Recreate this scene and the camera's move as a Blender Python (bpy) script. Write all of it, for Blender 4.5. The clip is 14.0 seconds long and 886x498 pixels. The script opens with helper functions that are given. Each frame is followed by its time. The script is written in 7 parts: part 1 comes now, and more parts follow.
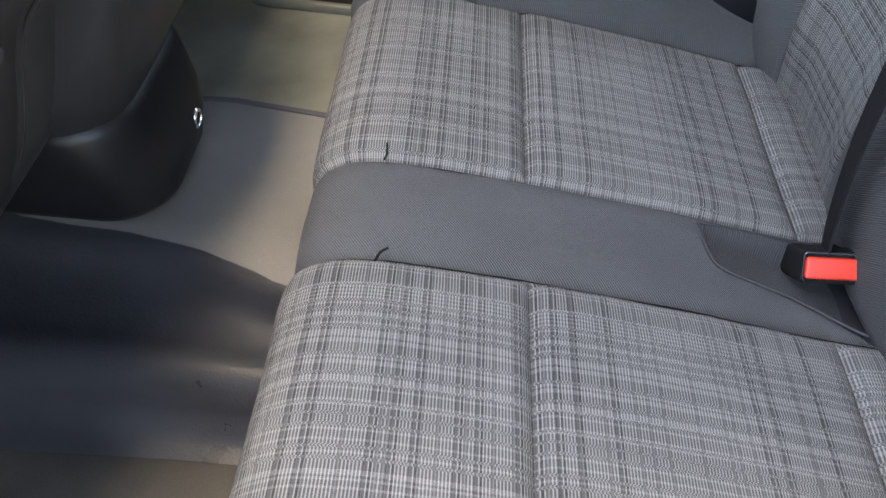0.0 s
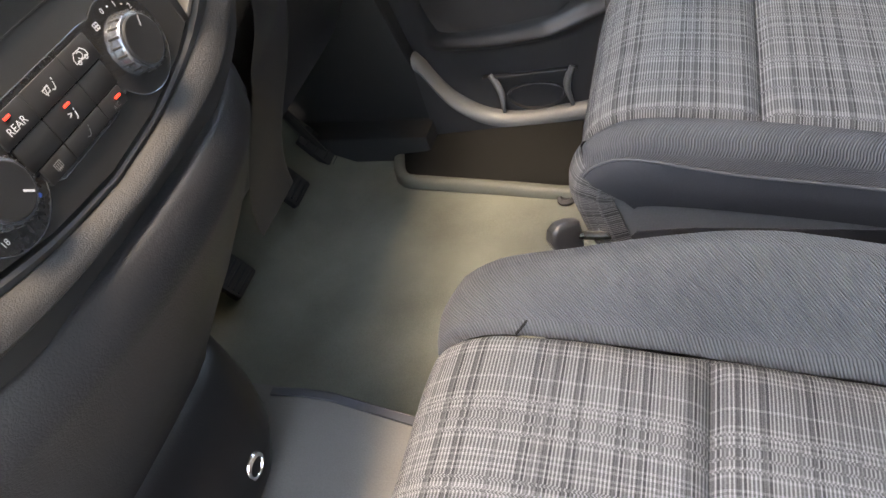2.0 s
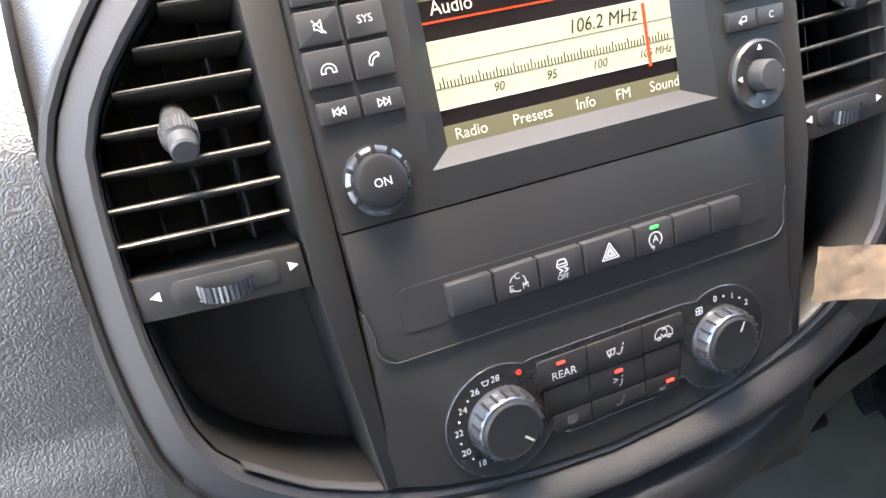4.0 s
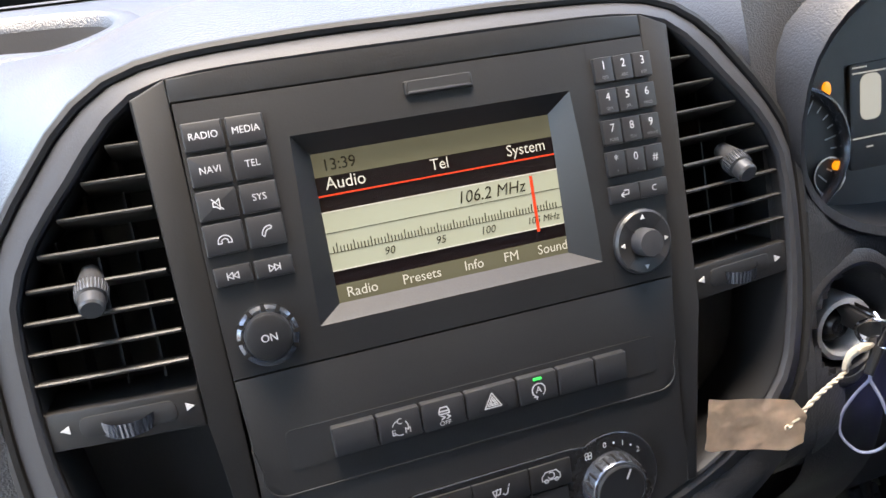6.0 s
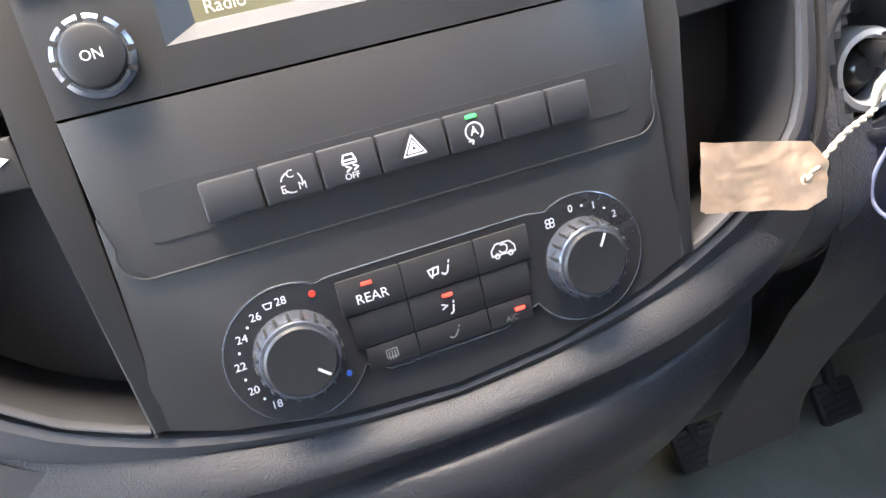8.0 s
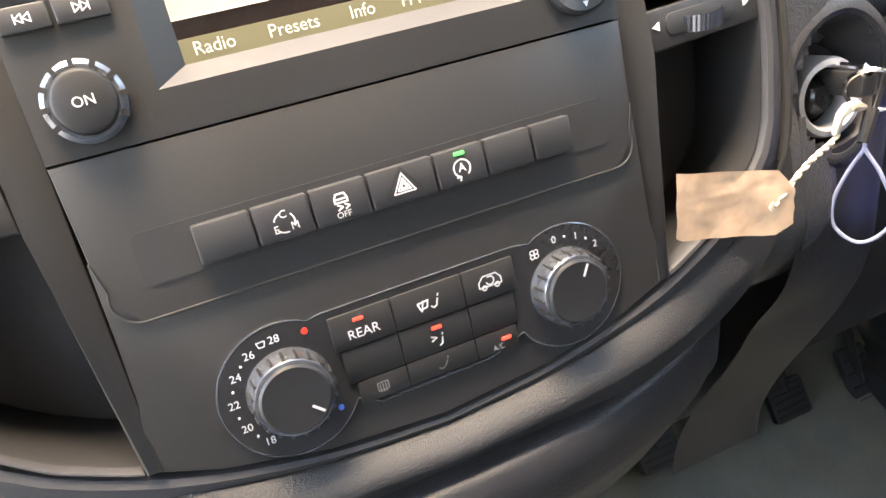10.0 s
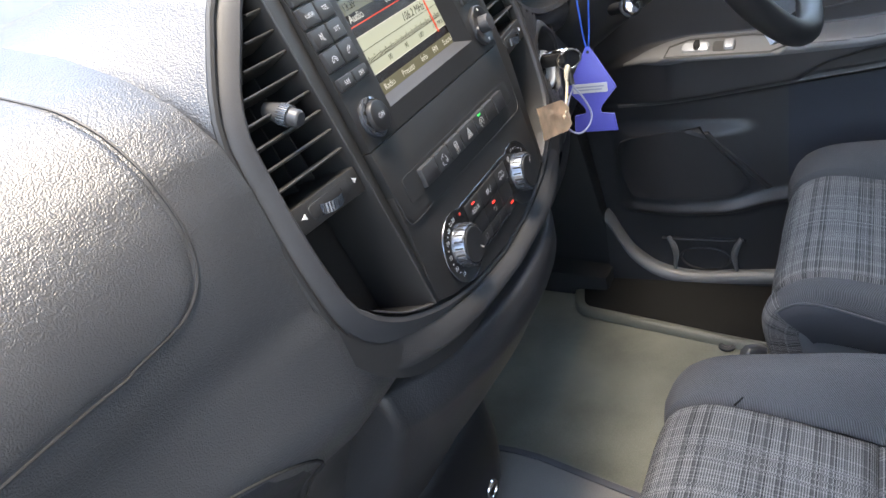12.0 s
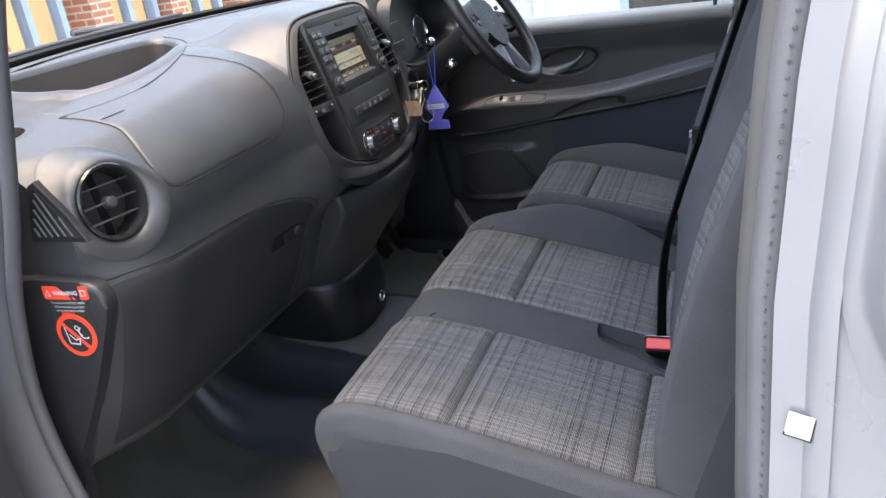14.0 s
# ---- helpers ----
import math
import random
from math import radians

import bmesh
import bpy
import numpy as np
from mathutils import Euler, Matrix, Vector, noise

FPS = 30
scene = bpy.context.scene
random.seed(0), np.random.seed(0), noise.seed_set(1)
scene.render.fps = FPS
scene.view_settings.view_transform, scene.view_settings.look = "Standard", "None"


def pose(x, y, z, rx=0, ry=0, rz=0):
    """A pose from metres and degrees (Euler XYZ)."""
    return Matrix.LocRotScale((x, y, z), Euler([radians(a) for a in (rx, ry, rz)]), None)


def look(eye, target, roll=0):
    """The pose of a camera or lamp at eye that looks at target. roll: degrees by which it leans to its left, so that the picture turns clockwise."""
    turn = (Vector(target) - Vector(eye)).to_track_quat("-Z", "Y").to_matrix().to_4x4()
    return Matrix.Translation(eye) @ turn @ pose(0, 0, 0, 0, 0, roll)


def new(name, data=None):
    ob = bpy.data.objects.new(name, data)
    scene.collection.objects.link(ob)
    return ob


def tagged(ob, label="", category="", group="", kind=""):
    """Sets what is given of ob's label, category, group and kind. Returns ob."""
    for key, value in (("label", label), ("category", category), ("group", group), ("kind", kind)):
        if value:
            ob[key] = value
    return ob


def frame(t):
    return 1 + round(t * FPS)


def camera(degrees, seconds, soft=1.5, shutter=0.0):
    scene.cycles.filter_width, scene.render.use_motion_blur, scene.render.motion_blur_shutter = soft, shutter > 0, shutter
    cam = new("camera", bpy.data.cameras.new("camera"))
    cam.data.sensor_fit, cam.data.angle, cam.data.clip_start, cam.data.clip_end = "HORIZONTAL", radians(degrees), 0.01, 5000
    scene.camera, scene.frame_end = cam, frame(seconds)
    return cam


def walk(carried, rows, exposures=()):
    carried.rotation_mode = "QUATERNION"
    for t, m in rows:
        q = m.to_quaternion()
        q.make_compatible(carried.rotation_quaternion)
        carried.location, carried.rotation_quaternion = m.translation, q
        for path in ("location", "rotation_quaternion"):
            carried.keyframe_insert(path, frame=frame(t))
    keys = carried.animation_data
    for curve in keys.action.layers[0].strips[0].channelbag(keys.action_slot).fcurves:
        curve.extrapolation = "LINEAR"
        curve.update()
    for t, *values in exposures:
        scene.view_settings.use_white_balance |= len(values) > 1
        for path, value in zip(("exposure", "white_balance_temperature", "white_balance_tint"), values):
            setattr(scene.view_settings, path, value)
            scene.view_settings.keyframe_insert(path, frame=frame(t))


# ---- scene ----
cam = camera(58.3, 14.0)
SKY, SUN = 0.56, 4.2
EXPOSURES = [(0.0, 2.0, 9000, 10), (0.5, 2.3, 9300, 10), (1.0, 2.4, 9600, 10), (1.5, 2.45, 9900, 10), (2.0, 2.85, 10200, 14), (2.5, 3.35, 10000, 14), (3.0, 3.5, 9800, 14), (3.5, 3.65, 9600, 14), (4.0, 3.0, 8100, 12), (6.5, 2.0, 7800, 12), (7.0, 2.85, 8300, 14),
             (7.5, 3.2, 8200, 14), (8.0, 3.4, 7800, 12), (10.5, 3.2, 9700, 14), (11.0, 2.95, 8800, 14), (11.5, 2.5, 8300, 10), (12.0, 2.1, 7900, 10), (12.5, 1.45, 8100, 10), (13.0, 1.8, 8800, 14), (13.5, 1.85, 8500, 16), (14.0, 1.35, 8400, 15)]
PATH = [
    (0, (0.051, 0.027, 0.945), (-0.063, 1.404, -0.502), -2.4),
    (0.5, (0.05, 0.143, 0.962), (-0.054, 1.506, -0.498), -6.1),
    (1, (0.072, 0.263, 0.971), (-0.032, 1.604, -0.509), -7.4),
    (1.5, (0.098, 0.416, 0.935), (-0.107, 1.759, -0.532), -11.3),
    (2, (0.111, 0.536, 0.908), (-0.606, 1.872, -0.396), -21.3),
    (2.5, (0.1, 0.61, 0.946), (-1.015, 1.822, -0.19), -19.1),
    (3, (0.065, 0.621, 0.965), (-1.208, 1.734, -0.103), -13.3),
    (3.5, (0.043, 0.614, 0.971), (-1.474, 1.447, -0.03), -9.7),
    (4, (0.043, 0.636, 1.010), (-1.590, 1.274, 0.046), -5.6),
    (4.2, (0.053, 0.645, 1.019), (-1.612, 1.250, 0.092), -4.5),
    (6.3, (0.096, 0.73, 1.065), (-1.66, 1.258, 0.268), -5.2),
    (6.5, (0.094, 0.738, 1.047), (-1.663, 1.266, 0.25), -5.8),
    (7, (0.081, 0.754, 0.989), (-1.669, 1.271, 0.171), -8.0),
    (7.5, (0.068, 0.76, 0.939), (-1.666, 1.252, 0.07), -9.6),
    (8, (0.062, 0.767, 0.913), (-1.67, 1.229, 0.025), -10.6),
    (8.2, (0.059, 0.77, 0.904), (-1.668, 1.217, 0.001), -11.0),
    (10.3, (0.052, 0.743, 0.952), (-1.598, 1.399, 0.031), -8.8),
    (10.5, (0.046, 0.713, 0.97), (-1.523, 1.545, 0.049), -7.3),
    (11, (0.063, 0.591, 1.016), (-1.291, 1.748, 0.106), -11.7),
    (11.5, (0.066, 0.435, 1.05), (-1.02, 1.834, 0.12), -12.3),
    (12, (0.059, 0.239, 1.058), (-0.868, 1.737, 0.112), -13.5),
    (12.5, (0.121, -0.081, 1.139), (-0.634, 1.525, 0.215), -10.1),
    (13, (0.248, -0.317, 1.149), (-0.469, 1.318, 0.249), -7.8),
    (13.5, (0.417, -0.539, 1.119), (-0.294, 1.131, 0.278), -5.9),
    (14, (0.492, -0.737, 1.128), (-0.208, 0.984, 0.388), -8.3),
]
walk(cam, [(t, look(eye, target, roll)) for t, eye, target, roll in PATH], EXPOSURES)

# ---- world, sun, exposure ----
world = bpy.data.worlds.new("sky")
scene.world = world
world.use_nodes = True
wn = world.node_tree
sky = wn.nodes.new("ShaderNodeTexSky")
sky.sky_type = "NISHITA"
sky.sun_disc = False
sky.sun_elevation, sky.sun_rotation = radians(80), radians(240)
wn.links.new(sky.outputs[0], wn.nodes["Background"].inputs[0])
wn.nodes["Background"].inputs[1].default_value = SKY
sun = new("sun", bpy.data.lights.new("sun", "SUN"))
sun.data.energy, sun.data.angle, sun.data.color = SUN, radians(30), (1.0, 0.95, 0.88)
sun.matrix_world = look((0, 0, 0), (-0.15, 0.08, -1.0))

# ---- materials ----


class Nodes:
    """A small wrapper for building node materials."""

    def __init__(self, name):
        self.m = bpy.data.materials.new(name)
        self.m.use_nodes = True
        self.t = self.m.node_tree
        self.b = self.t.nodes["Principled BSDF"]

    def node(self, kind, **sets):
        n = self.t.nodes.new(kind)
        for word, value in sets.items():
            if word == "noise_dimensions":
                n.noise_dimensions = value
            elif word == "feature":
                n.feature = value
            else:
                n.inputs[word.replace("_", " ")].default_value = value
        return n

    def link(self, a, b):
        self.t.links.new(a, b)

    def math(self, op, a, b=0.0):
        n = self.t.nodes.new("ShaderNodeMath")
        n.operation = op
        for i, v in enumerate((a, b)):
            if isinstance(v, (int, float)):
                n.inputs[i].default_value = v
            else:
                self.link(v, n.inputs[i])
        return n.outputs[0]

    def ramp(self, fac, stops):
        n = self.t.nodes.new("ShaderNodeValToRGB")
        e = n.color_ramp.elements
        while len(e) < len(stops):
            e.new(0.5)
        for el, (p, c) in zip(e, stops):
            el.position, el.color = p, (*c, 1)
        self.link(fac, n.inputs[0])
        return n.outputs[0]

    def bump(self, height, strength, distance):
        n = self.t.nodes.new("ShaderNodeBump")
        n.inputs["Strength"].default_value = strength
        n.inputs["Distance"].default_value = distance
        self.link(height, n.inputs["Height"])
        self.link(n.outputs[0], self.b.inputs["Normal"])
        return n


def surface(name, color, rough=0.5, metal=0.0, vary=0.15, patch=9.0, grain="", size=600.0, depth=0.0004, strength=0.5, spec=0.5, dust=0.0):
    """Procedural paint, plastic, cloth or metal: two scales of colour change, uneven gloss, and a grain in relief."""
    n = Nodes(name)
    co = n.node("ShaderNodeTexCoord").outputs["Object"]
    big = n.node("ShaderNodeTexNoise", Scale=patch, Detail=4.0)
    fine = n.node("ShaderNodeTexNoise", Scale=size * 0.6, Detail=2.0)
    n.link(co, big.inputs["Vector"])
    n.link(co, fine.inputs["Vector"])
    mixed = n.math("ADD", n.math("MULTIPLY", big.outputs[0], 0.7), n.math("MULTIPLY", fine.outputs[0], 0.3))
    lo = [c * (1 - vary) for c in color]
    hi = [min(1, c * (1 + vary) + dust) for c in color]
    n.link(n.ramp(mixed, [(0.32, lo), (0.68, hi)]), n.b.inputs["Base Color"])
    n.link(n.math("ADD", n.math("MULTIPLY", big.outputs[0], 0.16), rough - 0.08), n.b.inputs["Roughness"])
    n.b.inputs["Metallic"].default_value = metal
    n.b.inputs["Specular IOR Level"].default_value = spec
    if grain == "leather":
        warp = n.node("ShaderNodeTexNoise", Scale=size * 0.25, Detail=1.0)
        n.link(co, warp.inputs["Vector"])
        add = n.t.nodes.new("ShaderNodeVectorMath")
        add.operation = "MULTIPLY_ADD"
        n.link(warp.outputs["Color"], add.inputs[0])
        add.inputs[1].default_value = (0.004, 0.004, 0.004)
        n.link(co, add.inputs[2])
        vor = n.node("ShaderNodeTexVoronoi", Scale=size, feature="F1")
        n.link(add.outputs[0], vor.inputs["Vector"])
        n.bump(n.math("SUBTRACT", 1.0, vor.outputs["Distance"]), strength, depth)
    elif grain == "fine":
        n.bump(fine.outputs[0], strength, depth)
    elif grain == "pile":
        pile = n.node("ShaderNodeTexNoise", Scale=size, Detail=3.0)
        n.link(co, pile.inputs["Vector"])
        n.bump(pile.outputs[0], strength, depth)
    elif grain == "twill":
        sep = n.t.nodes.new("ShaderNodeSeparateXYZ")
        uv = n.node("ShaderNodeUVMap")
        n.link(uv.outputs[0], sep.inputs[0])
        diag = n.math("SINE", n.math("MULTIPLY", n.math("ADD", sep.outputs[0], n.math("MULTIPLY", sep.outputs[1], 0.8)), size))
        n.bump(diag, strength, depth)
        n.link(n.ramp(n.math("ADD", n.math("MULTIPLY", diag, 0.30), mixed), [(0.2, lo), (0.75, hi)]), n.b.inputs["Base Color"])
    return n.m


def plaid(name, dark, light, gain=1.0):
    """Woven seat cloth: irregular pale threads both ways on a dark ground, from UVs in metres."""
    n = Nodes(name)
    sep = n.t.nodes.new("ShaderNodeSeparateXYZ")
    n.link(n.node("ShaderNodeUVMap").outputs[0], sep.inputs[0])

    def lines(c, pitch, share, seed, width):
        cell = n.math("FLOOR", n.math("DIVIDE", c, pitch))
        rnd = n.node("ShaderNodeTexWhiteNoise", noise_dimensions="1D")
        n.link(n.math("ADD", cell, seed), rnd.inputs["W"])
        pick = n.math("LESS_THAN", rnd.outputs[0], share)
        off = n.math("ABSOLUTE", n.math("SUBTRACT", n.math("FRACT", n.math("DIVIDE", c, pitch)), 0.5))
        return n.math("MULTIPLY", pick, n.math("LESS_THAN", off, width))

    def bands(c, pitch, seed):
        rnd = n.node("ShaderNodeTexWhiteNoise", noise_dimensions="1D")
        n.link(n.math("ADD", n.math("FLOOR", n.math("DIVIDE", c, pitch)), seed), rnd.inputs["W"])
        return rnd.outputs[0]

    def soft(v, lo, gain):
        return n.math("MINIMUM", 1.0, n.math("MAXIMUM", 0.0, n.math("MULTIPLY", n.math("SUBTRACT", lo, v), gain)))

    def lot(v, seed):
        rnd = n.node("ShaderNodeTexWhiteNoise", noise_dimensions="1D")
        n.link(n.math("ADD", n.math("FLOOR", v), seed), rnd.inputs["W"])
        return rnd.outputs[0]

    co = n.node("ShaderNodeTexCoord").outputs["Object"]
    wear = n.node("ShaderNodeTexNoise", Scale=11.0, Detail=4.0)
    fuzz = n.node("ShaderNodeTexNoise", Scale=1100.0, Detail=2.0)
    n.link(co, wear.inputs["Vector"])
    n.link(co, fuzz.inputs["Vector"])
    s, t = sep.outputs[0], sep.outputs[1]
    # weft rows, where the pale warp threads step aside in slanting dashes
    rt = n.math("DIVIDE", t, 0.0083)
    row = n.math("MULTIPLY", n.math("LESS_THAN", lot(rt, 63.0), 0.40), soft(n.math("ABSOLUTE", n.math("SUBTRACT", n.math("FRACT", rt), 0.5)), 0.17, 14.0))
    slant = n.math("MULTIPLY", row, n.math("ADD", 0.35, n.math("MULTIPLY", n.math("FRACT", n.math("DIVIDE", t, 0.0012)), 0.5)))
    c = n.math("ADD", n.math("DIVIDE", s, 0.0024), slant)
    fine = soft(n.math("ABSOLUTE", n.math("SUBTRACT", n.math("FRACT", c), 0.5)), 0.27, 9.0)
    def missing(count, seed):
        """One thread left out of each so many."""
        group = n.math("FLOOR", n.math("DIVIDE", c, float(count)))
        at = n.math("FLOOR", n.math("MULTIPLY", lot(group, seed), float(count)))
        return n.math("LESS_THAN", n.math("ABSOLUTE", n.math("SUBTRACT", n.math("SUBTRACT", n.math("FLOOR", c), n.math("MULTIPLY", group, float(count))), at)), 0.5)

    gap = missing(7, 21.0)
    kept = n.math("MAXIMUM", n.math("SUBTRACT", 1.0, n.math("MULTIPLY", gap, 0.60)), n.math("MULTIPLY", row, 0.30))
    weave = n.math("ADD", 0.80, n.math("MULTIPLY", n.math("SINE", n.math("MULTIPLY", t, 2 * math.pi / 0.0013)), 0.20))
    thread = n.math("MULTIPLY", n.math("MULTIPLY", fine, kept), weave)
    # broader tone bands both ways make the plaid
    tone = n.math("ADD", n.math("MULTIPLY", n.math("SUBTRACT", bands(t, 0.0110, 5.0), 0.5), 0.08), n.math("MULTIPLY", n.math("SUBTRACT", bands(s, 0.0290, 9.0), 0.5), 0.04))
    thread = n.math("MULTIPLY", thread, n.math("ADD", 0.86, tone))
    black = n.math("MAXIMUM", lines(s, 0.0144, 0.45, 33.0, 0.065), lines(n.math("ADD", s, 0.0038), 0.0144, 0.45, 33.0, 0.065))
    dim = n.math("MULTIPLY", black, n.math("SUBTRACT", 1.0, n.math("MULTIPLY", row, 0.7)))
    ground = n.math("ADD", 0.225, n.math("MULTIPLY", n.math("SUBTRACT", wear.outputs[0], 0.5), 0.14))
    ground = n.math("ADD", ground, n.math("MULTIPLY", n.math("SUBTRACT", fuzz.outputs[0], 0.5), 0.30))
    ground = n.math("ADD", ground, n.math("MULTIPLY", tone, 0.12))
    total = n.math("ADD", n.math("MULTIPLY", ground, n.math("SUBTRACT", 1.0, n.math("MULTIPLY", dim, 0.38))), n.math("MULTIPLY", n.math("MULTIPLY", thread, 0.46), n.math("SUBTRACT", 1.0, n.math("MULTIPLY", dim, 0.68))))
    weft = n.math("SUBTRACT", n.math("MULTIPLY", n.math("LESS_THAN", lot(n.math("DIVIDE", t, 0.0019), 81.0), 0.30), n.math("ADD", 0.02, n.math("MULTIPLY", fuzz.outputs[0], 0.17))), 0.045)
    total = n.math("MULTIPLY", n.math("ADD", total, weft), gain * 0.80)
    mid = [d * 0.3 + l * 0.42 for d, l in zip(dark, light)]
    n.link(n.ramp(total, [(0.05, dark), (0.45, mid), (0.95, light)]), n.b.inputs["Base Color"])
    n.b.inputs["Roughness"].default_value = 0.9
    n.b.inputs["Specular IOR Level"].default_value = 0.25
    n.bump(n.math("ADD", total, fuzz.outputs[0]), 0.5, 0.0006)
    return n.m


def glow(name, color, strength):
    n = Nodes(name)
    n.b.inputs["Base Color"].default_value = (*[c * 0.3 for c in color], 1)
    n.b.inputs["Emission Color"].default_value = (*color, 1)
    n.b.inputs["Emission Strength"].default_value = strength
    n.b.inputs["Roughness"].default_value = 0.25
    return n.m


def pane(name, tint=(0.94, 0.97, 0.96), gloss=0.03):
    n = Nodes(name)
    clear = n.node("ShaderNodeBsdfTransparent")
    clear.inputs[0].default_value = (*tint, 1)
    shine = n.node("ShaderNodeBsdfGlossy")
    shine.inputs["Roughness"].default_value = 0.02
    mix = n.node("ShaderNodeMixShader")
    mix.inputs[0].default_value = gloss
    n.link(clear.outputs[0], mix.inputs[1])
    n.link(shine.outputs[0], mix.inputs[2])
    n.link(mix.outputs[0], n.t.nodes["Material Output"].inputs[0])
    return n.m


M_DASH = surface("dash_plastic", (0.033, 0.0335, 0.0365), 0.38, grain="leather", size=720, depth=0.0006, strength=0.6, spec=0.7)
# darker than the upper dash: shade under the swelling is put into this colour
M_DASHLOW = surface("lower_dash_plastic", (0.019, 0.019, 0.0215), 0.46, grain="leather", size=600, depth=0.0005, strength=0.35, spec=0.35)
M_SATIN = surface("satin_black_plastic", (0.0135, 0.013, 0.0132), 0.47, grain="fine", size=1500, depth=0.0002, strength=0.3)
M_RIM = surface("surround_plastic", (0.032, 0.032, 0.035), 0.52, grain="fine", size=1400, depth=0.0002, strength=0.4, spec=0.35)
M_BAND = surface("grained_band", (0.024, 0.024, 0.026), 0.58, grain="leather", size=950, depth=0.0005, strength=0.6, spec=0.3)
M_COVER = surface("lower_cover_plastic", (0.0085, 0.0085, 0.010), 0.45, grain="fine", size=1200, depth=0.0002, spec=0.35)
M_BUTTON = surface("button_plastic", (0.021, 0.021, 0.0225), 0.40, grain="fine", size=1800, depth=0.0001, strength=0.2)
M_GLOSSY = surface("gloss_black_plastic", (0.016, 0.016, 0.017), 0.22)
M_DEEP = surface("deep_black_plastic", (0.012, 0.012, 0.013), 0.6)
M_STEP = surface("matt_step_plastic", (0.010, 0.010, 0.010), 0.85, grain="fine", size=700, spec=0.12)
M_SLAT = surface("vent_slat_plastic", (0.042, 0.042, 0.044), 0.30)
M_TRAY = surface("tray_plastic", (0.027, 0.024, 0.023), 0.60, grain="fine", size=1200, depth=0.0002)
M_SILVER = surface("silver_ring", (0.62, 0.64, 0.68), 0.25, metal=0.9)
M_LOCKRING = surface("matt_lock_ring", (0.31, 0.32, 0.34), 0.42, metal=0.3)
M_VENT = surface("stack_slat_plastic", (0.024, 0.023, 0.022), 0.42)
M_CHROME = surface("chrome", (0.80, 0.81, 0.84), 0.10, metal=1.0, vary=0.05)
M_STEEL = surface("key_steel", (0.60, 0.58, 0.54), 0.28, metal=1.0)
M_PRINT = surface("white_print", (0.50, 0.50, 0.51), 0.5, vary=0.05)
M_DIMPRINT = surface("grey_print", (0.16, 0.16, 0.165), 0.5, vary=0.05)
M_CLOTH = plaid("plaid_cloth", (0.018, 0.018, 0.020), (0.43, 0.42, 0.41))
M_TWILL = surface("dark_twill", (0.066, 0.0675, 0.072), 0.9, grain="twill", size=2500, depth=0.0006, strength=0.8, spec=0.25, dust=0.01, vary=0.24)
M_SKIRT = surface("seat_skirt", (0.026, 0.028, 0.033), 0.75, grain="fine", size=1200)
M_BELT = surface("seat_belt_web", (0.009, 0.009, 0.010), 0.9, grain="fine", size=2000, strength=0.6, spec=0.12)
M_RED = surface("buckle_red", (0.62, 0.035, 0.020), 0.35)
M_CARPET = surface("grey_green_carpet", (0.168, 0.172, 0.145), 0.95, grain="pile", size=1100, depth=0.0015, strength=0.6, vary=0.28, patch=7, spec=0.1)
M_MAT = surface("grey_rubber_floor", (0.118, 0.110, 0.103), 0.75, grain="fine", size=900, depth=0.0005, vary=0.22, patch=6)
M_BLACKFLOOR = surface("black_floor_plastic", (0.026, 0.027, 0.032), 0.30, grain="fine", size=500, depth=0.0008, vary=0.25)
M_PCARPET = surface("dark_carpet", (0.050, 0.046, 0.042), 0.95, grain="pile", size=900, depth=0.002, strength=0.7, vary=0.35, patch=7, spec=0.1)
M_ARM = surface("armrest_plastic", (0.165, 0.168, 0.172), 0.36, grain="fine", size=1400, depth=0.0001)
M_SWITCH = surface("switch_silver", (0.30, 0.31, 0.33), 0.38, metal=0.4)
M_SEATPLASTIC = surface("seat_base_plastic", (0.125, 0.127, 0.130), 0.42, grain="fine", size=900)
M_LEDGE = surface("armrest_ledge_plastic", (0.115, 0.116, 0.120), 0.36, grain="fine", size=1400, depth=0.0001)
M_KEYDARK = surface("flat_dark_keys", (0.013, 0.013, 0.0135), 0.36, grain="fine", size=1800, depth=0.0001, strength=0.2)
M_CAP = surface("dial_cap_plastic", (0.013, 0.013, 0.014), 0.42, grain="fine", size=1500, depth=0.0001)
M_TRIM = surface("grey_sill_trim", (0.12, 0.125, 0.11), 0.5, grain="fine", size=900)
M_DOOR = surface("door_card_plastic", (0.025, 0.025, 0.028), 0.42, grain="leather", size=650, depth=0.0004, strength=0.35)
M_DOORCLOTH = surface("door_card_cloth", (0.026, 0.029, 0.039), 0.8, grain="fine", size=900, strength=0.6)
M_SILL = surface("sill_plastic", (0.19, 0.19, 0.18), 0.5, grain="leather", size=650, depth=0.0003)
M_PAINT = surface("silver_paint", (0.29, 0.298, 0.32), 0.30, metal=0.45, vary=0.05, grain="fine", size=3000, depth=0.00005, strength=0.15)
M_SEAL = surface("rubber_seal", (0.045, 0.045, 0.052), 0.6, grain="fine", size=800)
M_PILLARSEAL = surface("grey_pillar_seal", (0.125, 0.125, 0.132), 0.6, grain="fine", size=800)
M_INNERTRIM = surface("inner_pillar_trim", (0.085, 0.083, 0.083), 0.6, grain="fine", size=900)
M_PILLAR = surface("pillar_trim", (0.16, 0.145, 0.135), 0.6, grain="fine", size=900)
M_ROOF = surface("headlining", (0.42, 0.41, 0.39), 0.95, grain="pile", size=700)
M_TAGPAPER = surface("brown_card", (0.62, 0.45, 0.32), 0.85, grain="fine", size=120, depth=0.002, vary=0.28, patch=45, strength=0.8)
M_CORD = surface("twine", (0.44, 0.385, 0.30), 0.9, grain="pile", size=1500)
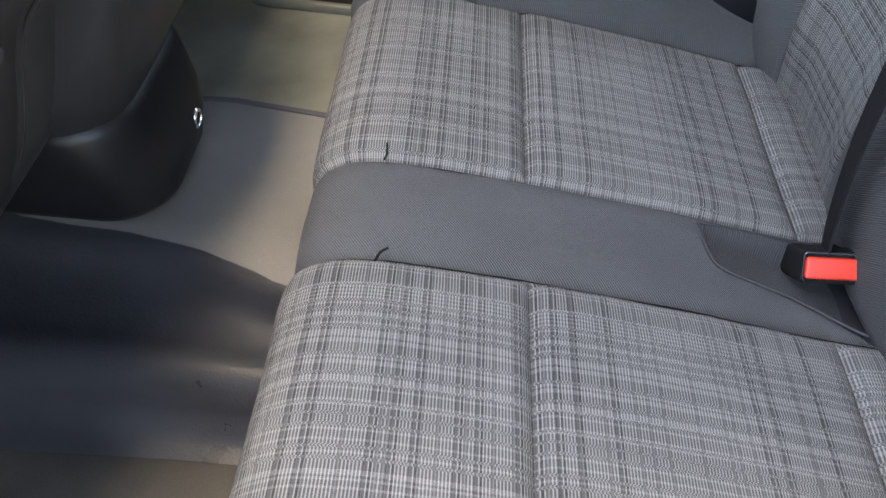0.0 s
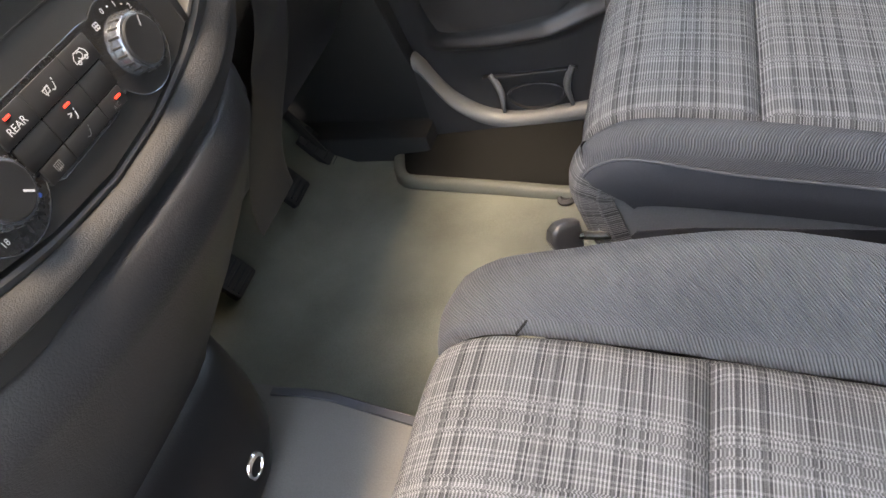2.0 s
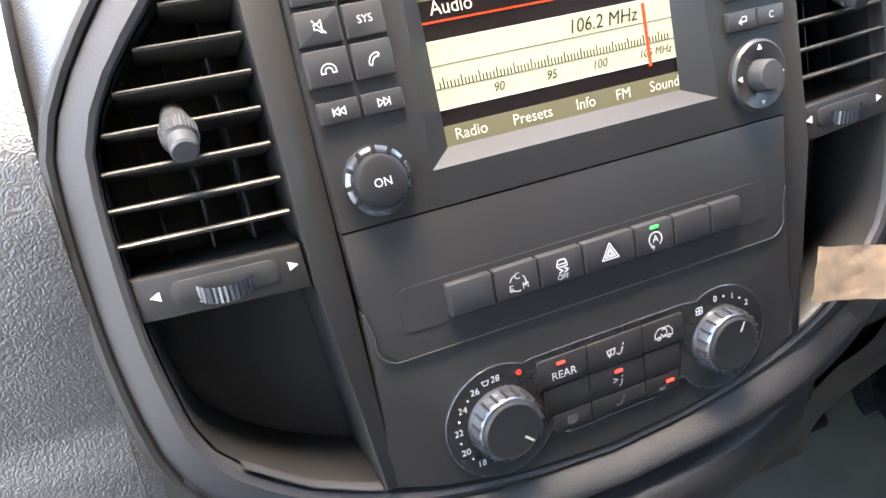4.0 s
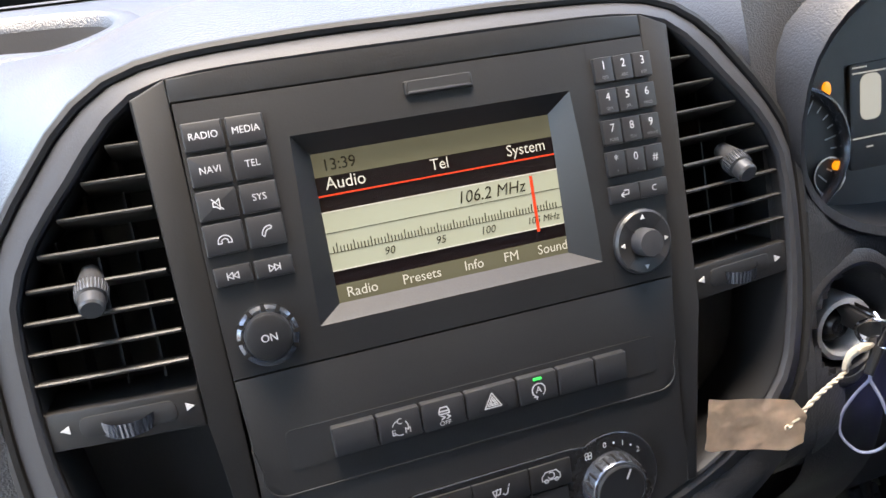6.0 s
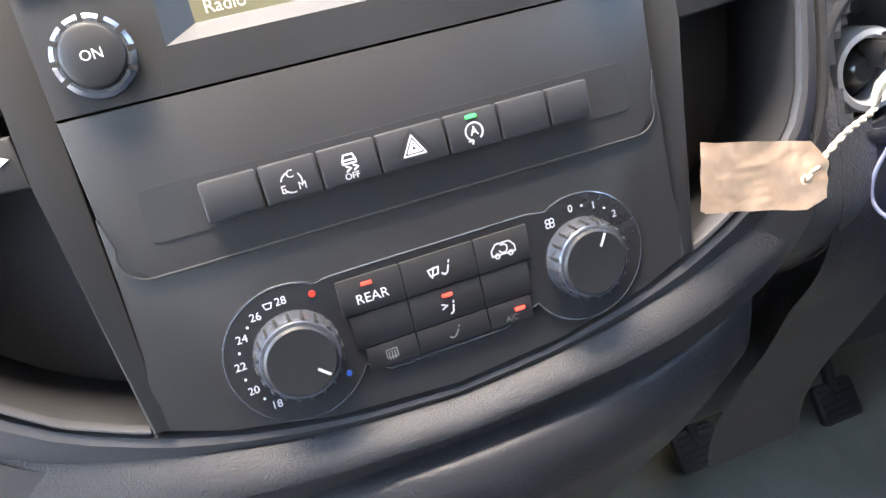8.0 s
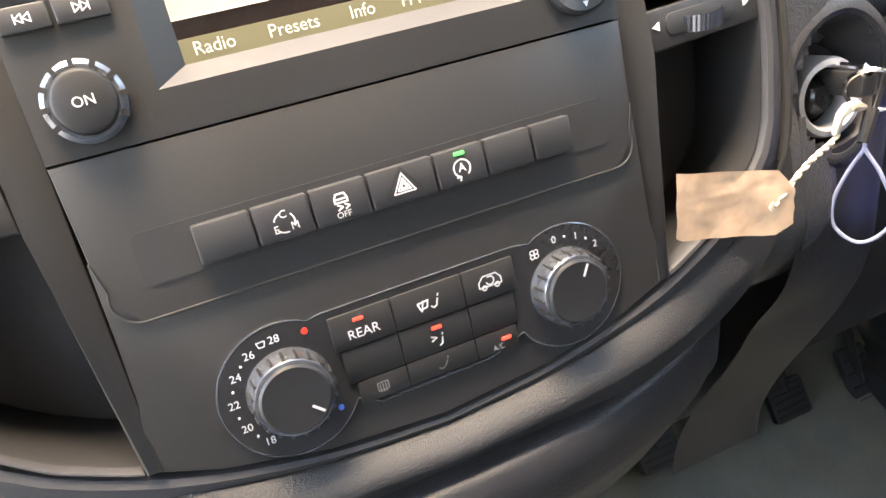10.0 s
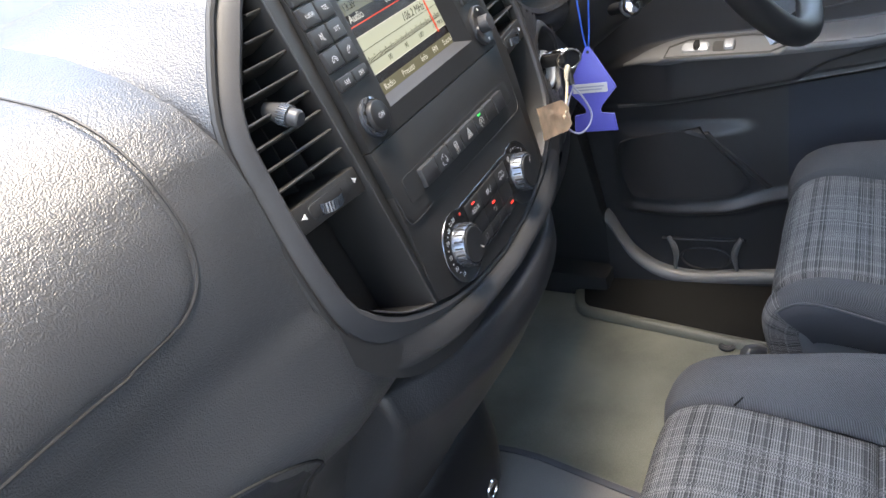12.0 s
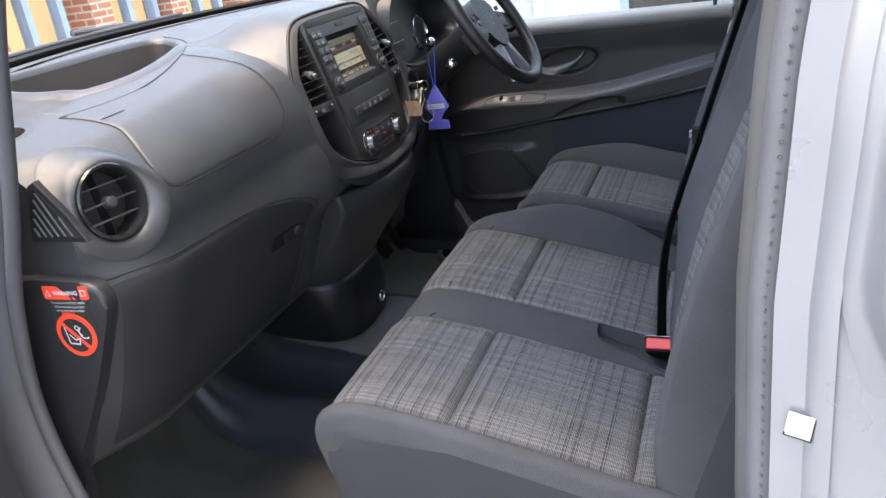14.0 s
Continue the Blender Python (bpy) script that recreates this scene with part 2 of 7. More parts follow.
M_BLUEFOB = surface("blue_plastic_fob", (0.072, 0.080, 0.40), 0.40, vary=0.08)
M_BLUECORD = surface("blue_cord", (0.02, 0.10, 0.50), 0.6)
M_GREYCORD = surface("grey_wire_loop", (0.26, 0.27, 0.36), 0.35)
M_WHITE = surface("white_label", (0.45, 0.46, 0.48), 0.4, vary=0.06)
M_STICKRED = surface("sticker_red", (0.75, 0.06, 0.03), 0.4, vary=0.06)
M_STICKBLACK = surface("sticker_black", (0.02, 0.02, 0.02), 0.4)
M_DIAL = surface("dial_translucent_ring", (0.12, 0.13, 0.15), 0.22, metal=0.75, vary=0.2)
M_LED_RED = glow("red_indicator", (1.0, 0.05, 0.04), 0.5)
M_LED_GREEN = glow("green_indicator", (0.02, 1.0, 0.18), 0.28)
M_LED_AMBER = glow("amber_telltale", (1.0, 0.32, 0.02), 0.35)
M_LCD = glow("lcd_pale_green", (0.55, 0.585, 0.46), 0.105)
M_LCDGREY = glow("lcd_olive_bar", (0.15, 0.145, 0.095), 0.15)
M_LCDBLACK = glow("lcd_black", (0.012, 0.006, 0.006), 0.1)
M_LCDWHITE = glow("lcd_white", (0.85, 0.83, 0.74), 0.105)
M_LCDINK = glow("lcd_ink", (0.035, 0.03, 0.02), 0.1)
M_LCDRED = glow("lcd_red_line", (0.70, 0.055, 0.02), 0.22)
M_GLASS = pane("window_glass")
M_SCREEN = pane("windscreen_glass", gloss=0.10)


# ---- building helpers ----


def curve_points(points, n, closed=False):
    """n points, evenly spread by length, on a smooth curve through the given ones."""
    p = [Vector(q) for q in points]
    k = len(p)
    out = []
    for i in range(k if closed else k - 1):
        a = p[(i - 1) % k] if closed or i > 0 else p[0] * 2 - p[1]
        b, c = p[i], p[(i + 1) % k]
        d = p[(i + 2) % k] if closed or i + 2 < k else p[-1] * 2 - p[-2]
        for j in range(12):
            t = j / 12
            out.append(0.5 * ((2 * b) + (c - a) * t + (2 * a - 5 * b + 4 * c - d) * t * t + (3 * b - a - 3 * c + d) * t ** 3))
    out.append(p[0] if closed else p[-1])
    length = [0.0]
    for a, b in zip(out, out[1:]):
        length.append(length[-1] + (b - a).length)
    arr = np.array([list(q) for q in out])
    want = np.linspace(0, length[-1], n + 1)[:-1] if closed else np.linspace(0, length[-1], n)
    return [Vector([float(np.interp(w, length, arr[:, c])) for c in range(arr.shape[1])]) for w in want]


def place(ob, parent):
    if parent is not None:
        ob.parent = parent
        if parent.type == "EMPTY":
            ob.matrix_parent_inverse = Matrix.Translation(-parent.location)


def part(name, bm, material, parent=None, label="", sharp=32):
    """Links a bmesh, in world coordinates, as one mesh object under a thing or a part."""
    me = bpy.data.meshes.new(name)
    bm.to_mesh(me)
    bm.free()
    me.polygons.foreach_set("use_smooth", [True] * len(me.polygons))
    me.set_sharp_from_angle(angle=radians(sharp))
    for m in material if isinstance(material, (list, tuple)) else (material,):
        me.materials.append(m)
    ob = new(name, me)
    place(ob, parent)
    if label:
        ob["label"] = label
    return ob


def thing(name, loc, label, category, group="", kind=""):
    ob = new(name)
    ob.location = loc
    ob.empty_display_size = 0.05
    return tagged(ob, label, category, group, kind)


def fixed(name, bm, material, label, category, kind="structure", sharp=32):
    return tagged(part(name, bm, material, None, "", sharp), label, category, "", kind)


def rrect(u0, u1, v0, v1, r=0.002, n=4):
    """A rounded rectangle, anticlockwise."""
    out = []
    for cx, cy, a in ((u1 - r, v0 + r, -90), (u1 - r, v1 - r, 0), (u0 + r, v1 - r, 90), (u0 + r, v0 + r, 180)):
        for i in range(n + 1):
            t = radians(a + 90 * i / n)
            out.append((cx + r * math.cos(t), cy + r * math.sin(t)))
    return out


def circle(cu, cv, r, n=32, ry=None):
    return [(cu + r * math.cos(2 * math.pi * i / n), cv + (ry or r) * math.sin(2 * math.pi * i / n)) for i in range(n)]


def plate(outline, f, d0, d1, bev=0.0008, segs=2, bm=None):
    """A slab with the given outline, from depth d0 to d1, its front edge rounded, laid by the mapping f(u, v, d)."""
    one = bmesh.new()
    lo = [one.verts.new((u, v, d0)) for u, v in outline]
    hi = [one.verts.new((u, v, d1)) for u, v in outline]
    k = len(lo)
    one.faces.new(hi)
    one.faces.new(lo[::-1])
    for i in range(k):
        one.faces.new((lo[i], lo[(i + 1) % k], hi[(i + 1) % k], hi[i]))
    if bev:
        edges = [e for e in one.edges if all(abs(v.co.z - d1) < 1e-7 for v in e.verts)]
        bmesh.ops.bevel(one, geom=edges, offset=bev, segments=segs, profile=0.5, affect="EDGES", clamp_overlap=True)
    bmesh.ops.triangulate(one, faces=[g for g in one.faces if len(g.verts) > 4])
    for v in one.verts:
        v.co = f(*v.co)
    if bm is None:
        return one
    return merge(bm, one)


def merge(bm, other):
    me = bpy.data.meshes.new("tmp")
    other.to_mesh(me)
    other.free()
    bm.from_mesh(me)
    bpy.data.meshes.remove(me)
    return bm


def grid(rows, uvs=None, closed=False, bm=None):
    """A sheet of quads through rows of points; uvs in metres beside them. closed: each row is a ring."""
    bm = bm or bmesh.new()
    lay = bm.loops.layers.uv.verify()
    vs = [[bm.verts.new(p) for p in row] for row in rows]
    for i in range(len(rows) - 1):
        k = len(rows[i])
        for j in range(k if closed else k - 1):
            q = (j + 1) % k
            ids = ((i, j), (i + 1, j), (i + 1, q), (i, q))
            face = bm.faces.new([vs[a][b] for a, b in ids])
            if uvs:
                for loop, (a, b) in zip(face.loops, ids):
                    loop[lay].uv = uvs[a][b]
    return bm


def tube(points, radius, n=8, ends=True, bm=None):
    """A round bar along points; radius may be a list."""
    pts = [Vector(p) for p in points]
    rad = radius if isinstance(radius, (list, tuple)) else [radius] * len(pts)
    rows, up = [], None
    for i, p in enumerate(pts):
        d = (pts[min(i + 1, len(pts) - 1)] - pts[max(i - 1, 0)]).normalized()
        if up is None:
            up = d.orthogonal().normalized()
        side = (up - d * up.dot(d)).normalized()
        up = side
        other = d.cross(side)
        rows.append([p + rad[i] * (math.cos(2 * math.pi * j / n) * side + math.sin(2 * math.pi * j / n) * other) for j in range(n)])
    bm = bm or bmesh.new()
    grid(rows, closed=True, bm=bm)
    if ends:
        bm.verts.ensure_lookup_table()
        total = len(pts) * n
        first = len(bm.verts) - total
        bm.faces.new([bm.verts[first + j] for j in range(n)])
        bm.faces.new([bm.verts[first + total - n + j] for j in range(n)][::-1])
    return bm


def ring(points, radius, n=8, bm=None):
    """A closed round bar."""
    pts = [Vector(p) for p in points]
    k, rows = len(pts), []
    c = sum(pts, Vector()) / k
    for i, p in enumerate(pts):
        d = (pts[(i + 1) % k] - pts[i - 1]).normalized()
        side = ((p - c) - d * (p - c).dot(d)).normalized()
        other = d.cross(side)
        rows.append([p + radius * (math.cos(2 * math.pi * j / n) * side + math.sin(2 * math.pi * j / n) * other) for j in range(n)])
    return grid(rows + rows[:1], closed=True, bm=bm)


def lathe(profile, f, cu, cv, n=40, bm=None):
    """A turned body about (cu, cv) of a mapping: profile of (radius, depth)."""
    rows = []
    for r, d in profile:
        rows.append([f(cu + r * math.cos(2 * math.pi * j / n), cv + r * math.sin(2 * math.pi * j / n), d) for j in range(n)])
    out = bm or bmesh.new()
    grid(rows[::-1], closed=True, bm=out)
    return out


def plane_map(origin, u, v):
    o, u, v = Vector(origin), Vector(u).normalized(), Vector(v).normalized()
    w = u.cross(v)
    return lambda a, b, d: o + u * a + v * b + w * d


def text_mesh(words, size, f, u, v, d, align="CENTER", italic=0.0, bold=0.0, turn=0.0):
    """Flat lettering, laid by the mapping f with its middle or start at (u, v)."""
    cu = bpy.data.curves.new("lettering", "FONT")
    cu.body, cu.size, cu.align_x, cu.align_y = words, size, align, "CENTER"
    cu.shear, cu.offset, cu.resolution_u = italic, bold, 3
    ob = bpy.data.objects.new("lettering", cu)
    me = bpy.data.meshes.new_from_object(ob)
    bm = bmesh.new()
    bm.from_mesh(me)
    bpy.data.objects.remove(ob)
    bpy.data.curves.remove(cu)
    bpy.data.meshes.remove(me)
    c, s = math.cos(radians(turn)), math.sin(radians(turn))
    for p in bm.verts:
        a, b = p.co.x, p.co.y
        p.co = f(u + a * c - b * s, v + a * s + b * c, d)
    return bm


def stroke(lines, width, f, d, bm=None):
    """Printed lines of a given width through 2D points, flat on the mapping f."""
    bm = bm or bmesh.new()
    for pts in lines:
        for (a, b), (c, e) in zip(pts, pts[1:]):
            k = math.hypot(c - a, e - b) or 1e-6
            nu, nv = -(e - b) / k * width / 2, (c - a) / k * width / 2
            tu, tv = (c - a) / k * width * 0.3, (e - b) / k * width * 0.3
            bm.faces.new([bm.verts.new(f(x, y, d)) for x, y in ((a - nu - tu, b - nv - tv), (c - nu + tu, e - nv + tv), (c + nu + tu, e + nv + tv), (a + nu - tu, b + nv - tv))])
    return bm


def arc(cu, cv, r, a0, a1, n=10, ry=None):
    return [(cu + r * math.cos(radians(a0 + (a1 - a0) * i / n)), cv + (ry or r) * math.sin(radians(a0 + (a1 - a0) * i / n))) for i in range(n + 1)]


def ease(a, b, x):
    t = min(1, max(0, (x - a) / (b - a)))
    return t * t * (3 - 2 * t)

# ---- the cab: floor, shell, dashboard ----
YC = 0.844  # middle of the cab
FACE = np.polyfit([0.60, 0.65, 0.711, 0.747, 0.8075, 0.843, 0.90, 0.96, 1.02], [-0.234, -0.240, -0.2503, -0.2575, -0.2705, -0.2790, -0.2925, -0.314, -0.338], 3)


def stack_x(z):
    return float(np.polyval(FACE, z))


WIDE_Z, WIDE_U = [0.745, 0.808, 0.843, 0.90], [0.972, 0.976, 0.988, 1.0]


def lift_z(z):
    return float(np.interp(z, [0.60, 0.672, 0.703, 0.742, 0.805, 0.842, 0.90], [0.0085, 0.0085, 0.0082, 0.0062, 0.0026, 0.0008, 0.0]))


def S(u, z, d):
    """The gently bowed face of the centre stack: u to the driver's side, z up, d out of the face."""
    z = z + lift_z(z)
    u = u * (1 - (1 - float(np.interp(z, WIDE_Z, WIDE_U))) * (1 - ease(0.145, 0.235, abs(u))))
    k = (stack_x(z + 0.002) - stack_x(z - 0.002)) / 0.004
    h = math.hypot(1, k)
    bow = 0.0068 * max(0.0, (abs(u) - 0.13) / 0.09) ** 1.3
    return Vector((stack_x(z) - bow + d / h, YC + u, z - d * k / h))


def windscreen_x(y):
    return -0.83 + 0.38 * (y - YC) ** 2


# floor in strips, each one sheet with its own covering
def floor_strip(name, ys_zs, material, label, x0=-0.95, x1=0.80):
    rows = []
    xs = [x0, -0.80, -0.70, -0.62, -0.55, -0.48, -0.40, -0.3, -0.2, -0.1, 0.1, 0.3, x1]
    for x in xs:
        rise = 0.55 * ease(-0.50, -0.98, x) ** 1.4
        lean = max(-0.06, -(max(x, -0.75) + 0.18))
        lean = min(lean, 0.16) + 0.3 * max(0.0, lean - 0.16)
        rows.append([Vector((x, q[0] + lean * float(np.interp(q[0], [0.40, 0.505, 0.54, 0.625, 0.94, 1.06], [0.0, 0.10, 0.16, 0.50, 0.25, 0.0])), q[1] + rise)) for q in curve_points([(y, z, 0) for y, z in ys_zs], 30)])
    bm = grid(rows)
    bmesh.ops.recalc_face_normals(bm, faces=bm.faces)
    return fixed(name, bm, material, label, "floor")


floor_strip("floor_driver", [(0.942, 0.250), (0.952, 0.235), (0.960, 0.16), (0.975, 0.120), (1.04, 0.112), (1.30, 0.112), (1.62, 0.115)], M_CARPET, "grey-green carpet in the driver's footwell")
floor_strip("floor_platform", [(0.622, 0.246), (0.66, 0.253), (0.78, 0.256), (0.937, 0.257), (0.944, 0.248)], M_MAT, "grey rubber-covered raised floor in front of the bench")
floor_strip("floor_slope", [(0.462, 0.116), (0.473, 0.1205), (0.485, 0.126), (0.500, 0.150), (0.506, 0.176), (0.517, 0.198), (0.538, 0.207), (0.562, 0.198), (0.595, 0.206), (0.611, 0.240), (0.628, 0.2475)], M_BLACKFLOOR, "black moulded plastic floor step with rounded ridges")
floor_strip("floor_passenger", [(-0.04, 0.115), (0.20, 0.112), (0.40, 0.1145), (0.450, 0.1160), (0.466, 0.1140)], M_PCARPET, "dark carpet in the passenger footwell")

edge_rows = []
for x in np.linspace(-0.40, 0.10, 14):
    y = 0.944 + min(max(-0.06, -(x + 0.18)), 0.16) * 0.248
    edge_rows.append([Vector((x, y - 0.010, 0.2555)), Vector((x, y - 0.008, 0.2590)), Vector((x, y + 0.001, 0.2590)), Vector((x, y + 0.0035, 0.2560)), Vector((x, y + 0.0040, 0.2440))])
edge_bm = grid(edge_rows)
bmesh.ops.recalc_face_normals(edge_bm, faces=edge_bm.faces)
fixed("trim_mat_edge", edge_bm, M_SEAL, "bound edge of the grey floor mat", "trim")

# dashboard
BROW = [(-0.245, 0.870), (-0.243, 0.900), (-0.235, 0.920), (-0.222, 0.940), (-0.206, 0.960), (-0.187, 0.981), (-0.163, 0.997), (-0.128, 1.005), (-0.06, 1.008), (0.0, 1.008)]


def brow_z(u):
    a = -abs(u)
    return float(np.interp(a, [p[0] for p in BROW], [p[1] for p in BROW]))


SIDE = [(-0.54, 0.972), (-0.50, 0.966), (-0.452, 0.9575), (-0.402, 0.9455), (-0.377, 0.930), (-0.350, 0.905), (-0.326, 0.875), (-0.312, 0.842),
        (-0.308, 0.805), (-0.311, 0.770), (-0.308, 0.740), (-0.303, 0.705), (-0.311, 0.668), (-0.326, 0.625), (-0.346, 0.570), (-0.372, 0.510), (-0.400, 0.460), (-0.435, 0.415), (-0.56, 0.39)]


def refine(points, n=4):
    """(index, x, z) at n steps between neighbours of a smooth line."""
    p = [Vector((x, z)) for x, z in points]
    out = []
    for i in range(len(p) - 1):
        a = p[i - 1] if i else p[0] * 2 - p[1]
        b, c = p[i], p[i + 1]
        d = p[i + 2] if i + 2 < len(p) else p[-1] * 2 - p[-2]
        for j in range(n):
            t = j / n
            q = 0.5 * ((2 * b) + (c - a) * t + (2 * a - 5 * b + 4 * c - d) * t * t + (3 * b - a - 3 * c + d) * t ** 3)
            out.append((i + t, q[0], q[1]))
    out.append((len(p) - 1, p[-1][0], p[-1][1]))
    return out


SIDE_FINE = refine(SIDE)
LOW_EDGE = [(-0.245, 0.790), (-0.242, 0.772), (-0.236, 0.741), (-0.221, 0.711), (-0.191, 0.687), (-0.157, 0.674), (-0.112, 0.664), (-0.06, 0.658), (0.0, 0.655)]


def low_z(u):
    z = float(np.interp(-abs(u), [p[0] for p in LOW_EDGE], [p[1] for p in LOW_EDGE]))
    return z + lift_z(z)


# the padded skin where it meets the side of the centre surround
POD_X = [-0.540, -0.475, -0.418, -0.370, -0.335, -0.309, -0.295, -0.286, -0.280, -0.275]
POD_Z = [0.985, 0.979, 0.967, 0.949, 0.928, 0.902, 0.872, 0.840, 0.807, 0.775]


def dash_section(y):
    """Points of the dashboard's cross-section at y, from the windscreen down to the knees."""
    mirror = y > YC
    u = y - YC
    wx = windscreen_x(y)
    end = ease(0.17, -0.02, y) if not mirror else ease(1.50, 1.72, y)
    near = min(1, max(0, (y - 0.44) / 0.1585)) ** 2 if not mirror else ease(1.153, 1.090, y)
    drop = 0.030 * ease(0.52, 0.10, y) if not mirror else 0.0
    out = [(wx - 0.03, 1.000)]
    for k in range(11):
        f = k / 11
        out.append((wx + 0.03 + f * (SIDE[0][0] - wx - 0.03), 1.002 - 0.025 * ease(0.2, 1.1, f) - drop * f))
    for i, x, z in SIDE_FINE:
        z = z - drop * ease(0.70, 0.93, z)
        x -= 0.055 * end
        x += near * 0.028 * ease(0.58, 0.70, z) * (1 - ease(0.90, 1.0, z))
        z += near * 0.016 * ease(0.86, 0.95, z)
        side = min(1, max(0, (y - 0.40) / 0.1985)) ** 2 if not mirror else ease(1.20, 1.0895, y)
        if abs(u) >= 0.2455 and side > 0 and i > 9:
            x += (stack_x(z) - 0.013 - x) * side * ease(0.62, 0.71, z)
        if abs(u) >= 0.2455 and side > 0 and i <= 9:
            tx = float(np.interp(i, range(10), POD_X)) - 0.005 * ease(4, 8, i)
            tz = float(np.interp(i, range(10), POD_Z))
            x, z = x + (tx - x) * side, z + (tz - z) * side
        if abs(u) < 0.2455:
            b = brow_z(u)
            if i <= 5:  # the padded top runs up to the brow of the surround
                e = S(u, b, -0.006)
                f = float(np.interp(i, [0, 1, 2, 3, 4, 5], [0.0, 0.30, 0.55, 0.76, 0.92, 1.0]))
                x = SIDE[0][0] + f * (e.x - SIDE[0][0])
                z = 0.985 + 0.03 * ease(0.25, 0.1, abs(u)) * math.sin(math.pi * min(1, f)) + (e.z - 0.985) * f ** 1.9
            elif z > 0.615:
                x, z = stack_x(z) - 0.125, min(z, b - 0.02)
            else:
                x = min(x, stack_x(z) - 0.006)
        elif mirror and y > 1.13:
            x -= 0.075 * ease(1.175, 1.24, y) * ease(0.86, 0.80, z)
            if 1.108 < y < 1.56 and 4.4 <= i <= 8.1:
                x -= 0.13
        out.append((x, z))
    return out


YS = [0.030, 0.034, 0.040] + [0.046 + 0.0105 * i for i in range(13)] + [0.186 + 0.0115 * i for i in range(30)] + [0.528, 0.536, 0.545, 0.555, 0.565, 0.575, 0.588, 0.5980]
POD_YS = [0.5995, 0.602, 0.605, 0.608, 0.611, 0.614, 0.618, 0.622, 0.627, 0.632, 0.638, 0.644, 0.650, 0.657, 0.668, 0.681, 0.698, 0.716, 0.75, 0.784, 0.814]
YS = YS + POD_YS + [YC] + [2 * YC - y for y in POD_YS[::-1]] + [1.0900, 1.095, 1.1005, 1.107, 1.1095, 1.115, 1.13, 1.14, 1.16, 1.18, 1.20, 1.3, 1.4, 1.5, 1.559, 1.561, 1.62, 1.69]
dash = thing("dashboard", (-0.45, YC, 0.39), "dark grey leather-grained van dashboard with padded top", "dashboard")
rows = [[Vector((x, y, z)) for x, z in dash_section(y)] for y in YS]
bm = grid(rows)
for row in (rows[0], rows[-1]):
    bm.faces.new([bm.verts.new(p) for p in row + [Vector((row[0].x, row[0].y, row[-1].z))]])
bmesh.ops.recalc_face_normals(bm, faces=bm.faces)
CUP = (-0.515, 0.115)
VENT = plane_map((-0.333, 0.103, 0.838), (0.16, 1, -0.02), (-0.14, 0.02, 1))


TRAY = curve_points([(x, y, 0) for x, y in ((-0.605, 0.205), (-0.553, 0.30), (-0.523, 0.372), (-0.518, 0.45), (-0.530, 0.545), (-0.565, 0.620), (-0.606, 0.662), (-0.642, 0.674), (-0.664, 0.650), (-0.668, 0.57), (-0.660, 0.47), (-0.654, 0.37), (-0.648, 0.28), (-0.640, 0.22), (-0.625, 0.198))], 96, True)


def tray_edge(i, out=0.0):
    """A point of the tray's mouth, moved out by a distance."""
    k = len(TRAY)
    d = (TRAY[(i + 1) % k] - TRAY[i - 1]).normalized()
    p = TRAY[i % k]
    return p[0] - d[1] * out, p[1] + d[0] * out


SPIN = sum(TRAY[i - 1][0] * TRAY[i][1] - TRAY[i][0] * TRAY[i - 1][1] for i in range(len(TRAY)))


def in_tray(p):
    hit = False
    for i in range(len(TRAY)):
        (ax, ay), (bx, by) = tray_edge(i - 1, 0.012 * SIGN), tray_edge(i, 0.012 * SIGN)
        if (ay > p.y) != (by > p.y) and p.x < (bx - ax) * (p.y - ay) / (by - ay) + ax:
            hit = not hit
    return hit and p.z > 0.9


SIGN = 1 if SPIN < 0 else -1
gone = []
for f in bm.faces:
    p = f.calc_center_median()
    if in_tray(p) or (math.hypot(p.y - VENT(0.006, 0, 0).y, p.z - VENT(0, -0.005, 0).z) < 0.077 and p.x < -0.26 and p.y > 0.031) or (((p.x - CUP[0]) / 0.030) ** 2 + ((p.y - CUP[1]) / 0.040) ** 2 < 1 and p.z > 0.9):
        gone.append(f)
bmesh.ops.delete(bm, geom=gone, context="FACES")
body = part("body", bm, M_DASH, dash, sharp=50)


def dash_front(y, z, out=0.0):
    """A point of the dashboard's rear-facing skin at (y, z), and out metres proud of it."""
    sec = dash_section(y)[12:]
    zs, xs = [p[1] for p in sec][::-1], [p[0] for p in sec][::-1]
    x = float(np.interp(z, zs, xs))
    k = (float(np.interp(z + 0.008, zs, xs)) - float(np.interp(z - 0.008, zs, xs))) / 0.016
    h = math.hypot(1, k)
    return Vector((x + out / h, y, z - out * k / h))


# skin below the surround, between it and the lower console
for k in (-1, 1):
    rows = []
    for u in np.linspace(0.2458, 0.10, 44):
        top, row = low_z(u) + 0.004, []
        for t in np.linspace(0, 1, 16):
            z = top + (0.600 - top) * t
            edge = dash_front(0.598, z)
            row.append(Vector((edge.x - 0.004 * ease(0.21, 0.12, u), YC + k * u, z)))
        rows.append(row)
    low_bm = grid(rows)
    bmesh.ops.recalc_face_normals(low_bm, faces=low_bm.faces)
    part("lower_skin", low_bm, M_DASH, dash, sharp=60)


def dash_top(y, x, out=0.0):
    """A point of the dashboard's top at (y, x)."""
    sec = dash_section(y)
    return Vector((x, y, float(np.interp(x, [p[0] for p in sec[:34]], [p[1] for p in sec[:34]])) + out))


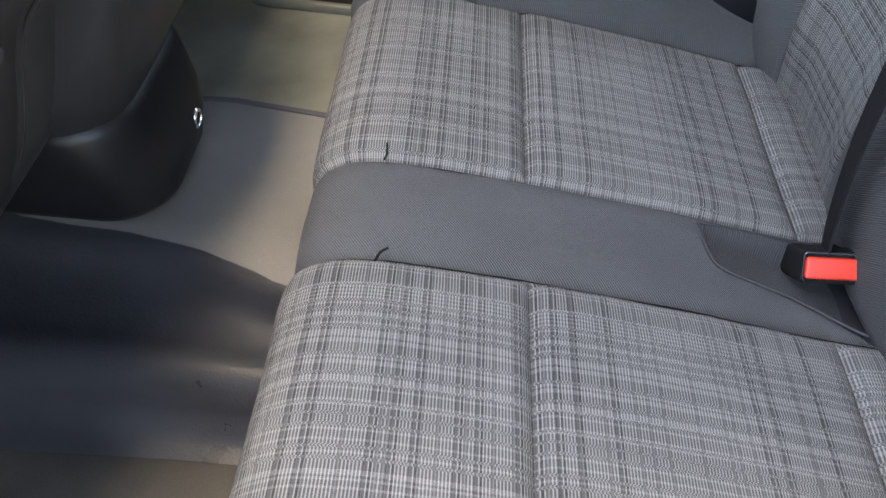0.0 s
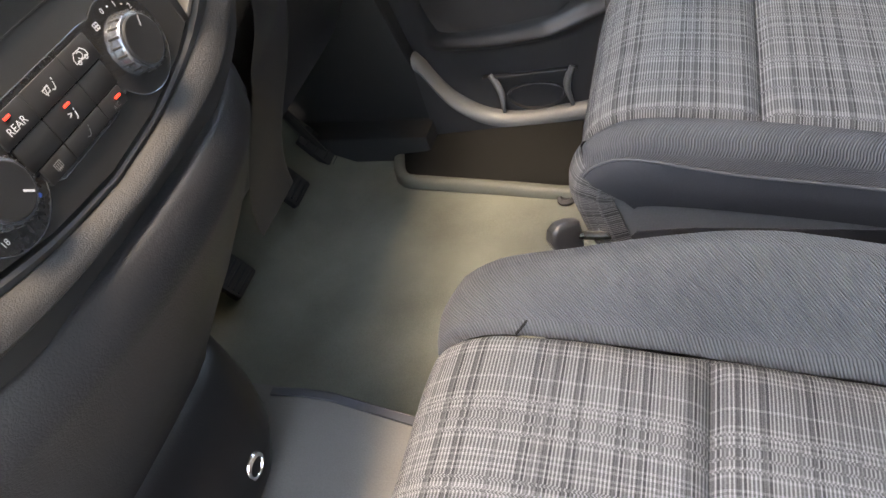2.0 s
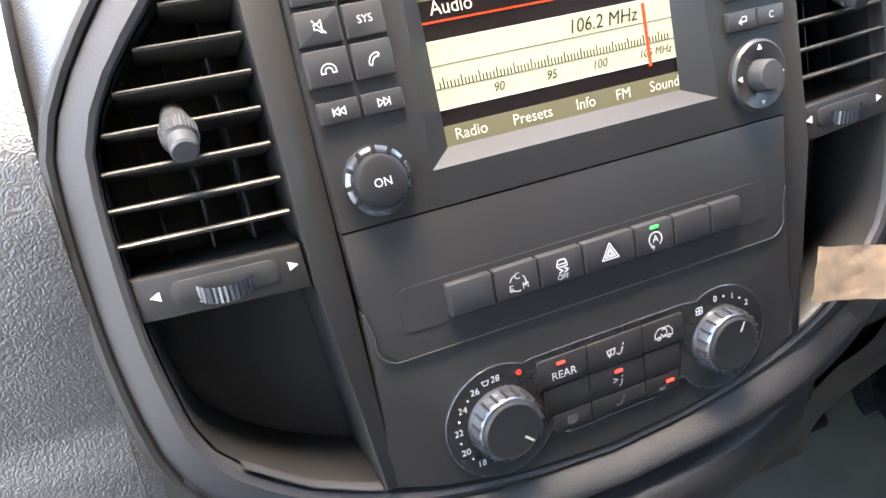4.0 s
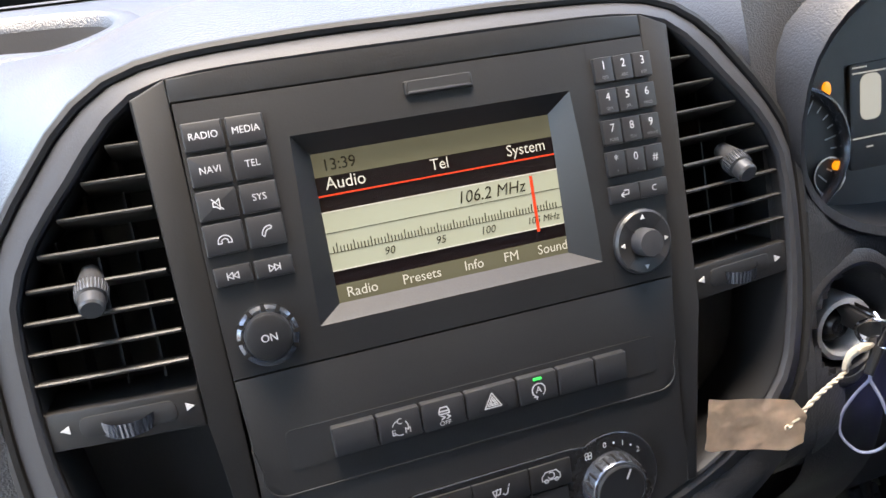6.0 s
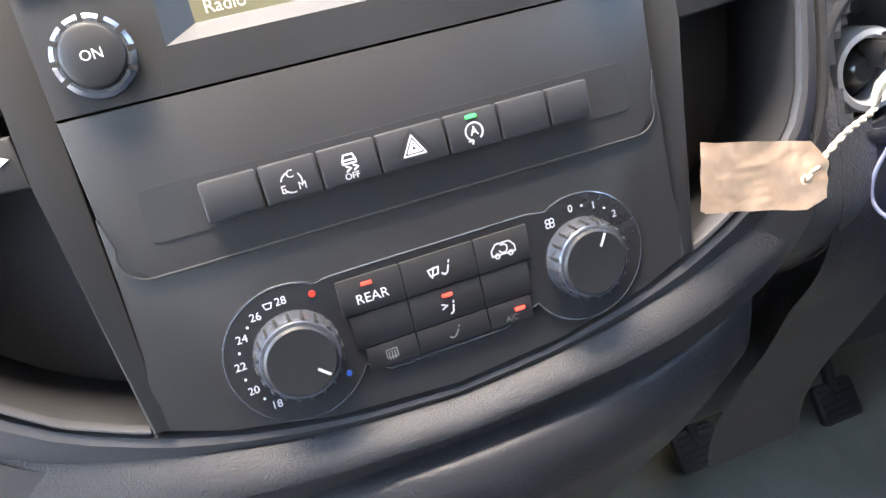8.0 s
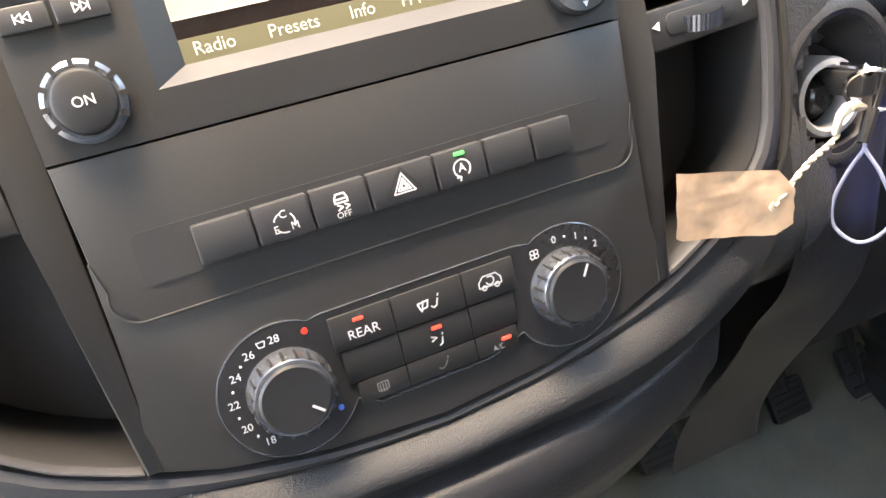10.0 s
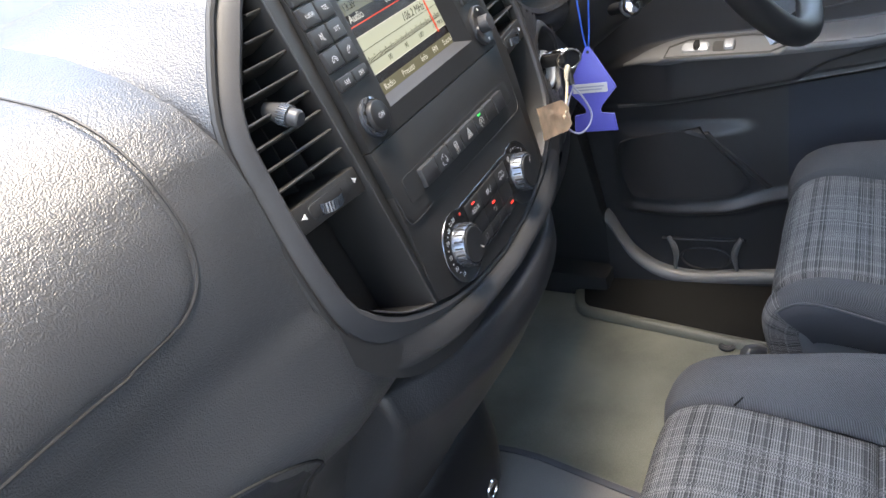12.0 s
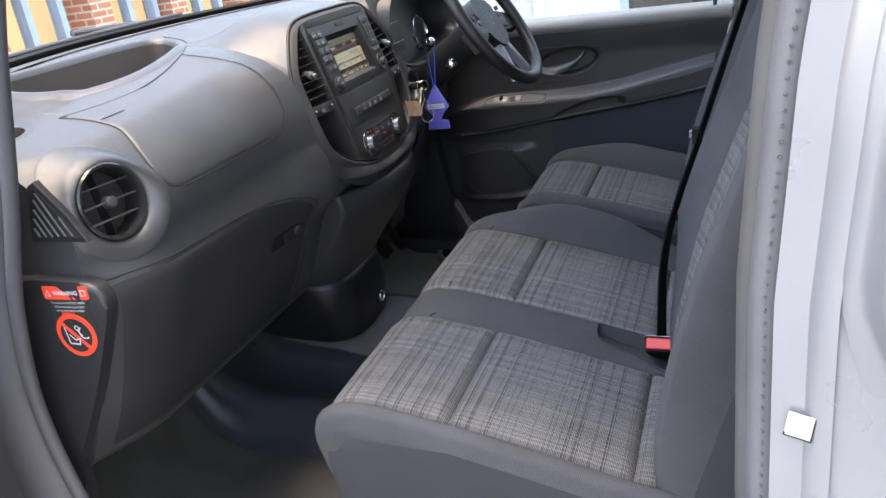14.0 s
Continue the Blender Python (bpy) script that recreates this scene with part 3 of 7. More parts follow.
def blob_patch(left, right, z_lo, z_hi, out, n=36, m=36, lip=0.004):
    """A lid lying on the dash between two side lines y(z), its border drawn in."""
    rows = []
    for i in range(n + 1):
        z = z_lo + (z_hi - z_lo) * (0.5 - 0.5 * math.cos(math.pi * i / n))
        a, b = left(z), right(z)
        row = []
        for j in range(m + 1):
            y = a + (b - a) * (0.5 - 0.5 * math.cos(math.pi * j / m))
            edge = min(z - z_lo, y - a, b - y)
            row.append(dash_front(y, z, out - (out + 0.002) * math.exp(-edge / lip * 2.5)))
        rows.append(row)
    return finish_normals(grid(rows))


def finish_normals(bm):
    bmesh.ops.recalc_face_normals(bm, faces=bm.faces)
    return bm


LID_LEFT = curve_points([(0.213, 0.950, 0), (0.214, 0.930, 0), (0.211, 0.910, 0), (0.200, 0.886, 0), (0.1915, 0.862, 0), (0.193, 0.842, 0), (0.203, 0.827, 0), (0.226, 0.8185, 0)][::-1], 50)
LID_L = lambda z: float(np.interp(z, [p[1] for p in LID_LEFT], [p[0] for p in LID_LEFT]))
LID_ARC = curve_points([(0.540, 0.975, 0), (0.541, 0.960, 0), (0.5455, 0.944, 0), (0.5460, 0.925, 0), (0.5440, 0.902, 0), (0.5405, 0.875, 0), (0.5335, 0.851, 0), (0.522, 0.8355, 0), (0.504, 0.8255, 0), (0.468, 0.8195, 0)][::-1], 60)
LID_R = lambda z: float(np.interp(z, [p[1] for p in LID_ARC], [p[0] for p in LID_ARC]))
cover = part("airbag_cover", blob_patch(LID_L, LID_R, 0.8185, 0.948, 0.0009), M_DASH, dash, "padded airbag cover", sharp=60)
seam = [dash_front(p[0] - 0.001, p[1], 0.0006) for p in LID_LEFT[::-1] if p[1] < 0.936] + [dash_front(y, 0.8178, 0.0006) for y in np.linspace(0.232, 0.464, 16)] + [dash_front(p[0] + 0.001, p[1], 0.0006) for p in LID_ARC if p[1] < 0.952] + [dash_top(0.5405, -0.43, 0.0004), dash_top(0.5385, -0.45, 0.0004), dash_top(0.5375, -0.478, 0.0004), dash_top(0.537, -0.497, 0.0004)]
part("cover_seam", tube(seam, 0.0010, 6), M_DEEP, dash)
for line in (((-0.444, 0.213), (-0.47, 0.210), (-0.492, 0.205)), 
             ((-0.492, 0.205), (-0.466, 0.29), (-0.458, 0.356), (-0.469, 0.432), (-0.50, 0.545), (-0.540, 0.615), (-0.580, 0.672), (-0.622, 0.704), (-0.668, 0.714))):
    part("top_seam", tube([dash_top(q[1], q[0], 0.0004) for q in curve_points([(a, b, 0) for a, b in line], 40)], 0.0011, 6), M_DEEP, dash)
part("cover_mark", tube([dash_top(0.222 + 0.045 * t, -0.428 + 0.006 * t, 0.0006) for t in np.linspace(0, 1, 6)], 0.0016, 5), M_RIM, cover, "small moulded mark")

# glove box door under the swelling
GTOP = [(0.040, 0.737), (0.176, 0.731), (0.266, 0.7275), (0.356, 0.723), (0.450, 0.712), (0.510, 0.697), (0.546, 0.680), (0.566, 0.655), (0.574, 0.625), (0.578, 0.56), (0.582, 0.47)]
gpts = curve_points([(y, z, 0) for y, z in GTOP], 60)
GY = [q[0] for q in gpts]
rows = []
for i in range(31):
    z = 0.435 + (0.733 - 0.435) * i / 30
    ends = [q[0] for q in gpts if q[1] >= z]
    hi = max(ends) if ends else 0.05
    rows.append([dash_front(0.052 + (hi - 0.052) * j / 30, z, 0.0014 if 0 < j < 30 and 0 < i < 30 else -0.002) for j in range(31)])
# same plastic as the upper dash, shade painted in by the darker material
glove = part("glovebox_door", finish_normals(grid(rows)), M_DASHLOW, dash, "darker glove box door", sharp=60)
part("glovebox_seam", tube([dash_front(q[0], q[1], 0.0010) for q in gpts], 0.0013, 6), M_DEEP, dash)
latch_map = plane_map(dash_front(0.478, 0.631, 0.0045), (0.05, 1, 0.03), (0.36, 0, 1))
# the latch hollow is a raised plate, its shade imitated by near-black colour
latch = part("latch_recess", plate(rrect(-0.050, 0.050, -0.014, 0.014, 0.009, 5), latch_map, -0.010, 0.0008, 0.0004), M_STEP, glove)
part("latch_handle", plate(rrect(-0.006, 0.047, -0.011, 0.011, 0.006, 5), latch_map, -0.002, 0.0022, 0.0010), M_COVER, latch)
part("lock", finish_normals(lathe([(0.0085, 0.0), (0.0085, 0.005), (0.0070, 0.0062), (0.0, 0.0056)], latch_map, 0.036, 0.001, 24)), M_SLAT, latch)

# storage tray sunk in the top, by the windscreen
n_rim = len(TRAY)
def tray_rows(steps):
    return finish_normals(grid([[dash_top(tray_edge(i, out * SIGN)[1], tray_edge(i, out * SIGN)[0], dz) for i in range(n_rim)] for out, dz in steps], closed=True))


tray = part("storage_tray", tray_rows(((0.028, -0.003), (0.020, 0.0025), (0.010, 0.0045), (0.004, 0.0042), (0.0, 0.0015), (-0.003, -0.006))), M_DASH, dash, "open storage tray in the dash top", sharp=60)
part("tray_wall", tray_rows(((-0.003, -0.006), (-0.010, -0.045), (-0.018, -0.080))), M_TRAY, tray)
bm = bmesh.new()
bm.faces.new([bm.verts.new(dash_top(tray_edge(i, -0.012 * SIGN)[1], tray_edge(i, -0.012 * SIGN)[0], -0.074)) for i in range(n_rim)])
part("tray_floor", finish_normals(bm), M_TRAY, tray)
cup_rows = []
for q, dz in ((1.45, -0.003), (1.15, 0.0015), (1.0, 0.001), (0.93, -0.008), (0.86, -0.045), (0.0, -0.046)):
    cup_rows.append([dash_top(CUP[1] + 0.036 * q * math.sin(2 * math.pi * k / 32), CUP[0] + 0.026 * q * math.cos(2 * math.pi * k / 32), dz) for k in range(32)])
part("cup_recess", finish_normals(grid(cup_rows[:3], closed=True)), M_DASH, dash, "oval recess")
part("cup_well", finish_normals(grid(cup_rows[2:], closed=True)), M_TRAY, dash, "dark inside of the oval recess")

# round end vent
end_vent = thing("round_air_vent", (-0.335, 0.093, 0.77), "round air vent with slats in a flared dark housing", "air vent")
vm = lambda a, b, d: VENT(a, b, d - 0.010)
def flare_row(r, out):
    """A ring on the dash skin about the vent."""
    row = []
    for k in range(64):
        p = VENT(0.006 + r * math.cos(2 * math.pi * k / 64), -0.005 + r * math.sin(2 * math.pi * k / 64), 0)
        row.append(dash_front(max(p.y, 0.031), p.z, out))
    return row


rows = [flare_row(0.090, -0.006), flare_row(0.084, 0.001), flare_row(0.080, 0.0035), flare_row(0.075, 0.0030)]
for r, d, k in ((0.068, 0.004, 0.5), (0.0600, -0.002, 0.85), (0.0562, -0.006, 1.0), (0.0555, -0.012, 1.0)):
    skin = flare_row(r, 0.002)
    rows.append([a.lerp(VENT(r * math.cos(2 * math.pi * q / 64), r * math.sin(2 * math.pi * q / 64), d), k) for q, a in enumerate(skin)])
part("housing", finish_normals(grid(rows, closed=True)), M_DASH, end_vent, "flared housing", sharp=60)
part("ring", finish_normals(lathe([(0.0556, -0.006), (0.0556, 0.007), (0.0535, 0.0095), (0.0500, 0.0085), (0.0480, 0.002), (0.0470, -0.03)], vm, 0, 0, 56)), M_GLOSSY, end_vent, "glossy black ring")
part("throat", plate(circle(0, 0, 0.049, 40), vm, -0.036, -0.034, 0), M_TRAY, end_vent)
for v in (-0.0245, 0.0, 0.0245):
    half = math.sqrt(0.0470 ** 2 - v * v)
    part("slat", plate(rrect(-half, half, -0.012, 0.012, 0.002, 2), lambda a, b, d, v=v: vm(a, v + d + 0.12 * b, b - 0.010), -0.0012, 0.0012, 0.0005), M_SLAT, end_vent)
part("vane", plate(rrect(-0.046, 0.046, -0.012, 0.008, 0.002, 2), lambda a, b, d: vm(d, a, b - 0.022), -0.001, 0.001, 0), M_DEEP, end_vent)
part("nozzle_knob", finish_normals(lathe([(0.0085, -0.01), (0.0085, 0.004), (0.0070, 0.0065), (0.0, 0.0070)], vm, 0, 0, 24)), M_SLAT, end_vent)

# end panel with the warning label, and the small side grille
EM = lambda a, b, d: Vector((a, 0.030 - d + 0.10 * max(0, a + 0.37), b))
side = [(q[0], q[1]) for q in curve_points([(-0.430, 0.757, 0), (-0.375, 0.756, 0), (-0.338, 0.750, 0), (-0.319, 0.733, 0), (-0.320, 0.705, 0), (-0.340, 0.660, 0), (-0.374, 0.590, 0), (-0.420, 0.512, 0), (-0.468, 0.436, 0)], 40)]
part("end_panel", plate(([(-0.500, 0.30), (-0.500, 0.752)] + side + [(-0.48, 0.36)])[::-1], EM, -0.004, 0.020, 0.008, 4), M_DASHLOW, dash, "grained side panel of the dash")
grille = part("side_grille", plate([(-0.420, 0.808), (-0.325, 0.806), (-0.345, 0.843), (-0.382, 0.894), (-0.396, 0.888)], EM, -0.004, 0.006, 0.002), M_DASHLOW, dash)
part("grille_mouth", plate([(-0.411, 0.815), (-0.336, 0.813), (-0.352, 0.838), (-0.384, 0.884), (-0.391, 0.880)], EM, 0.004, 0.0066, 0), M_DEEP, grille)
for i in range(6):
    a = -0.400 + i * 0.011
    t = 0.93 * min((0.0655 - 1.347 * (a + 0.385)) / 0.394, (a + 0.41) / 0.75)
    part("grille_slat", tube([EM(a, 0.8165, 0.0075), EM(a - 0.45 * t, 0.8165 + t, 0.0075)], 0.0015, 6), M_SLAT, grille)

SM = lambda a, b, d: EM(a + 0.040, b + 0.030, d)
sticker = thing("warning_sticker", SM(-0.41, 0.60, 0.021), "red, black and white airbag warning sticker on the dash end", "sticker")
part("red_band", plate(rrect(-0.455, -0.379, 0.698, 0.718, 0.003), SM, 0.0195, 0.0206, 0), M_STICKRED, sticker)
part("text_panel", plate(rrect(-0.451, -0.383, 0.640, 0.698, 0.002), SM, 0.0195, 0.0204, 0), M_STICKBLACK, sticker)
part("lettering", text_mesh("WARNING", 0.0088, SM, -0.4165, 0.7080, 0.0210, bold=0.0002), M_PRINT, sticker)
part("triangle_symbol", stroke([[(-0.4515, 0.7035), (-0.4470, 0.7125), (-0.4425, 0.7035), (-0.4515, 0.7035)]], 0.0010, SM, 0.0210), M_PRINT, sticker)
part("book_symbol", stroke([[(-0.390, 0.704), (-0.383, 0.704), (-0.383, 0.712), (-0.390, 0.712), (-0.390, 0.704)]], 0.0010, SM, 0.0210), M_PRINT, sticker)
for i, line in enumerate(("This vehicle is NOT EQUIPPED", "with an automatic passenger", "airbag deactivation system")):
    part("lettering", text_mesh(line, 0.0045, SM, -0.417, 0.6930 - 0.0058 * i, 0.0208), M_PRINT, sticker)
DISC = lambda a, b, d: SM(a - 0.0040, b + 0.0095, d)
disc = part("disc", finish_normals(plate(circle(-0.4170, 0.6330, 0.0335, 48), DISC, 0.0195, 0.0208, 0)), M_STICKRED, sticker, "red prohibition ring")
part("disc_face", plate(circle(-0.4170, 0.6330, 0.0262, 40), DISC, 0.0200, 0.0211, 0), M_STICKBLACK, disc)
part("lettering", text_mesh("AIRBAG", 0.0070, SM, -0.4210, 0.6768, 0.0213, bold=0.0002), M_STICKRED, sticker)
part("seat_symbol", stroke([[(-0.434, 0.648), (-0.431, 0.620), (-0.414, 0.619), (-0.412, 0.627)], [(-0.428, 0.634), (-0.420, 0.626), (-0.410, 0.628)], arc(-0.4, 0.638, 0.009, 120, 300, 8), arc(-0.411, 0.645, 0.0035, 0, 360, 8), [(-0.411, 0.641), (-0.405, 0.633)]], 0.0020, DISC, 0.0214), M_PRINT, disc)
part("bar", stroke([[(-0.4365, 0.6525), (-0.3975, 0.6135)]], 0.0060, DISC, 0.0216), M_STICKRED, disc)

# lower centre console
def console_rows():
    rows = []
    for z, yl, yr, xf, bulge, r in ((0.6490, 0.657, 1.046, -0.315, 0.050, 0.008), (0.6490, 0.652, 1.048, -0.292, 0.054, 0.010), (0.6480, 0.650, 1.050, -0.2855, 0.054, 0.011), (0.6445, 0.649, 1.050, -0.2825, 0.054, 0.012), (0.632, 0.649, 1.048, -0.2790, 0.053, 0.012), (0.613, 0.650, 1.044, -0.2755, 0.050, 0.013), (0.604, 0.651, 1.042, -0.2775, 0.048, 0.014), (0.560, 0.650, 1.030, -0.294, 0.040, 0.022), (0.500, 0.654, 1.015, -0.322, 0.026, 0.042), (0.455, 0.662, 0.985, -0.341, 0.010, 0.066), (0.434, 0.667, 0.958, -0.348, 0.003, 0.073), (0.420, 0.676, 0.945, -0.352, 0.0, 0.072), (0.36, 0.690, 0.94, -0.360, 0.0, 0.070)):
        row = [Vector((-0.66, yl, z))]
        for k in range(6):
            a = radians(90 * k / 5)
            row.append(Vector((xf - r + r * math.sin(a), yl + r - r * math.cos(a), z)))
        for k in range(1, 24):
            t = k / 24
            arch = 1 - (2 * t - 1) ** 2
            row.append(Vector((xf + bulge * arch ** 0.8, yl + r + (yr - yl - 2 * r) * t, z)))
        for k in range(6):
            a = radians(90 * k / 5)
            row.append(Vector((xf - r + r * math.cos(a), yr - r + r * math.sin(a), z)))
        row.append(Vector((-0.66, yr, z)))
        rows.append(row)
    return rows


console = thing("centre_console", (-0.42, 0.84, 0.256), "dark plastic lower console under the centre stack", "console")
part("upper_body", finish_normals(grid(console_rows())), M_DASHLOW, console, sharp=60)
rows = []
for z, yl, yr, xf in ((0.432, 0.674, 0.945, -0.370), (0.428, 0.668, 0.950, -0.352), (0.415, 0.668, 0.950, -0.343), (0.36, 0.676, 0.950, -0.334), (0.315, 0.686, 0.944, -0.333), (0.285, 0.696, 0.930, -0.338), (0.268, 0.708, 0.908, -0.348), (0.256, 0.722, 0.884, -0.362)):
    row = [Vector((-0.62, yl + 0.02, z))]
    r = 0.075
    for k in range(9):
        a = radians(90 * k / 8)
        row.append(Vector((xf - r + r * math.sin(a), yl + r - r * math.cos(a), z)))
    for k in range(9):
        a = radians(90 * k / 8)
        row.append(Vector((xf - r + r * math.cos(a), yr - r + r * math.sin(a), z)))
    row.append(Vector((-0.62, yr, z)))
    rows.append(row)
foot = part("lower_cover", finish_normals(grid(rows)), M_COVER, console, "rounded lower cover", sharp=60)
bm_ = plane_map((-0.3385, 0.854, 0.318), (0.05, 1, 0), (0.12, 0, 1))
bolt = part("bolt", finish_normals(lathe([(0.0150, -0.004), (0.0150, 0.003), (0.0135, 0.0060), (0.0100, 0.0070), (0.0085, 0.0030), (0.0, 0.0030)], bm_, 0, 0, 24)), M_CHROME, foot, "chrome socket")
part("bolt_washer", finish_normals(lathe([(0.0110, -0.006), (0.0110, 0.0015), (0.0085, 0.0030), (0.0065, 0.0015), (0.0060, -0.003), (0.0, -0.003)], bm_, 0.006, -0.026, 24)), M_SEATPLASTIC, bolt)

# ---- seats ----
PATHS = {
    "cushion": [(-0.06, 0.18), (-0.092, 0.31), (-0.113, 0.395), (-0.118, 0.437), (-0.098, 0.470), (-0.045, 0.481), (0.086, 0.457), (0.22, 0.424), (0.355, 0.386), (0.46, 0.366)],
    "back": [(0.395, 0.34), (0.392, 0.45), (0.405, 0.54), (0.440, 0.68), (0.483, 0.80), (0.530, 0.92), (0.575, 1.04), (0.597, 1.09), (0.625, 1.115), (0.665, 1.11), (0.70, 1.05)],
}
LINES = {k: curve_points([(x, z, 0) for x, z in v], 260) for k, v in PATHS.items()}
ARCS = {}
for key, line in LINES.items():
    run = [0.0]
    for a, b in zip(line, line[1:]):
        run.append(run[-1] + (b - a).length)
    ARCS[key] = run


def along(kind, s):
    line, run = LINES[kind], ARCS[kind]
    x = float(np.interp(s, run, [p[0] for p in line]))
    z = float(np.interp(s, run, [p[1] for p in line]))
    k = min(len(run) - 2, max(1, int(np.searchsorted(run, s))))
    t = (line[k + 1] - line[k - 1]).normalized()
    return x, z, -t[1], t[0]


def s_at_x(kind, x):
    return float(np.interp(x, [p[0] for p in LINES[kind]][60:], ARCS[kind][60:]))


def s_at_z(kind, z):
    top = max(range(len(LINES[kind])), key=lambda i: LINES[kind][i][1])
    return float(np.interp(z, [p[1] for p in LINES[kind]][:top], ARCS[kind][:top]))


def cloth_patch(kind, s0, s1, y0, y1, lift, shift=(0, 0), ns=40, ny=24, puff=0.004, tuck=0.0045, edges="nsew", wave=0.0012, seed=0):
    """A panel of seat cloth over the seat's line, puffed in the middle and drawn in along its seams; lift(s, y) raises it."""
    rows, uvs = [], []
    for i in range(ns + 1):
        a = i / ns
        s = s0 + (s1 - s0) * a
        x, z, nx, nz = along(kind, s)
        row, uv = [], []
        for j in range(ny + 1):
            b = j / ny
            y = y0 + (y1 - y0) * b
            ds = [9.0]
            if "s" in edges: ds.append((s - s0))
            if "n" in edges: ds.append((s1 - s))
            if "w" in edges: ds.append(abs(y - y0))
            if "e" in edges: ds.append(abs(y1 - y))
            h = puff * (1 - math.exp(-min(ds) / 0.02)) - tuck * math.exp(-(min(ds) / 0.0055) ** 1.3)
            h += wave * noise.noise((s * 14 + seed, y * 14, 0.3)) + 0.6 * wave * noise.noise((s * 45, y * 40 + seed, 1.3))
            l = lift(s, y)
            dy, dh = l if isinstance(l, tuple) else (0.0, l)
            row.append(Vector((x + nx * (h + dh) + shift[0], y + dy, z + nz * (h + dh) + shift[1])))
            uv.append((s, y))
        rows.append(row)
        uvs.append(uv)
    bm = grid(rows, uvs)
    return bm


def roll_patch(kind, s0, s1, y_in, out, rise, drop, shift=(0, 0), ns=44, ny=18, y_wide=0.06, flat=0.0):
    """A side bolster: from the seam at y_in it swells up by rise(s), then rolls over sideways (out: +1 or -1) and falls by drop."""
    rows, uvs = [], []
    for i in range(ns + 1):
        s = s0 + (s1 - s0) * i / ns
        x, z, nx, nz = along(kind, s)
        r = rise(s)
        w = y_wide + flat
        sec = curve_points([(0.0, -0.006, 0), (0.006, 0.002 + r * 0.18, 0), (w * 0.45, r * 0.86 + 0.004, 0), (w * 0.80, r + 0.002, 0), (w * 1.15, r * 0.70 - 0.004, 0), (w * 1.32, r * 0.1 - 0.02, 0), (w * 1.38, -drop * 0.5, 0), (w * 1.36, -drop, 0)], ny)
        row, uv = [], []
        for q in sec:
            wob = 0.0012 * noise.noise((s * 12, q[0] * 30 + y_in * 9, 2.1))
            row.append(Vector((x + nx * (q[1] + wob) + shift[0], y_in + out * q[0], z + nz * (q[1] + wob) + shift[1])))
            uv.append((s, y_in + q[0] + abs(q[1])))
        rows.append(row)
        uvs.append(uv)
    bm = grid(rows, uvs)
    bmesh.ops.recalc_face_normals(bm, faces=bm.faces)
    return bm


def finish(bm):
    bmesh.ops.recalc_face_normals(bm, faces=bm.faces)
    return bm


def box(x0, x1, y0, y1, z0, z1, bev=0.01, segs=3):
    return plate([(x0, y0), (x1, y0), (x1, y1), (x0, y1)], lambda a, b, d: Vector((a, b, d)), z0, z1, bev, segs)


def stitch_line(points, radius=0.0016):
    return tube(curve_points(points, max(8, len(points) * 10)), radius, 6)


def seat_cushion(parent, y_lo, y_hi, shift=(0, 0), xs=(0.086, 0.355)):
    """The three patterned panels between y_lo and y_hi."""
    k = "cushion"
    f0, f1, f2, f3 = s_at_x(k, -0.117) - 0.012, s_at_x(k, xs[0]), s_at_x(k, xs[1]), ARCS[k][-1] - 0.01
    for a, b in ((f0, f1), (f1, f2), (f2, f3)):
        bm = cloth_patch(k, a, b, y_lo, y_hi, lambda s, y: 0.0, shift, ns=max(14, int((b - a) / 0.004)), ny=50, seed=y_lo * 9, tuck=0.008)
        part("seat_panel", finish(bm), M_CLOTH, parent, "grey and white plaid woven panel")


bench = thing("bench_seat", (0.15, 0.52, 0.14), "two-person passenger bench with grey plaid cloth panels and dark twill bolsters", "seat")
K = "cushion"
END = ARCS[K][-1] - 0.005
FRONT = s_at_x(K, -0.117) - 0.012
seat_cushion(bench, 0.585, 0.888)
seat_cushion(bench, 0.172, 0.462)
# plain strip between the two seats, with the moulded buckle recess towards its rear


RECESS = [(0.40, 0.574), (0.258, 0.570), (0.249, 0.563), (0.247, 0.552), (0.252, 0.524), (0.262, 0.513), (0.290, 0.505), (0.325, 0.495), (0.360, 0.478), (0.40, 0.460)]


def strip_lift(s, y):
    """The moulded recess round the buckle: a rounded hollow, deeper towards the backrest."""
    x = along(K, s)[0]
    low = float(np.interp(x, [0.246, 0.252, 0.262, 0.29, 0.325, 0.36, 0.40], [0.545, 0.524, 0.513, 0.505, 0.495, 0.478, 0.46]))
    near = min(x - 0.247, y - low, 0.574 - y)
    return -0.003 - (0.018 + 0.11 * max(0, x - 0.25)) * ease(0.0, 0.007, near)


part("centre_strip", finish(cloth_patch(K, FRONT, END, 0.463, 0.584, strip_lift, ns=220, ny=70, puff=0.003)), M_TWILL, bench, "plain dark grey twill strip")
lip = [Vector((x, y, along(K, s_at_x(K, x))[1] + 0.0015)) for x, y in ((q[0], q[1]) for q in curve_points([(a, b, 0) for a, b in RECESS], 60)) if x < 0.385]
part("recess_piping", tube(lip, 0.0014, 6), M_SKIRT, bench, "thin piping round the recess")
SA, SB = s_at_x(K, -0.10), s_at_x(K, 0.40)


def far_rise(s):
    x = along(K, s)[0]
    return 0.004 + 0.066 * ease(-0.11, 0.13, x) * (1 - 0.80 * ease(0.17, 0.43, x))


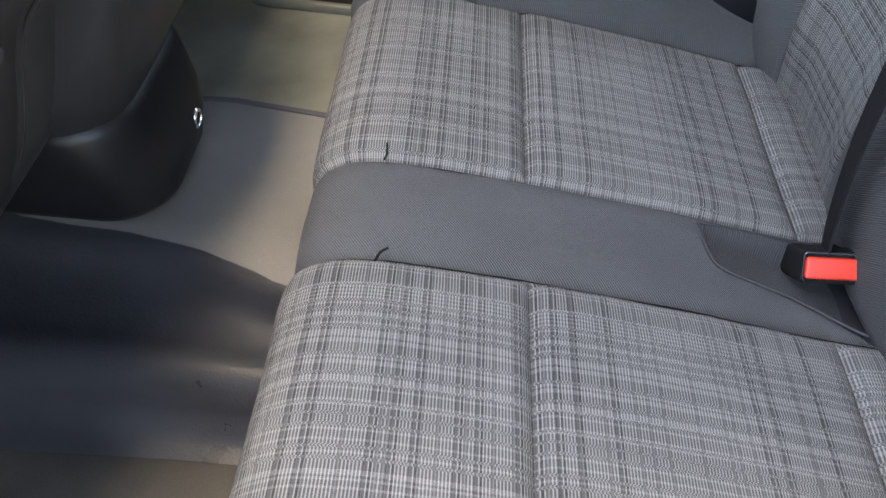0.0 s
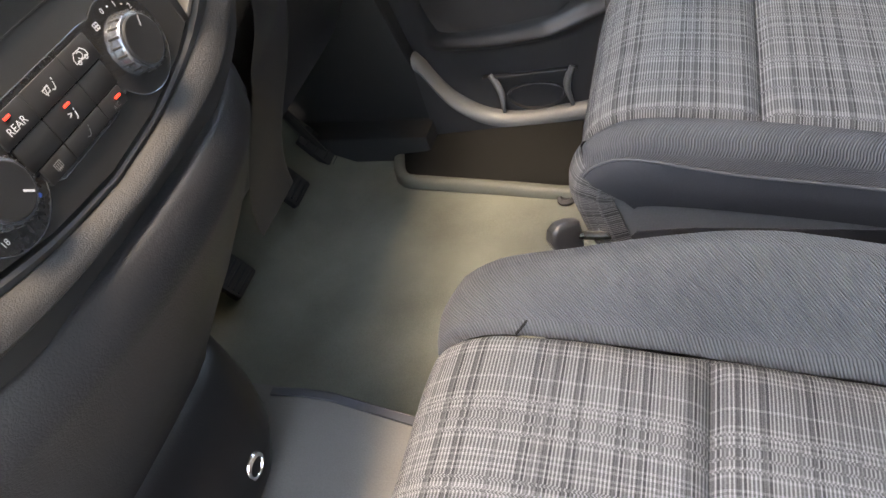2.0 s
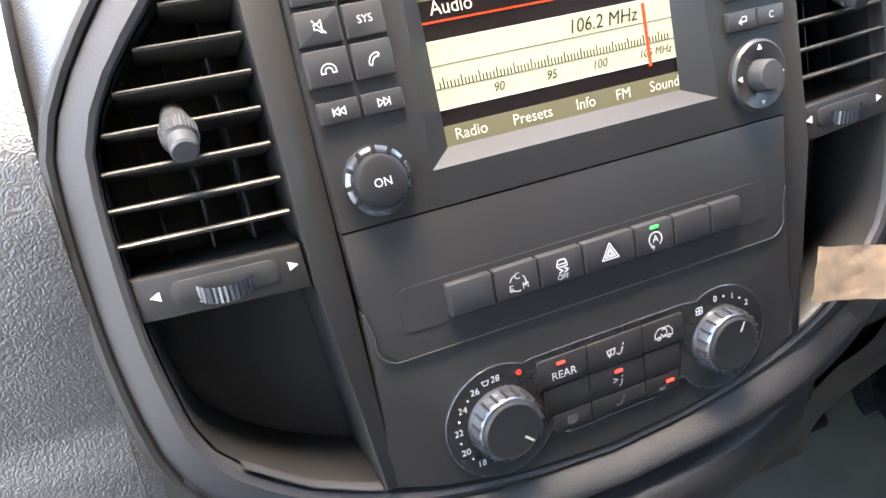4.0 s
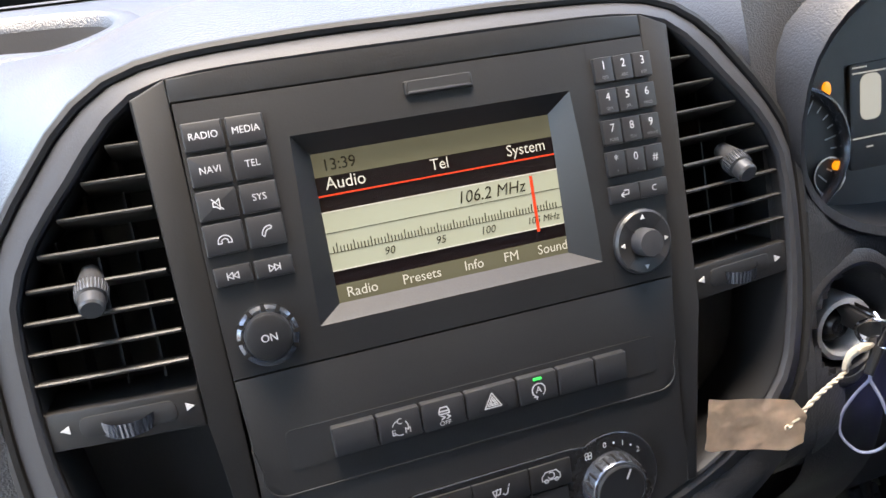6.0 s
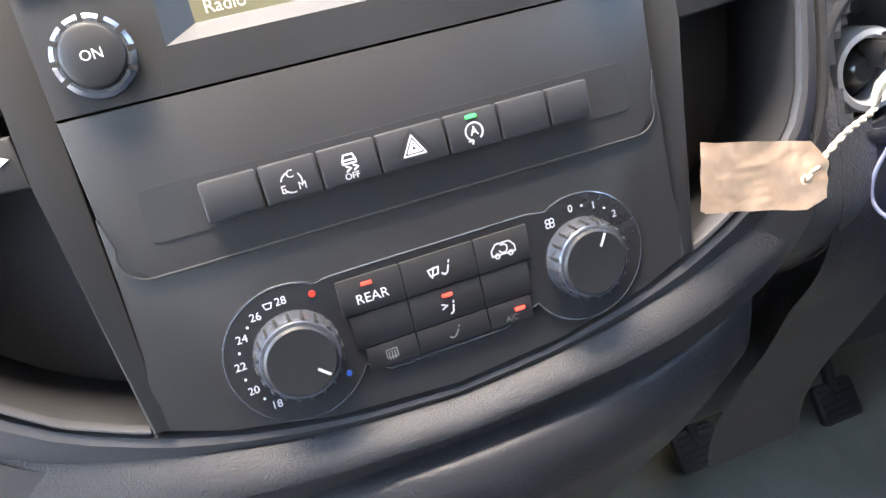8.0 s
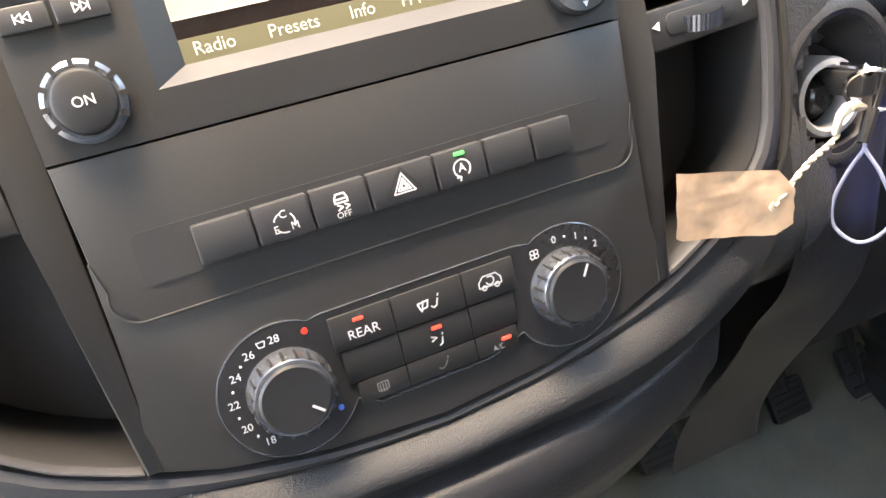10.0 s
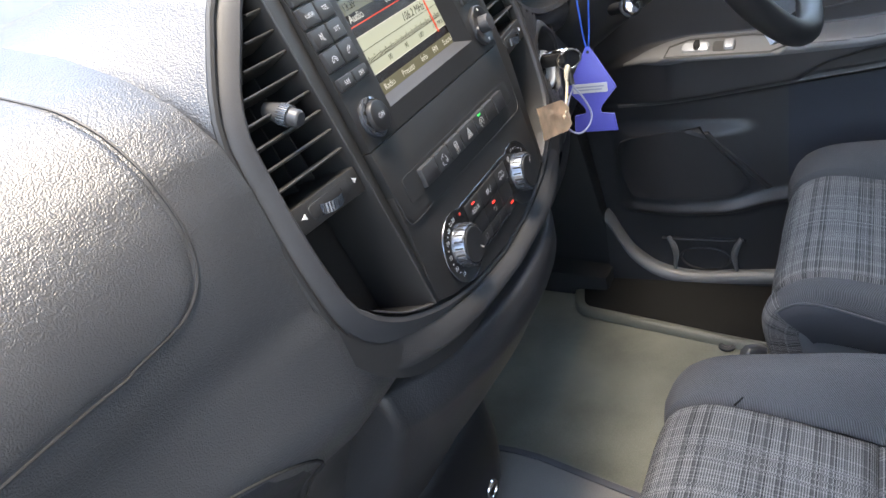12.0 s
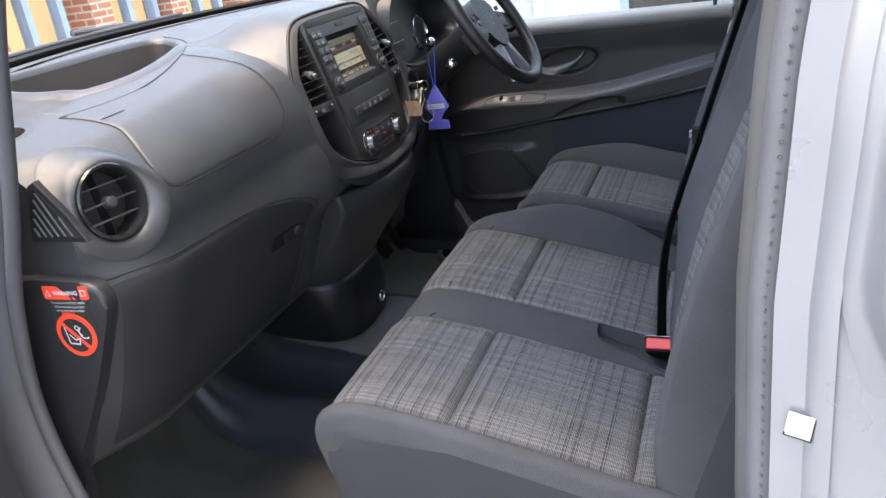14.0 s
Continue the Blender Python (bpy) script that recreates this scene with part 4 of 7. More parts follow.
part("side_bolster", roll_patch(K, FRONT, END, 0.888, 1, far_rise, 0.12, y_wide=0.062), M_TWILL, bench, "dark twill side bolster")
part("side_bolster", roll_patch(K, FRONT, END, 0.172, -1, lambda s: 0.006, 0.055, y_wide=0.026), M_TWILL, bench, "dark twill side bolster")
part("front_skirt", finish(cloth_patch(K, 0.0, FRONT, 0.14, 0.965, lambda s, y: 0.0, ns=24, ny=30, tuck=0.003)), M_SKIRT, bench, "plain dark front skirt")
part("seat_base", box(-0.06, 0.52, 0.145, 0.955, 0.14, 0.345, 0.02), M_SKIRT, bench)
part("side_skirt", plate([(-0.095, 0.20), (0.45, 0.16), (0.47, 0.345), (0.36, 0.35), (0.10, 0.43), (-0.06, 0.452), (-0.108, 0.41)], lambda a, b, d: Vector((a, 0.158 - d, b)), 0.0, 0.022, 0.01, 3), M_SKIRT, bench)
part("stitching", stitch_line([(-0.045, 0.580, 0.4805), (-0.043, 0.586, 0.4825), (-0.044, 0.600, 0.4835)], 0.0010), M_BELT, bench)
part("stitching", stitch_line([(-0.040, 0.455, 0.479), (-0.036, 0.463, 0.4815), (-0.030, 0.468, 0.482)], 0.0012), M_BELT, bench)
part("stitching", stitch_line([(-0.046, 0.884, 0.4805), (-0.040, 0.892, 0.4835), (-0.032, 0.906, 0.488)], 0.0010), M_BELT, bench)

# bench backrest
KB = "back"
B0, B1, BT = 0.02, s_at_z(KB, 1.08), ARCS[KB][-1]
for y0, y1 in ((0.190, 0.418), (0.645, 0.850)):
    part("back_panel", finish(cloth_patch(KB, B0, B1, y0 - 0.004, y1 + 0.004, lambda s, y: -0.014 * ease(y0, y0 + 0.06, y) * ease(y1, y1 - 0.06, y), ns=110, ny=60, seed=3, tuck=0.003)), M_CLOTH, bench, "grey and white plaid woven back panel")
part("back_strip", finish(cloth_patch(KB, B0, BT, 0.412, 0.650, lambda s, y: (0.006 + 0.020 * ease(0.50, 0.68, along(KB, s)[1])) * math.sin(math.pi * ease(0.412, 0.65, y)), ns=70, ny=40, puff=0.006)), M_TWILL, bench)


def back_rise(s):
    return 0.012 + 0.026 * math.sin(math.pi * min(1, s / BT))


part("back_bolster", roll_patch(KB, B0, BT, 0.850, 1, back_rise, 0.10, y_wide=0.085), M_TWILL, bench, "dark twill back bolster")
part("back_bolster", roll_patch(KB, B0, BT, 0.190, -1, lambda s: 0.004, 0.10, y_wide=0.026), M_TWILL, bench, "dark twill back bolster")
part("back_top", finish(cloth_patch(KB, B1, BT, 0.215, 0.86, lambda s, y: 0.0, ns=20, ny=30)), M_TWILL, bench)
part("back_shell", plate([(0.42, 0.33), (0.56, 0.33), (0.75, 1.05), (0.64, 1.07)], lambda a, b, d: Vector((a, 0.15 + d, b)), 0, 0.80, 0.01), M_SKIRT, bench)

# driver's seat
driver = thing("driver_seat", (0.17, 1.28, 0.112), "driver's seat in grey plaid cloth with dark twill bolsters", "seat")
DS = (0.042, 0.004)  # backrest
DC = (0.082, -0.005)  # cushion
seat_cushion(driver, 1.135, 1.425, DC, xs=(0.046, 0.278))


def driver_far(s):
    return 0.006 + 0.045 * ease(-0.10, 0.12, along(K, s)[0])


part("side_bolster", roll_patch(K, FRONT, END, 1.425, 1, driver_far, 0.12, DC, y_wide=0.085), M_TWILL, driver, "dark twill side bolster")
TIP = FRONT + 0.105
part("front_corner", roll_patch(K, FRONT, TIP, 1.135, -1, lambda s: 0.006, 0.036, DC, ns=24, y_wide=0.036), M_CLOTH, driver, "plaid front corner of the cushion")
part("side_bolster", roll_patch(K, TIP - 0.012, END, 1.135, -1, lambda s: 0.004 + 0.007 * ease(TIP, TIP + 0.05, s), 0.058, DC, y_wide=0.037), M_TWILL, driver, "dark twill side bolster")
part("front_panel", finish(cloth_patch(K, 0.0, FRONT, 1.128, 1.53, lambda s, y: 0.0, DC, ns=20, ny=20)), M_TRAY, driver, "dark panel under the front of the cushion")
rows = []
for i in range(49):
    q = TIP - 0.008 + (END - TIP + 0.008) * i / 48
    x, z, nx, nz = along(K, q)
    hi = -0.002 - 0.016 * ease(TIP - 0.01, TIP + 0.16, q)
    row = []
    for j in range(9):
        b = hi + (-0.0590 - hi) * j / 8
        out = 0.0505 + 0.0022 * math.sin(math.pi * j / 8) - 0.008 * ease(-0.012, 0.002, b)
        row.append(Vector((x + nx * b + DC[0], 1.135 - out, z + nz * b + DC[1])))
    rows.append(row)
part("side_panel", finish(grid(rows)), M_SKIRT, driver, "plain dark cloth below the bolster's seam")
part("piping", tube([r[0] + Vector((0, -0.0006, 0)) for r in rows], 0.0016, 6), M_TWILL, driver)
cover_side = [(-0.021, 0.437), (-0.0024, 0.4256), (0.0144, 0.4185), (0.053, 0.4100), (0.147, 0.394), (0.33, 0.375), (0.52, 0.345), (0.44, 0.20), (0.12, 0.20), (0.020, 0.21), (-0.004, 0.27), (-0.018, 0.33), (-0.024, 0.380)]
COVER = lambda a, b, d: Vector((a, 1.118 - d, b))
base_cover = part("base_cover", plate(cover_side[::-1], COVER, -0.08, 0.028, 0.016, 5), M_SEATPLASTIC, driver, "grey plastic seat base cover", sharp=60)
part("cover_recess", plate([(0.006, 0.30), (0.30, 0.30), (0.30, 0.366), (0.066, 0.3835), (0.014, 0.3825), (0.006, 0.374)], COVER, 0.024, 0.0288, 0.0006), M_RIM, base_cover)
part("seat_base", box(0.02, 0.50, 1.10, 1.50, 0.112, 0.36, 0.02), M_DEEP, driver)
for y0, y1 in ((1.16, 1.41),):
    part("back_panel", finish(cloth_patch(KB, B0, B1, y0, y1, lambda s, y: -0.016, DS, ns=60, ny=30)), M_CLOTH, driver, "grey and white plaid woven back panel")
part("back_bolster", roll_patch(KB, B0, BT, 1.41, 1, back_rise, 0.10, DS, y_wide=0.075), M_TWILL, driver)
part("back_bolster", roll_patch(KB, B0, BT, 1.16, -1, back_rise, 0.10, DS, y_wide=0.098), M_TWILL, driver)
part("back_top", finish(cloth_patch(KB, B1, BT, 1.15, 1.42, lambda s, y: 0.0, DS, ns=20, ny=16)), M_TWILL, driver)
part("back_shell", plate([(0.45, 0.33), (0.60, 0.33), (0.78, 1.05), (0.68, 1.07)], lambda a, b, d: Vector((a, 1.09 + d, b)), 0, 0.40, 0.01), M_SKIRT, driver)

# belts and buckles
def strap(points, width, across, thick=0.0013, n=30):
    pts = curve_points(points, n)
    a = Vector(across).normalized()
    rows = []
    for i, p in enumerate(pts):
        d = (pts[min(i + 1, n - 1)] - pts[max(i - 1, 0)]).normalized()
        w = (a - d * a.dot(d)).normalized() * width / 2
        o = d.cross(w).normalized() * thick
        rows.append([p - w + o, p + w + o, p + w - o, p - w - o])
    return finish(grid(rows, closed=True))


def buckle(loc, tilt, across, label, size=1.0):
    """A belt buckle: black body with a red press button and a slot, on its strap."""
    ob = thing("seat_belt_buckle", loc, label, "belt buckle", "belt buckles")
    g = plane_map(loc, across, tilt)
    f = lambda a, b, d: g(a * size, b * (0.5 + 0.5 * size), d)
    part("body", plate(rrect(-0.0315, 0.0315, -0.0150, 0.0150, 0.004, 4), f, -0.055, 0.008, 0.003, 3), M_BELT, ob)
    part("release_button", plate(rrect(-0.0285, 0.0285, -0.0105, 0.0095, 0.003, 3), f, 0.004, 0.0120, 0.0022, 3), M_RED, ob, "red release button")
    if size < 1:
        part("slot_notch", plate(rrect(-0.013, 0.013, 0.0025, 0.0115, 0.002, 3), f, 0.006, 0.0128, 0.0006), M_DEEP, ob, "dark tongue slot")
    part("slot_edge", tube([f(u, v, 0.0095) for u, v in rrect(-0.0300, 0.0300, -0.0132, 0.0132, 0.003, 3)], 0.0009, 6), M_DIAL, ob)
    part("stalk", plate(rrect(-0.016, 0.016, -0.008, 0.008, 0.003, 3), f, -0.12, -0.05, 0.002), M_BELT, ob)
    return ob


buckle(Vector((0.366, 0.532, 0.400)), (0.05, 0.62, 0.78), (1, -0.06, 0.02), "black belt buckle with red button in the bench recess")
buckle(Vector((0.366, 1.040, 0.462)), (-0.15, 0.55, 0.80), (1, -0.1, 0.20), "black belt buckle with red button beside the driver's seat", 0.74)
buckle(Vector((0.404, 1.018, 0.338)), (-0.15, 0.55, 0.80), (1, -0.1, 0.20), "black belt buckle with red button low between the seats", 0.74)
belt = thing("seat_belt", (0.40, 0.56, 0.38), "black seat belt strap down the middle of the bench backrest", "seat belt")
part("webbing", strap([(0.362, 0.545, 0.392), (0.362, 0.562, 0.44), (0.366, 0.580, 0.53), (0.384, 0.600, 0.62), (0.428, 0.632, 0.749), (0.478, 0.655, 0.90), (0.530, 0.678, 1.05), (0.575, 0.69, 1.125), (0.66, 0.70, 1.140)], 0.042, (0.25, 1, 0)), M_BELT, belt)
part("stopper", box(0.416, 0.431, 0.620, 0.644, 0.738, 0.764, 0.003), M_BELT, belt)
part("stopper_cap", box(0.411, 0.419, 0.626, 0.638, 0.748, 0.760, 0.002), M_DIAL, belt)

# ---- centre stack: surround, vents, radio, switches, climate ----
INNER = [(0, .993), (-.06, .993), (-.12, .992), (-.150, .986), (-.170, .970), (-.187, .951), (-.203, .934), (-.215, .918), (-.2235, .90), (-.2260, .875), (-.2265, .845),
         (-.2255, .815), (-.222, .785), (-.2167, .757), (-.2034, .737), (-.178, .716), (-.15, .702), (-.11, .688), (-.06, .677), (0, .672)]
OUTER = [(0, 1.008), (-.06, 1.008), (-.128, 1.005), (-.163, .997), (-.187, .981), (-.206, .960), (-.222, .940), (-.235, .920), (-.243, .900), (-.245, .873), (-.2455, .845),
         (-.245, .812), (-.242, .776), (-.236, .744), (-.221, .714), (-.191, .690), (-.157, .677), (-.112, .667), (-.06, .661), (0, .658)]


def outline(half, n=40):
    p = curve_points([(u, z, 0) for u, z in half], n)
    p = [(q[0], q[1]) for q in p]
    return p + [(-u, z) for u, z in p[-2:0:-1]]


surround = thing("centre_surround", S(0, 0.66, 0), "dark rounded surround of the centre stack", "dashboard trim")
inn, outr = outline(INNER), outline(OUTER)
rows = []
for w, d in ((0.0, -0.030), (0.0, -0.004), (0.06, -0.001), (0.20, 0.0004), (0.45, -0.0016), (0.70, -0.0050), (0.88, -0.0085), (0.96, -0.0120), (1.0, -0.020), (1.0, -0.045)):
    row = []
    for (a, b), (c, e) in zip(inn, outr):
        low = ease(0.705, 0.672, b)
        u, z = a + (c - a) * w, b + (e - b) * w
        row.append(S(u, z, d - low * 0.004 * w))
    rows.append(row)
bm = grid(rows, closed=True)
part("rim", finish(bm), M_RIM, surround)
gap = [S(u, z, -0.0075) for (a, b), (u, z) in zip(inn, outr)]
part("edge_groove", finish(ring(gap, 0.0035, 8)), M_DEEP, surround, "black groove round the surround")
# grained lower lip
LIP = [(-0.238, 0.735), (-0.220, 0.711), (-0.191, 0.687), (-0.157, 0.673), (-0.112, 0.663), (-0.06, 0.657), (0, 0.654)]


def sweep_lip(prof, n=40, set_back=0.0):
    pts = curve_points([(u, z, 0) for u, z in LIP], n)
    pts = [(q[0], q[1]) for q in pts] + [(-q[0], q[1]) for q in pts[-2::-1]]
    rows = []
    for u, z in pts:
        fade = ease(0.240, 0.150, abs(u))
        rows.append([S(u, z + dz, d * fade - 0.004 * (1 - fade) - set_back * ease(0.10, 0.205, abs(u))) for dz, d in prof])
    return finish(grid(rows))


rows = []
for w, d in ((0.38, -0.006), (0.42, 0.0008), (0.52, 0.0032), (0.72, 0.0075), (0.95, 0.0105), (1.18, 0.0116), (1.36, 0.0110), (1.48, 0.0065), (1.50, -0.006)):
    row = []
    for (a, b), (c, e) in zip(inn, outr):
        if b < 0.755:
            f = ease(0.730, 0.664, b)
            row.append(S(a + (c - a) * w, b + (e - b) * w, d * f - 0.006 * (1 - f)))
    rows.append(row)
part("grained_lip", finish(grid(rows)), M_BAND, surround, "leather-grained lower lip")
part("shadow_gap", sweep_lip([(0.010, -0.003), (-0.006, -0.002), (-0.022, -0.006)]), M_DEEP, surround)
# dark back of the vents and trays
back = [(u, z) for u, z in outline(OUTER, 30)]
part("recess_back", plate(back, S, -0.062, -0.058, 0), M_TRAY, surround)
wall = grid([[S(u * 0.994, 0.83 + (z - 0.83) * 0.992, d) for u, z in inn] for d in (-0.060, -0.004)], closed=True)
part("recess_wall", finish(wall), M_DEEP, surround)
for k in (-1, 1):
    bar = [(k * 0.1345, 0.700), (k * 0.1345, 0.993), (k * 0.1530, 0.985), (k * 0.1515, 0.82), (k * 0.1415, 0.700)]
    part("upright_bar", plate(bar[::-k][::1] if k > 0 else bar, S, -0.058, 0.0015, 0.0012), M_SATIN, surround)
    mid = [(k * u, z) for u, z in ((0.1525, 0.8195), (0.226, 0.8215), (0.2262, 0.8425), (0.1525, 0.8415))]
    cross = part("vent_crossbar", plate(mid if k > 0 else mid[::-1], S, -0.050, -0.004, 0.0015), M_SATIN, surround)
    slot = rrect(k * 0.188 - 0.023, k * 0.188 + 0.023, 0.8262, 0.8378, 0.004)
    part("wheel_slot", plate(slot, S, -0.006, -0.0035, 0.0005), M_DEEP, cross)
    wheel = bmesh.new()
    wm = plane_map(S(k * 0.188, 0.832, -0.0125), (0, 1, 0), (-1, 0, 0))
    teeth = [[wm((0.0152 + (0.0005 if j % 2 else 0)) * math.cos(2 * math.pi * j / 80), (0.0152 + (0.0005 if j % 2 else 0)) * math.sin(2 * math.pi * j / 80), d) for j in range(80)] for d in (-0.0042, 0.0042)]
    grid(teeth, closed=True, bm=wheel)
    part("thumb_wheel", finish(wheel), M_DIAL, cross, "ribbed thumb wheel")
    for side in (-1, 1):
        cu, cz = k * 0.188 + side * 0.0295, 0.8325
        tri = [(cu - side * 0.0018, cz - 0.0022), (cu + side * 0.0024, cz), (cu - side * 0.0018, cz + 0.0022)]
        part("arrow_mark", plate(tri if side > 0 else tri[::-1], S, -0.0045, -0.0033, 0), M_PRINT, cross)
for k in (-1, 1):
    lip_pts = [(k * u, z) for u, z in ((-0.1425, 0.7010), (-0.150, 0.7035), (-0.165, 0.7105), (-0.178, 0.7175)) + (((-0.2034, 0.7385),) if k > 0 else ())]
    lp = curve_points([(u, z, 0) for u, z in lip_pts], 20)
    part("tray_lip", finish(grid([[S(q[0], q[1] + a, d) for a, d in (((-0.0004, 0.0004), (0.0006, 0.0003), (0.0012, -0.001), (0.0013, -0.006)) if k > 0 else ((-0.0005, 0.0005), (0.0018, 0.0), (0.0028, -0.002), (0.0030, -0.010)))] for q in lp])), M_RIM, surround, "paler bottom lip of the tray")
part("top_plate", plate([(-0.1345, 0.9815), (0.1345, 0.9815), (0.1345, 0.993), (0.10, 0.9945), (-0.10, 0.9945), (-0.1345, 0.993)], S, -0.05, 0.0005, 0.001), M_SATIN, surround)

EDGE = [(-.153, .984), (-.170, .968), (-.187, .950), (-.203, .933), (-.215, .917), (-.2235, .899), (-.2260, .875), (-.2265, .845)]


def edge_u(z):
    return float(np.interp(z, [p[1] for p in EDGE][::-1], [p[0] for p in EDGE][::-1]))


for k in (-1, 1):
    vent = thing("air_vent", S(k * 0.19, 0.845, -0.03), "black dashboard air vent with angled slats", "air vent", "stack vents")
    for i in range(8):
        z = 0.8572 + i * 0.01555
        u0, u1 = -0.153, edge_u(z + 0.003)
        if u0 - u1 < 0.006:
            continue
        rows = []
        for u in np.linspace(u0, u1, 8):
            rows.append([S(k * u, z + dz, d) for dz, d in ((-0.0012, -0.0055), (-0.0006, -0.0042), (0.0004, -0.0038), (0.0011, -0.0046), (0.0013, -0.0075), (-0.0040, -0.034), (-0.0058, -0.034))])
        part("slat", finish(grid(rows, closed=True)), M_VENT, vent)
    for u in (0.168, 0.187, 0.206):
        top = float(np.interp(u, [-p[0] for p in EDGE], [p[1] for p in EDGE]))
        part("vane", plate(rrect(-0.016, 0.016, 0.844, top - 0.004, 0.001, 1), lambda a, b, d, k=k, u=u: S(k * u + d, b, -0.045 + a), -0.0006, 0.0006, 0), M_DEEP, vent)
    bm = bmesh.new()
    f = plane_map(S(k * 0.1895, 0.903, -0.006), (0, 1, 0), (0.30, 0, 1))
    lathe([(0.0, 0.020), (0.0052, 0.0198), (0.0062, 0.0185), (0.0064, 0.012), (0.0078, 0.011), (0.0082, 0.004), (0.0070, 0.0), (0.005, -0.01), (0.0, -0.01)], f, 0, 0, 28, bm)
    knob = part("nozzle_knob", finish(bm), M_SLAT, vent, "ridged black nozzle knob")
    bm = bmesh.new()
    for i in range(28):
        a = 2 * math.pi * i / 28
        tube([f(0.0080 * math.cos(a), 0.0080 * math.sin(a), 0.004), f(0.0076 * math.cos(a), 0.0076 * math.sin(a), 0.0112)], 0.0005, 5, bm=bm)
    part("ridges", bm, M_DIAL, knob)

# radio
radio = thing("car_radio", S(0, 0.845, 0.0), "black in-dash car radio with lit display and button columns", "car radio")
SX0, SX1, SZ0, SZ1 = -0.0695, 0.0705, 0.8680, 0.9475
bm = bmesh.new()
o = [(-0.1335, 0.8427), (0.1335, 0.8427), (0.1335, 0.9808), (-0.1335, 0.9808)]
h = [(-0.0835, 0.8605), (0.0870, 0.8605), (0.0815, 0.9575), (-0.0795, 0.9575)]
c = [(SX0, SZ0), (SX1, SZ0), (SX1, SZ1), (SX0, SZ1)]


def frame_rows(pairs, bm, sides=(0, 1, 2, 3)):
    for pts0, d0, pts1, d1 in pairs:
        for i in sides:
            j = (i + 1) % 4
            rows = []
            for a in range(7):
                t = a / 6
                r = []
                for e in range(5):
                    w = e / 4
                    p0 = [pts0[i][q] + (pts0[j][q] - pts0[i][q]) * t for q in (0, 1)]
                    p1 = [pts1[i][q] + (pts1[j][q] - pts1[i][q]) * t for q in (0, 1)]
                    r.append(S(p0[0] + (p1[0] - p0[0]) * w, p0[1] + (p1[1] - p0[1]) * w, d0 + (d1 - d0) * w))
                rows.append(r)
            grid(rows, bm=bm)
    bmesh.ops.remove_doubles(bm, verts=bm.verts, dist=1e-5)
    return finish(bm)


part("bezel", frame_rows([(o, -0.03, o, 0.0012), (o, 0.0012, h, 0.0020)], bm), M_SATIN, radio)
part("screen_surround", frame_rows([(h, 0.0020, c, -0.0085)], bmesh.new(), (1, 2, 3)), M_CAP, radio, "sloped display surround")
# same frame in a paler material: light on the up-facing ledge is put into colour
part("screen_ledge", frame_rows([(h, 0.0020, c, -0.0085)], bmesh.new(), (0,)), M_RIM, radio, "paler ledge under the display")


def on_screen(a, b, d):
    return S(SX0 + a * (SX1 - SX0), SZ1 - b * (SZ1 - SZ0), -0.0088 + d)


def sbox(a0, a1, b0, b1, d=0.0, bm=None):
    return plate([(a0, b1), (a1, b1), (a1, b0), (a0, b0)], on_screen, d - 0.0006, d, 0, bm=bm)


screen = part("display", sbox(-0.02, 1.02, -0.02, 1.02), M_LCDBLACK, radio, "lit display tuned to an FM station")
part("status_bar", sbox(0, 1, 0.0, 0.155, 0.0003), M_LCDGREY, screen)
part("menu_bar", sbox(0, 1, 0.875, 1.0, 0.0003), M_LCDGREY, screen)
part("tuner_panel", sbox(0, 1, 0.385, 0.775, 0.0003), M_LCD, screen)
part("red_line", sbox(0, 1, 0.272, 0.283, 0.0003), M_LCDRED, screen)
part("panel_line", sbox(0, 1, 0.380, 0.388, 0.0005), M_LCDWHITE, screen)
part("panel_line", sbox(0, 1, 0.772, 0.780, 0.0005), M_LCDWHITE, screen)
part("scale_line", sbox(0, 1, 0.520, 0.5235, 0.0005), M_LCDINK, screen)
bm = bmesh.new()
for i in range(70):
    a = 0.018 + i * 0.0138
    tall = 0.062 if i % 5 == 1 else 0.040
    sbox(a, a + 0.0035, 0.655 - tall, 0.655, 0.0005, bm)
sbox(0, 1, 0.654, 0.658, 0.0005, bm)
part("tuning_scale", bm, M_LCDINK, screen)
part("tuning_pointer", plate([(0.872, 0.80), (0.884, 0.80), (0.884, 0.40), (0.872, 0.40)], on_screen, 0.0003, 0.0009, 0.0), M_LCDRED, screen)


def words(text, a, b, size, material, italic=0.0, align="LEFT", bold=0.0):
    bm = text_mesh(text, size, S, SX0 + a * (SX1 - SX0), SZ1 - b * (SZ1 - SZ0), -0.0080, align, italic, bold)
    part("lettering", bm, material, screen)


words("13:39", 0.035, 0.085, 0.0085, M_LCDINK)
words("Audio", 0.035, 0.205, 0.0092, M_LCDWHITE)
words("Tel", 0.50, 0.205, 0.0086, M_LCDWHITE, align="CENTER")
words("System", 0.965, 0.205, 0.0086, M_LCDWHITE, align="RIGHT")
words("106.2 MHz", 0.845, 0.460, 0.0095, M_LCDINK, 0.22, "RIGHT")
for label, a in (("90", 0.235), ("95", 0.450), ("100", 0.655)):
    words(label, a, 0.715, 0.0062, M_LCDINK, 0.22, "CENTER")
words("105 MHz", 0.905, 0.715, 0.0056, M_LCDINK, 0.22, "CENTER")
for label, a, m in (("Radio", 0.035, M_LCDWHITE), ("Presets", 0.265, M_LCDWHITE), ("Info", 0.530, M_LCDWHITE), ("FM", 0.705, M_LCDWHITE), ("Sound", 0.860, M_LCDWHITE)):
    words(label, a, 0.937, 0.0078, m, bold=0.0)

